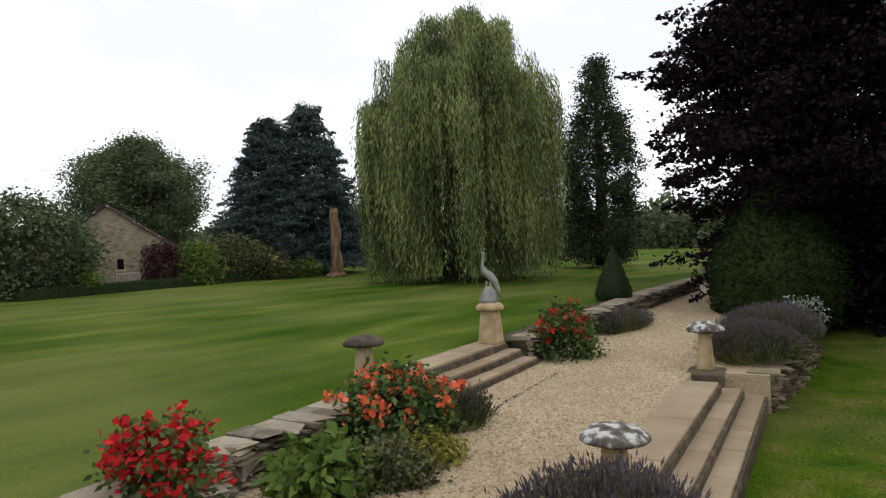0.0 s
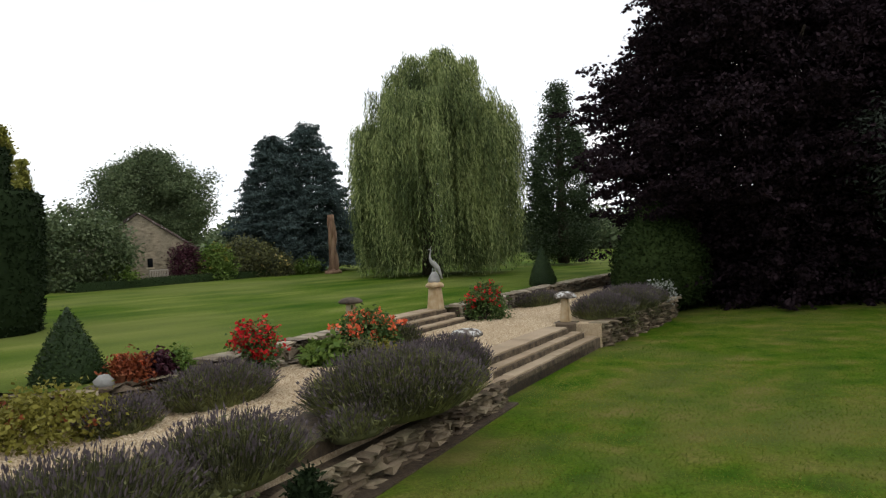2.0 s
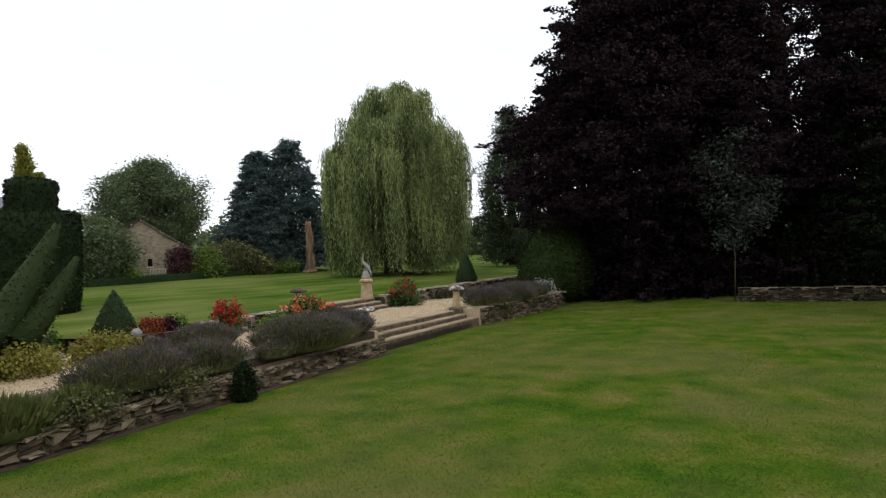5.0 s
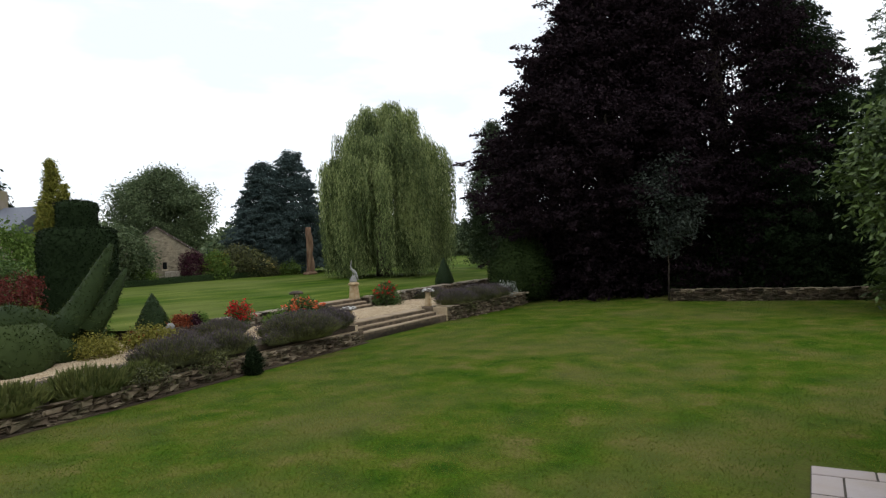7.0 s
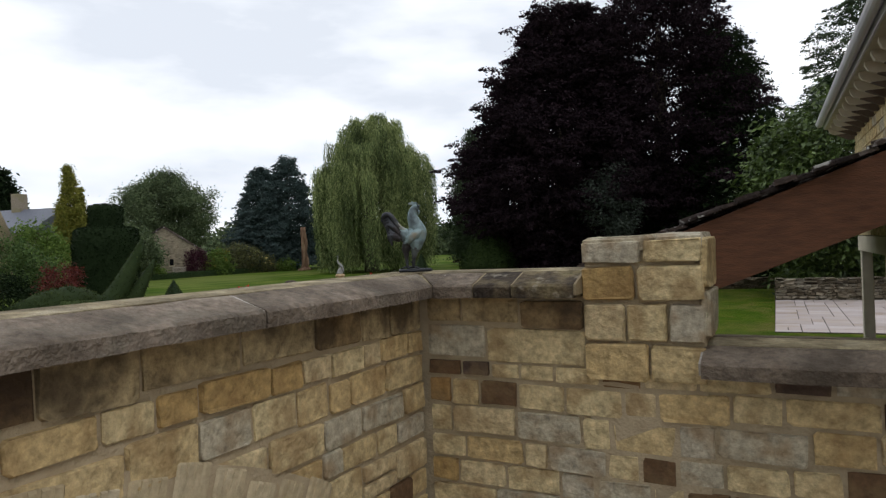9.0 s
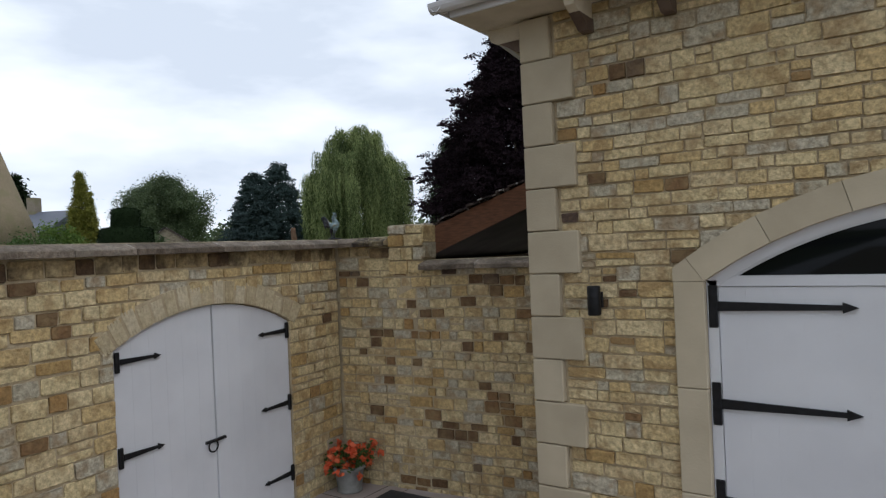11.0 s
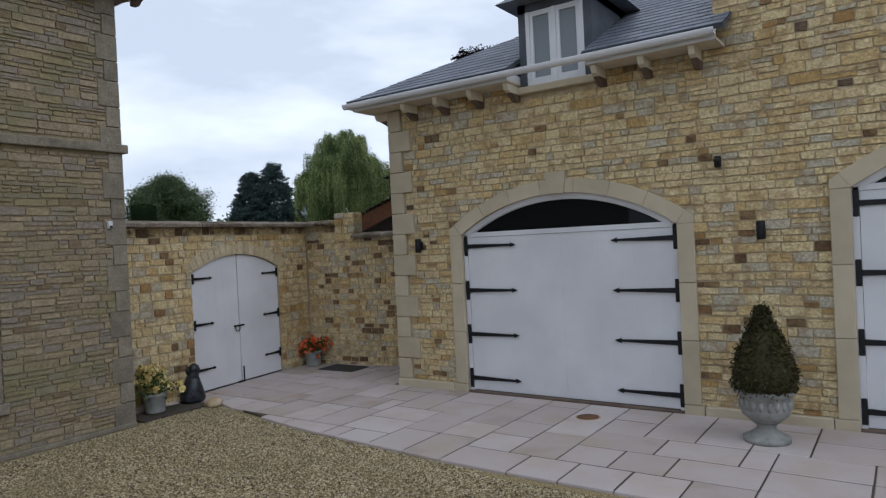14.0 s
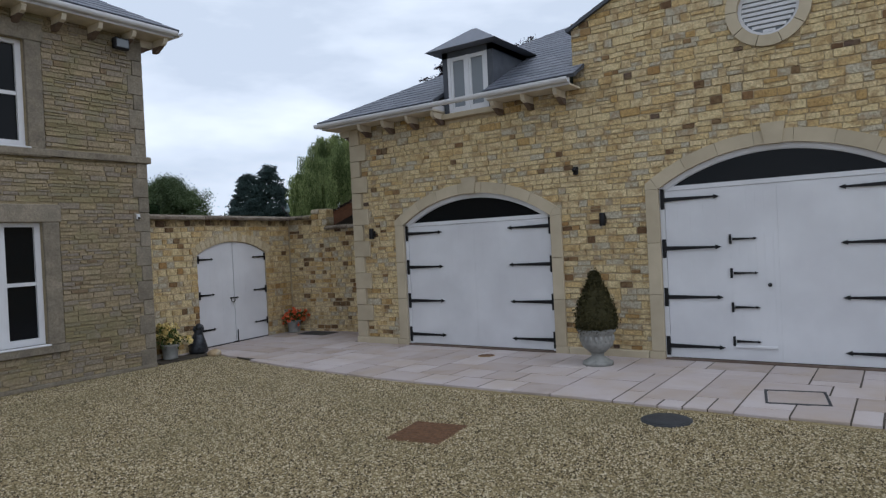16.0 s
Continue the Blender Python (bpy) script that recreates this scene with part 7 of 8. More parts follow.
def rooster(at, turn):
    """Breast out and head thrown back, crowing; x runs from tail to breast."""
    bm = lathe([(0.162, 0), (0.168, 0.012), (0.16, 0.028), (0.02, 0.032)], 30, wobble=0.05, seed=2)
    for v in bm.verts:
        v.co.y *= 0.6
    # head, neck, breast and the belly between the thighs
    sweep(bm, [(0.036, 0, 0.66), (0.022, 0, 0.642), (0.0, 0, 0.6), (-0.008, 0, 0.55), (0.004, 0, 0.495), (0.026, 0, 0.44), (0.042, 0, 0.392), (0.034, 0, 0.335), (0.008, 0, 0.285), (-0.012, 0, 0.255)],
          [0.012, 0.03, 0.04, 0.05, 0.062, 0.076, 0.084, 0.082, 0.062, 0.03], 18)
    # back and saddle, rising into the tail
    sweep(bm, [(0.05, 0, 0.4), (0.0, 0, 0.362), (-0.055, 0, 0.35), (-0.105, 0, 0.372), (-0.15, 0, 0.415), (-0.19, 0, 0.465)], [0.06, 0.09, 0.083, 0.07, 0.052, 0.03], 16)
    for y in (-1, 1):
        sweep(bm, [(0.06, 0.05 * y, 0.41), (0.02, 0.078 * y, 0.375), (-0.045, 0.075 * y, 0.325), (-0.1, 0.05 * y, 0.275)], [0.02, 0.045, 0.04, 0.01], 12)
        for k in range(5):
            sweep(bm, [(0.0 - 0.018 * k, 0.093 * y, 0.352 - 0.012 * k), (-0.05 - 0.012 * k, 0.087 * y, 0.312 - 0.008 * k), (-0.098 - 0.006 * k, 0.058 * y, 0.272 - 0.006 * k)], [0.009, 0.013, 0.003], 6, 3)
    # feathered thighs, bare shanks, toes and spurs
    for y, pts, rad in ((0.034, [(-0.06, 0, 0.285), (-0.085, 0, 0.225), (-0.083, 0, 0.16), (-0.078, 0, 0.095), (-0.074, 0, 0.036)], [0.055, 0.044, 0.023, 0.014, 0.013]),
                        (-0.034, [(0.03, 0, 0.31), (0.014, 0, 0.25), (-0.002, 0, 0.19), (-0.014, 0, 0.115), (-0.018, 0, 0.036)], [0.07, 0.06, 0.034, 0.017, 0.014])):
        sweep(bm, [(px, y, pz) for px, _, pz in pts], rad, 12)
        px = pts[-1][0]
        tube([(px, y, 0.09), (px - 0.03, y, 0.1)], [0.008, 0.003], 5, bm)
        for turned in (-0.55, 0.0, 0.55, 3.1):
            tube([(px, y, 0.05), (px + 0.035 * math.cos(turned), y + 0.035 * math.sin(turned), 0.042), (px + 0.065 * math.cos(turned), y + 0.065 * math.sin(turned), 0.034)], [0.012, 0.009, 0.004], 6, bm)
    # open beak, wattles and a rounded comb
    tube([(0.045, 0, 0.648), (0.078, 0, 0.648)], [0.014, 0.002], 6, bm)
    tube([(0.045, 0, 0.632), (0.07, 0, 0.622)], [0.01, 0.002], 6, bm)
    for y in (-0.011, 0.011):
        sweep(bm, [(0.044, y, 0.62), (0.056, y, 0.59), (0.05, y, 0.558)], [0.008, 0.014, 0.005], 7, 3)
    prism([(0.0, 0.655), (0.05, 0.658), (0.056, 0.668), (0.044, 0.674), (0.03, 0.69), (0.012, 0.684), (-0.006, 0.694), (-0.02, 0.682), (-0.036, 0.684), (-0.048, 0.668), (-0.03, 0.66)], -0.01, 0.01, bm=bm)
    # the tail: a dense fan of sickle feathers curling over, the lowest hanging
    for k in range(26):
        o, y = k / 25, ((k * 7) % 11 - 5) * 0.0085
        root = (-0.11 - 0.03 * o, y * 0.6, 0.39 - 0.07 * o)
        rise = (-0.185 - 0.02 * o, y, 0.5 - 0.16 * o)
        crest = (-0.235 - 0.005 * o, y * 1.2, 0.565 - 0.23 * o)
        tip = (-0.318 + 0.1 * o ** 0.7, y * 1.1, 0.5 - 0.235 * o)
        bend = (-0.29 + 0.06 * o, y * 1.2, 0.562 - 0.25 * o)
        sweep(bm, [root, rise, crest, bend, tip], [0.026, 0.03, 0.025, 0.02, 0.004], 8)
    for f in bm.faces:
        c = f.calc_center_median()
        d = 0.03 * noise.noise(c * 34)
        f.material_index = 2 if c.z + d < 0.12 or c.x + d < -0.18 and c.z > 0.2 else 1 if 0.035 < c.z and (c.z + 0.55 * max(c.x, -0.1) + d < 0.235 or c.x + d < -0.13) else 0
    bm.transform(at @ Matrix.Rotation(turn, 4, "Z") @ Matrix.Diagonal((0.48, 0.48, 0.48, 1)))
    ob = mesh_ob("rooster_statue", bm, "verdigris")
    ob.data.materials.append(M["brown_bronze"])
    ob.data.materials.append(M["dark_bronze"])
    return tagged(ob, "bronze rooster statue with blue-green verdigris on the wall coping", "statue")


rooster(Matrix.Translation((6.345, -1.82, TOP + 0.106)), radians(40))


def dog_statue(at, turn):
    bm = tube([(-0.12, 0, 0.08), (-0.08, 0, 0.2), (0.0, 0, 0.34), (0.06, 0, 0.44), (0.08, 0, 0.52)], [0.13, 0.14, 0.11, 0.08, 0.065], 14)
    tube([(0.06, 0, 0.52), (0.1, 0, 0.55), (0.2, 0, 0.52)], [0.075, 0.075, 0.035], 12, bm)
    for y in (-0.05, 0.05):
        tube([(0.06, y, 0.32), (0.1, y, 0.15), (0.1, y, 0.0)], [0.05, 0.038, 0.045], 10, bm)
        tube([(-0.08, y * 2.2, 0.16), (0.0, y * 2.4, 0.08), (0.05, y * 2.2, 0.03)], [0.08, 0.06, 0.04], 10, bm)
        tube([(0.07, y * 1.2, 0.57), (0.05, y * 1.7, 0.5), (0.06, y * 1.6, 0.44)], [0.03, 0.035, 0.012], 8, bm)
    tube([(-0.18, 0, 0.05), (-0.26, 0.05, 0.03), (-0.26, 0.14, 0.03)], [0.04, 0.03, 0.012], 8, bm)
    tube([(-0.02, 0, 0.0), (-0.02, 0, 0.06), (0.0, 0, 0.25), (0.04, 0, 0.44)], [0.17, 0.2, 0.15, 0.08], 14, bm)
    bm.transform(at @ Matrix.Rotation(turn, 4, "Z"))
    return tagged(mesh_ob("dog_statue", bm, "dark_bronze"), "black statue of a seated dog beside the gate", "statue")


dog_statue(Matrix.Translation((7.2, -5.25, 0.036)), radians(-20))


def planter(at, leafm, flower, label, n=70, group="flower pots", tall=0.0):
    t = thing("flower_pot", label, "flower pot", group, at=Matrix.Translation(at))
    part("pot", lathe([(0.13, 0), (0.15, 0.01), (0.14, 0.04), (0.165, 0.24), (0.19, 0.26), (0.19, 0.3), (0.165, 0.3), (0.155, 0.26)], 22), "grey_lead_stone", t, "round weathered lead-grey pot")
    p, out = crown_points([(0.24, 0.16), (0.36, 0.26), (0.5 + tall, 0.14)], 34, 17, 0.05, int(at[0] * 10), 0.3, 0.3, 0.9)
    leaves("foliage", p, 0.055, leafm, t, 0.6, 0.1, out)
    heads = p[rng.choice(len(p), n)] * (1.2, 1.2, 1.04)
    tagged(leaves("blossom", np.repeat(heads, 9, 0) + rng.normal(size=(n * 9, 3)) * 0.022, 0.065, flower, t, 0.85), kind="stuff")
    return t


planter((7.27, -5.95, 0.036), "broad", "yellow", "weathered pot of cream-yellow roses on the paving", 60, tall=0.15)
planter((6.74, -2.16, 0.035), "broad", "orange", "weathered pot of coral begonias in the wall corner", 60)


def urn(at):
    t = thing("stone_urn", "carved grey stone urn with a clipped box cone", "urn", at=Matrix.Translation(at))
    part("bowl", lathe([(0.12, 0.2), (0.15, 0.22), (0.24, 0.3), (0.255, 0.36), (0.26, 0.5), (0.3, 0.53), (0.3, 0.57), (0.26, 0.58), (0.24, 0.54)], 28), "grey_lead_stone", t, "carved grey stone bowl")
    part("foot", lathe([(0.24, 0), (0.24, 0.05), (0.2, 0.07), (0.1, 0.13), (0.1, 0.18), (0.13, 0.2)], 28), "grey_lead_stone", t)
    for i in range(20):
        a = 2 * math.pi * i / 20
        bm = lathe([(0.02, -0.05), (0.028, 0), (0.02, 0.05)], 6, at=(0.25 * math.cos(a), 0.25 * math.sin(a), 0.42))
        part("carved_lobe", bm, "grey_lead_stone", t)
    bm = blob_bm([(0.55, 0.24), (0.62, 0.3), (0.78, 0.3), (1.0, 0.24), (1.22, 0.13), (1.36, 0.05), (1.43, 0.01)], 24, (1, 1), 0.08)
    bmesh.ops.triangulate(bm, faces=bm.faces[:])
    tri = np.array([[v.co[:] for v in f.verts] for f in bm.faces])
    k = rng.integers(0, len(tri), 11000)
    w = rng.dirichlet((1, 1, 1), 11000)
    p = (tri[k] * w[:, :, None]).sum(1)
    shrubp = part("box_shrub", bm, "browned_box", t, "clipped dark-green box cone")
    leaves("leaves", p + rng.normal(size=p.shape) * 0.026, 0.038, "browned_box", shrubp, 0.55, 0, p - (0, 0, 0.9))
    return t


urn((15.32, -3.72, 0.035))


def pots_on_patio():
    for x, y, m, f, lab in ((4.85, 5.85, "broad", "red", "terracotta pot of red flowers on the patio"), (5.05, 5.7, "broad", "lav_flower", "terracotta pot of purple flowers on the patio")):
        t = thing("flower_pot", lab, "flower pot", "patio pots", at=Matrix.Translation((x, y, LAWN + 0.03)) @ Matrix.Scale(0.6, 4))
        part("pot", lathe([(0.1, 0), (0.15, 0.24), (0.17, 0.24), (0.17, 0.29), (0.14, 0.29)], 18), "terracotta", t)
        p, out = crown_points([(0.26, 0.1), (0.38, 0.2), (0.48, 0.08)], 26, 16, 0.05, 3, 0.3, 0.3)
        leaves("foliage", p, 0.06, m, t, 0.6)
        tagged(leaves("blossom", p[::6], 0.05, f, t, 0.8), kind="stuff")
    t = thing("standard_shrub", "small potted tree with yellow-green leaves in a pale tub", "potted tree", at=Matrix.Translation((4.95, 6.2, LAWN + 0.03)) @ Matrix.Scale(0.72, 4))
    part("tub", lathe([(0.17, 0), (0.22, 0.3), (0.24, 0.3), (0.24, 0.36), (0.2, 0.36)], 20), "pale_wood", t)
    part("trunk", trunk_bm(0.95, 0.025, 6, 0.3, start=0.6), "bark", t)
    p, out = crown_points([(0.62, 0.25), (0.85, 0.42), (1.15, 0.15)], 90, 18, 0.07, 9, 0.3, 0.2)
    leaves("crown", p, 0.1, "bright", t, 0.5)


pots_on_patio()
tagged(mesh_ob("door_mat", boxbm(-0.42, 0.42, -0.27, 0.27, 0, 0.015, bevel=0.005, m=Matrix.Translation((7.6, -2.2, 0.036)) @ Matrix.Rotation(radians(2), 4, "Z")), "dark_plastic"), "dark brown mat on the flagstones", "mat")
tagged(mesh_ob("boulder", lathe([(0.1, 0), (0.13, 0.04), (0.11, 0.1), (0.04, 0.14)], 12, at=(7.72, -5.24, 0.0), wobble=0.4), "tan_stone"), "small rounded yellow stone at the edge of the gravel", "stone")


def cover(name, label, cx, cy, w, d, turn, material, ribs):
    t = thing(name, label, "drain cover", at=Matrix.Translation((cx, cy, 0.0)) @ Matrix.Rotation(radians(turn), 4, "Z"))
    part("plate", boxbm(-w / 2, w / 2, -d / 2, d / 2, -0.02, 0.016, bevel=0.004), material, t)
    for i in range(ribs):
        y = -d / 2 + d * (i + 0.5) / ribs
        part("rib", boxbm(-w / 2 + 0.03, w / 2 - 0.03, y - 0.012, y + 0.012, 0.015, 0.021), material, t)
    part("frame", boxbm(-w / 2 - 0.025, w / 2 + 0.025, -d / 2 - 0.025, d / 2 + 0.025, -0.03, 0.008), material, t)


cover("drain_cover", "square rusty cast-iron drain cover set in gravel", 15.0, -7.91, 0.6, 0.68, 8, "rust", 9)
t = thing("manhole_cover", "round dark manhole cover in the gravel", "manhole cover", at=Matrix.Translation((17.17, -6.42, 0.0)))
part("plate", lathe([(0.25, -0.02), (0.25, 0.022), (0.235, 0.03), (0.02, 0.03)], 32), "dark_plastic", t)
part("rim", lathe([(0.275, -0.02), (0.275, 0.015), (0.252, 0.018)], 32), "dark_plastic", t)
t = thing("inspection_hatch", "square paved inspection hatch with a dark iron rim", "hatch", at=Matrix.Translation((18.27, -4.95, 0.04)) @ Matrix.Rotation(radians(10), 4, "Z"))
for a, b, c, d in ((-0.34, 0.34, -0.36, -0.32), (-0.34, 0.34, 0.32, 0.36), (-0.34, -0.31, -0.32, 0.32), (0.31, 0.34, -0.32, 0.32)):
    part("rim", boxbm(a, b, c, d, -0.03, 0.004), "dark_plastic", t)
part("infill_slab", boxbm(-0.3, 0.3, -0.31, 0.31, -0.03, 0.002, bevel=0.004), "flag", t)
t = thing("gully_cover", "small rusty gully cover in the paving", "drain cover", at=Matrix.Translation((13.2, -3.62, 0.037)))
part("plate", lathe([(0.14, -0.02), (0.14, 0.008), (0.02, 0.01)], 20), "rust", t)
part("rim", lathe([(0.16, -0.02), (0.16, 0.004), (0.142, 0.005)], 20), "tan_stone", t)


# ---- paving ----
def flags(name, label, x0, x1, y0, y1, z, m, seed, edge=None, bed=None):
    """Random rectangular flagstones on a half-metre grid."""
    base = tagged(mesh_ob(name, prism(bed, z - 0.2, z - 0.006, "z") if bed else boxbm(x0, x1, y0, y1, z - 0.2, z - 0.006, m=m), "joint"), label, "paving", kind="structure")
    r, u = random.Random(seed), 0.28
    nx, ny = round((x1 - x0) / u), round((y1 - y0) / u)
    ux, uy = (x1 - x0) / nx, (y1 - y0) / ny
    used = set()
    meshes = {}
    for j in range(ny):
        for i in range(nx):
            if (i, j) in used:
                continue
            for w, h in r.sample([(2, 2), (3, 2), (2, 3), (2, 1), (3, 2), (2, 2), (1, 2), (3, 2), (2, 2)], 9) + [(1, 1)]:
                cells = {(i + a, j + b) for a in range(w) for b in range(h)}
                if not cells & used and i + w <= nx and j + h <= ny and not (edge and i < 4 < i + w):
                    break
            used |= cells
            cx, cy = x0 + (i + w / 2) * ux, y0 + (j + h / 2) * uy
            if edge:
                ends = [edge(x0 + (i + 0.03) * ux), edge(x0 + (i + w - 0.03) * ux)]
                lo, hi = y0 + (j + 0.03) * uy, y0 + (j + h - 0.03) * uy
                if hi < max(ends) + 0.035:
                    continue
                if lo < max(ends):
                    a, b = x0 + (i + 0.03) * ux, x0 + (i + w - 0.03) * ux
                    bm = prism([(a, max(lo, ends[0])), (b, max(lo, ends[1])), (b, hi), (a, hi)], z - 0.05, z, "z")
                    bmesh.ops.bevel(bm, geom=bm.edges[:], offset=0.009, segments=1, affect="EDGES")
                    part("flagstone", bm, "flag", base)
                    continue
            if (w, h) not in meshes:
                bm = boxbm(-w * ux / 2 + 0.008, w * ux / 2 - 0.008, -h * uy / 2 + 0.009, h * uy / 2 - 0.009, -0.04, 0.0, bevel=0.007)
                me = bpy.data.meshes.new("flagstone")
                bm.to_mesh(me)
                bm.free()
                me.materials.append(M["flag"])
                meshes[(w, h)] = me
            ob = new("flagstone", meshes[(w, h)])
            ob.parent = base
            ob.matrix_world = m @ Matrix.Translation((cx, cy, z + r.uniform(-0.003, 0.003))) @ pose(0, 0, 0, r.uniform(-0.2, 0.2), r.uniform(-0.2, 0.2), 0)
    return base


EDGE = [(6.5, -6.42), (7.6, -6.4), (7.612, -5.1), (8.5, -5.35), (10.0, -5.62), (12.8, -5.88), (24.5, -5.95)]
edge_y = lambda x: float(np.interp(x, *zip(*EDGE)))
bed = [(x, y + 0.06) for x, y in EDGE] + [(24.5, YG - 0.02), (9.6, YG - 0.02), (9.6, -1.5), (6.5, -1.5)]
flags("paving_courtyard", "pale sandstone paving along the garage and gate", 6.5, 24.5, -6.46, YG - 0.03, 0.036, I4, 4, edge_y, bed)
flags("paving_corner", "pale sandstone paving in the corner by the gate", 6.5, 9.47, YG - 0.03, -1.5, 0.036, I4, 5)
flags("paving_patio", "pale sandstone patio at the edge of the lawn", 0.0, 6.0, -7.6, 0.0, LAWN + 0.03, Matrix.Translation((3.95, 6.28, 0)) @ Matrix.Rotation(radians(7.1), 4, "Z"), 6)
flags("paving_loggia", "pale sandstone paving beside the loggia", 0.0, 4.4, -7.9, 0.0, LAWN + 0.03, Matrix.Translation((4.15, 20.2, 0)) @ Matrix.Rotation(radians(9.4), 4, "Z"), 8)
flags("paving_house_walk", "pale sandstone walk below the house", -9.0, 7.0, -1.8, 0.0, LAWN + 0.02, Matrix.Translation((-1.28, 0.18, 0)) @ Matrix.Rotation(radians(-12), 4, "Z"), 7)


# ---- walling stones ----
def garage_stones():
    wall = bpy.data.objects["wall_garage"]
    def free(z, h):
        holes = [(9.0, 9.88)]
        for c, w, sp, rise in DOORS:
            k = arch_half(z + h * 0.25, w, sp, rise, 0.18, 0.2)
            if k:
                holes.append((c - k, c + k))
            if sp + rise < z < sp + rise + 0.3:
                holes.append((c - 0.15, c + 0.15))
        if z > 4.44:
            holes.append((12.06, 13.26))
        return minus((9.62, 25.0), holes)
    wall_stones(wall, list(courses(9.62, 25, 0.155, 4.6, free, 0.07, 0.15, 0.09, 0.3, 31, 0.013)), on_front(YG, 0.017), 12.0, 3.4)
    cx, cz, r = OCULUS
    def free2(z, h):
        lim = min(3.08, (7.16 - z) / 0.48)
        hole = math.sqrt(max(0, (r + 0.15) ** 2 - max(0, abs(z - cz) - h * 0.3) ** 2))
        return minus((cx - lim, cx + lim), [(cx - hole, cx + hole)] if hole else [])
    wall_stones(bpy.data.objects["wall_gable_west"], list(courses(14, 21, 4.6, 7.0, free2, 0.07, 0.15, 0.09, 0.3, 37, 0.013)), on_front(YG, 0.017), 16.0, 5.0, 200)


garage_stones()


def askew(place):
    return lambda *a: CM @ place(*a)


def gate_stones():
    c, w, sp, rise = GATE
    def free(z, h):
        k = arch_half(z + h * 0.3, w, sp, rise, 0.17, 0.1 if z > sp - 0.02 else 0.0)
        return minus((YH - 0.1, YP), [(c - k, c + k)] if k else [])
    wall_stones(bpy.data.objects["wall_gate"], list(courses(YH, YP, 0.0, TOP - 0.15, free, 0.09, 0.16, 0.1, 0.27, 41, 0.016)), askew(on_east(XG, 0.016)), -3.4, 2.3, share=0.14)
    # the top course below the coping is of darker, blotched stones
    wall_stones(bpy.data.objects["wall_gate"], list(courses(YH, YP, TOP - 0.15, TOP, lambda z, h: [(YH, YP)], 0.15, 0.16, 0.12, 0.3, 47, 0.016)), askew(on_east(XG, 0.016)), -3.4, 2.7, 300, "blotched_stone")
    pier = bpy.data.objects["wall_pier"]
    st = list(courses(XG, 9.62, 0.0, TOP_LOW, lambda z, h: [(XG, 9.62)], 0.085, 0.15, 0.09, 0.25, 43, 0.016)) + list(courses(XG, PX0, TOP_LOW, TOP - 0.13, lambda z, h: [(XG, PX0)], 0.1, 0.16, 0.14, 0.3, 44, 0.016))
    wall_stones(pier, list(courses(XG, PX0, TOP - 0.13, TOP, lambda z, h: [(XG, PX0)], 0.13, 0.14, 0.12, 0.26, 48, 0.016)), askew(on_front(YP, 0.016)), 7.6, 2.7, 300, "blotched_stone")
    wall_stones(pier, st, askew(on_front(YP, 0.016)), 7.6, 2.4, share=0.26)
    spots = [(CM @ Matrix.Translation((a, YP + 0.015, z)) @ Matrix.Diagonal((l, 0.03, h, 1)), 0) for a, z, l, h in courses(PX0, PX1, 2.5, 3.055, lambda z, h: [(PX0, PX1)], 0.14, 0.19, 0.13, 0.3, 45, 0.014)]
    spots += [(CM @ Matrix.Translation((PX1 - 0.018, a, z)) @ Matrix.Rotation(radians(90), 4, "Z") @ Matrix.Diagonal((l, 0.025, h, 1)), 0) for a, z, l, h in courses(YP, YP + 0.3, 2.67, 3.055, lambda z, h: [(YP - 0.01, YP + 0.3)], 0.14, 0.19, 0.16, 0.32, 46, 0.014)]
    spots += [(CM @ Matrix.Translation((x, YP + 0.15, 3.01)) @ Matrix.Rotation(radians(-90), 4, "X") @ Matrix.Diagonal((l, 0.06, 0.32, 1)), 0) for x, l in ((PX0 + 0.14, 0.26), (PX0 + 0.37, 0.17))]
    lay("pier_stone", spots, "stone", pier, 60, 0.05, 0.05)


gate_stones()


def house_stones():
    def free(z, h):
        holes = []
        for a, b, z0, z1 in HOUSE_WINDOWS:
            if z0 - 0.17 < z < z1 + 0.3:
                holes.append((a - 0.27, b + 0.27))
        return [] if 3.83 < z < 3.97 else minus((-20, YH - 0.2), holes)
    wall_stones(bpy.data.objects["wall_house"], list(courses(-20, YH, 0.07, 6.2, free, 0.05, 0.12, 0.09, 0.34, 51, 0.013)), on_east(XH, 0.02), -7.5, 2.6, 300, "old_stone")
    spots = [(Matrix.Translation((XH - a, YH - 0.025, z)) @ Matrix.Rotation(radians(180), 4, "Z") @ Matrix.Diagonal((l, 0.045, h, 1)), a) for a, z, l, h in courses(0.2, 9, 0.2, 6.2, lambda z, h: [(0.2, 9.0)], 0.07, 0.13, 0.2, 0.5, 53)]
    lay("stone", spots, "old_stone", bpy.data.objects["wall_house"], 0, rest="north_stonework")


house_stones()


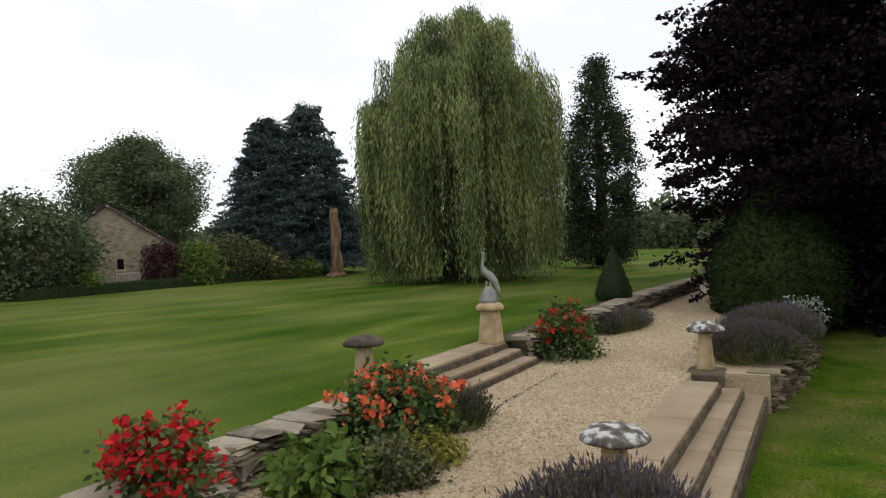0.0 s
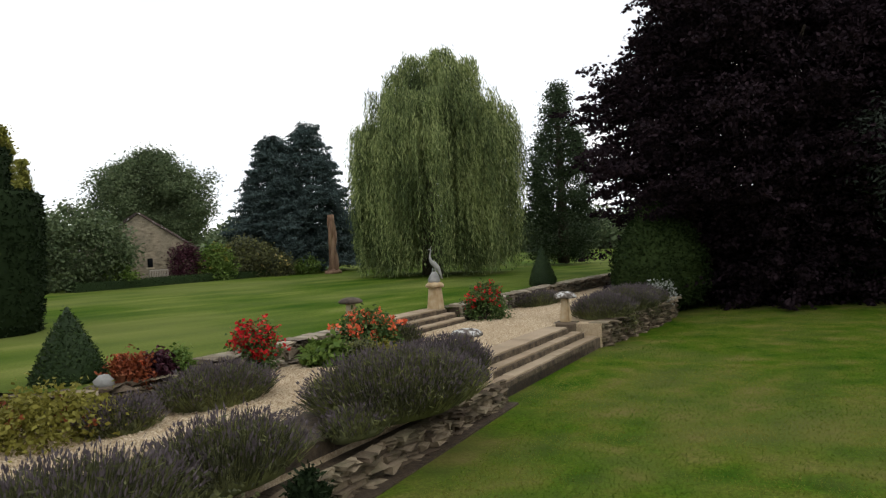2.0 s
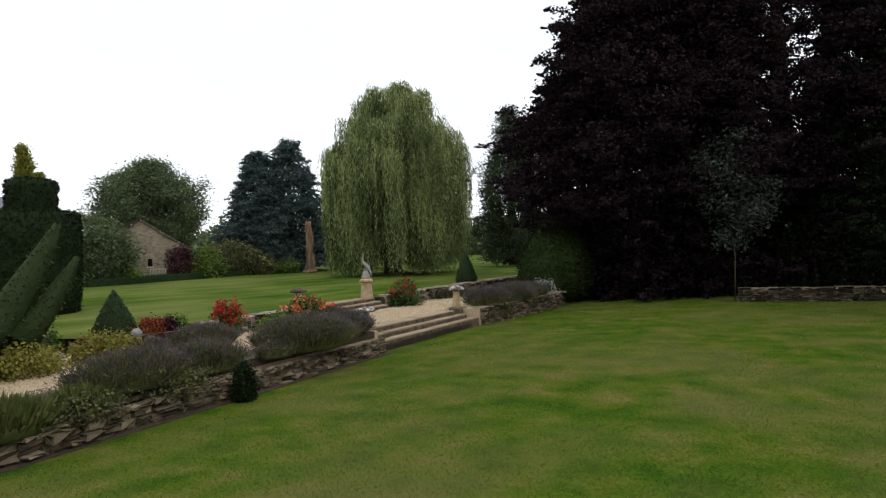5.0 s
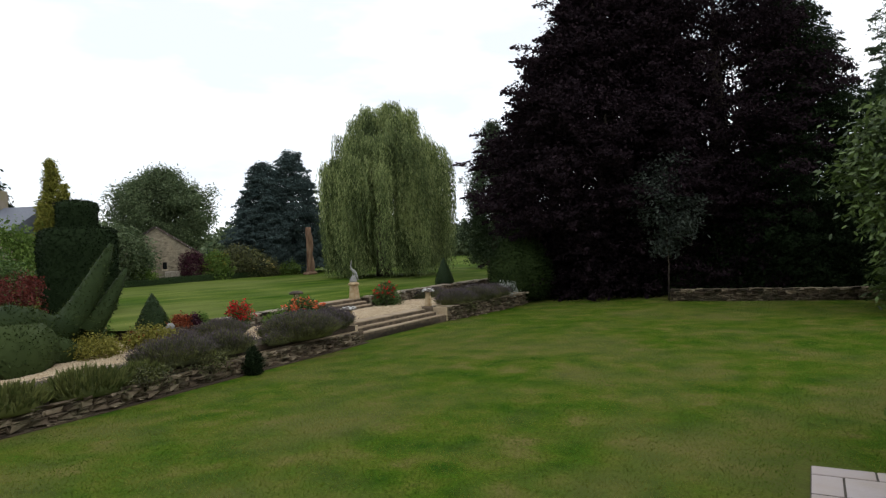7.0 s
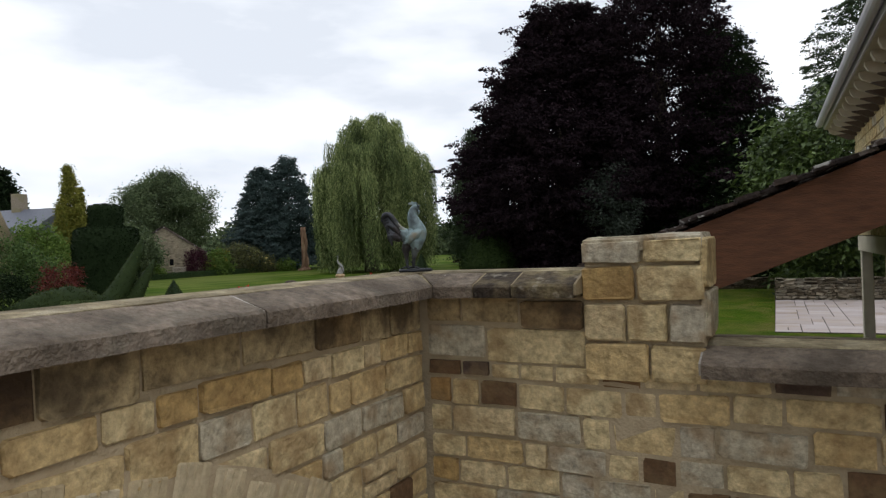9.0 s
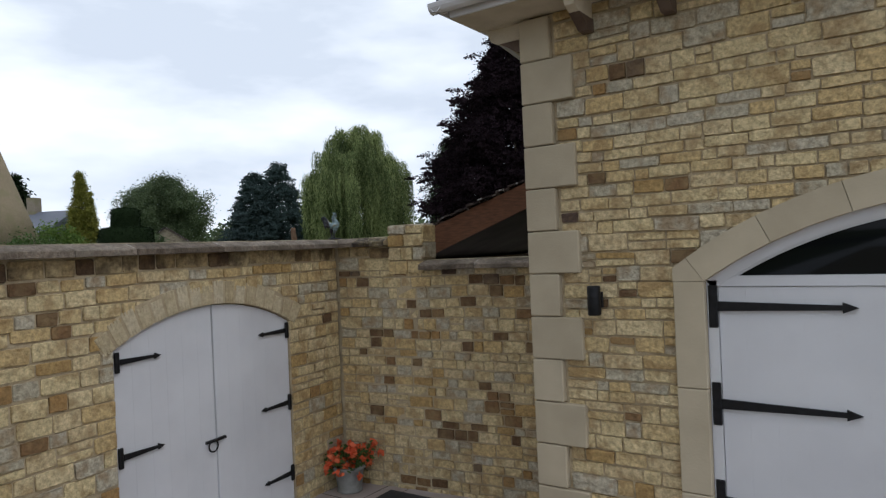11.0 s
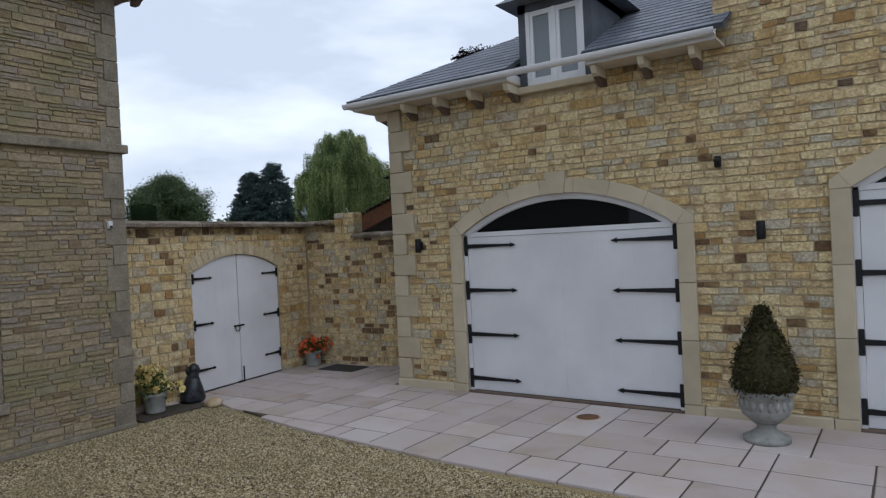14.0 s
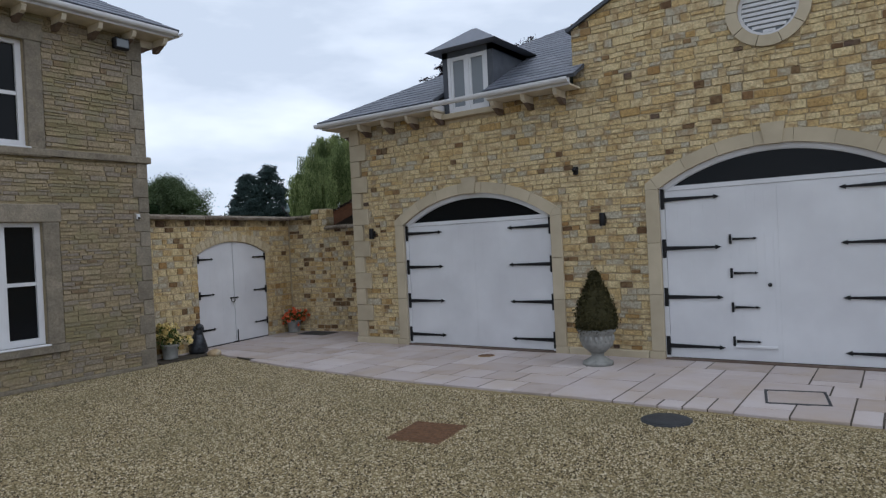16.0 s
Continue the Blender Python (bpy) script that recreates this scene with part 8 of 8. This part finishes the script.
# ---- loose gravel ----
def pebbles(name, label, n, spot, size, material):
    """Loose stones: squashed octahedra over the gravel."""
    x, y, z = spot(n)
    k = len(x)
    c = np.stack([x, y, z], 1)
    o = np.array([(1, 0, 0), (0, 1, 0), (-1, 0, 0), (0, -1, 0), (0, 0, 0.7), (0, 0, -0.5)], float)
    a = rng.uniform(0, 2 * np.pi, k)
    s = size * rng.uniform(0.6, 1.4, (k, 1, 1)) * (o[None] * rng.uniform(0.6, 1.1, (k, 1, 3)))
    rot = np.stack([np.cos(a)[:, None] * s[:, :, 0] - np.sin(a)[:, None] * s[:, :, 1], np.sin(a)[:, None] * s[:, :, 0] + np.cos(a)[:, None] * s[:, :, 1], s[:, :, 2]], 2)
    f = np.array([(0, 1, 4), (1, 2, 4), (2, 3, 4), (3, 0, 4)])
    faces = (np.arange(k)[:, None, None] * 6 + f[None]).reshape(-1, 3)
    return tagged(raw(name, (c[:, None] + rot).reshape(-1, 3), faces, material), label, "gravel", kind="stuff")


def yard(n):
    x, y = rng.uniform(XH + 0.05, 21, n), -6.0 - 7.5 * rng.uniform(0, 1, n) ** 1.2
    x2, y2 = rng.uniform(6.55, 13.0, n // 6), rng.uniform(-6.4, -4.7, n // 6)
    x, y = np.concatenate([x, x2]), np.concatenate([y, y2])
    ok = (y < np.interp(x, *zip(*EDGE)) - 0.01) & ((x > XH + 0.05) | (y > YH + 0.05))
    return x[ok], y[ok], 0 * x[ok] + 0.003


def walkway(n):
    lx, ly = rng.uniform(-3.1, -0.95, n), rng.uniform(-9, 15, n)
    p = np.array(GM)[:3, :3] @ np.stack([lx, ly, 0 * lx]) + np.array(GM)[:3, 3:]
    return p[0], p[1], 0 * lx + TERR + 0.003


pebbles("yard_gravel", "loose honey and grey pea gravel", 340000, yard, 0.0125, "gravel")
pebbles("walk_gravel", "loose pale gravel on the terrace walk", 60000, walkway, 0.016, "gravel_pale")


def turf(n):
    """Short blades over the lower lawn."""
    x, y = rng.uniform(-12, 7, n), -1.3 + 26 * rng.uniform(0, 1, n) ** 1.35
    inv = np.array(GM.inverted())
    lx, ly = inv[0, 0] * x + inv[0, 1] * y + inv[0, 3], inv[1, 0] * x + inv[1, 1] * y + inv[1, 3]
    patio = (x > 3.8 - 0.125 * (y - 6.4)) & (y < 6.5)
    ok = (lx > np.where((ly > -0.2) & (ly < 5.2), 0.05, 0.75)) & ~patio & (y > 0.19 - 0.2126 * (x + 1.28))
    x, y = x[ok], y[ok]
    k = len(x)
    a, h, w = rng.uniform(0, 2 * np.pi, k), rng.uniform(0.01, 0.028, k), rng.uniform(0.003, 0.007, k)
    lean = rng.normal(size=(k, 2)) * 0.018
    base = np.stack([x, y, LAWN - 0.122 + 0.12 * np.clip((lx[ok] - 0.3) / 5.0, 0, 1)], 1)
    side = np.stack([np.cos(a) * w, np.sin(a) * w, 0 * a], 1)
    v = np.stack([base - side, base + side, base + np.stack([lean[:, 0], lean[:, 1], h], 1)], 1).reshape(-1, 3)
    f = np.arange(3 * k).reshape(-1, 3)
    return tagged(raw("grass", v, f, "grass_blade"), "short mown green grass blades of the lawn", "grass", kind="stuff")


turf(480000)
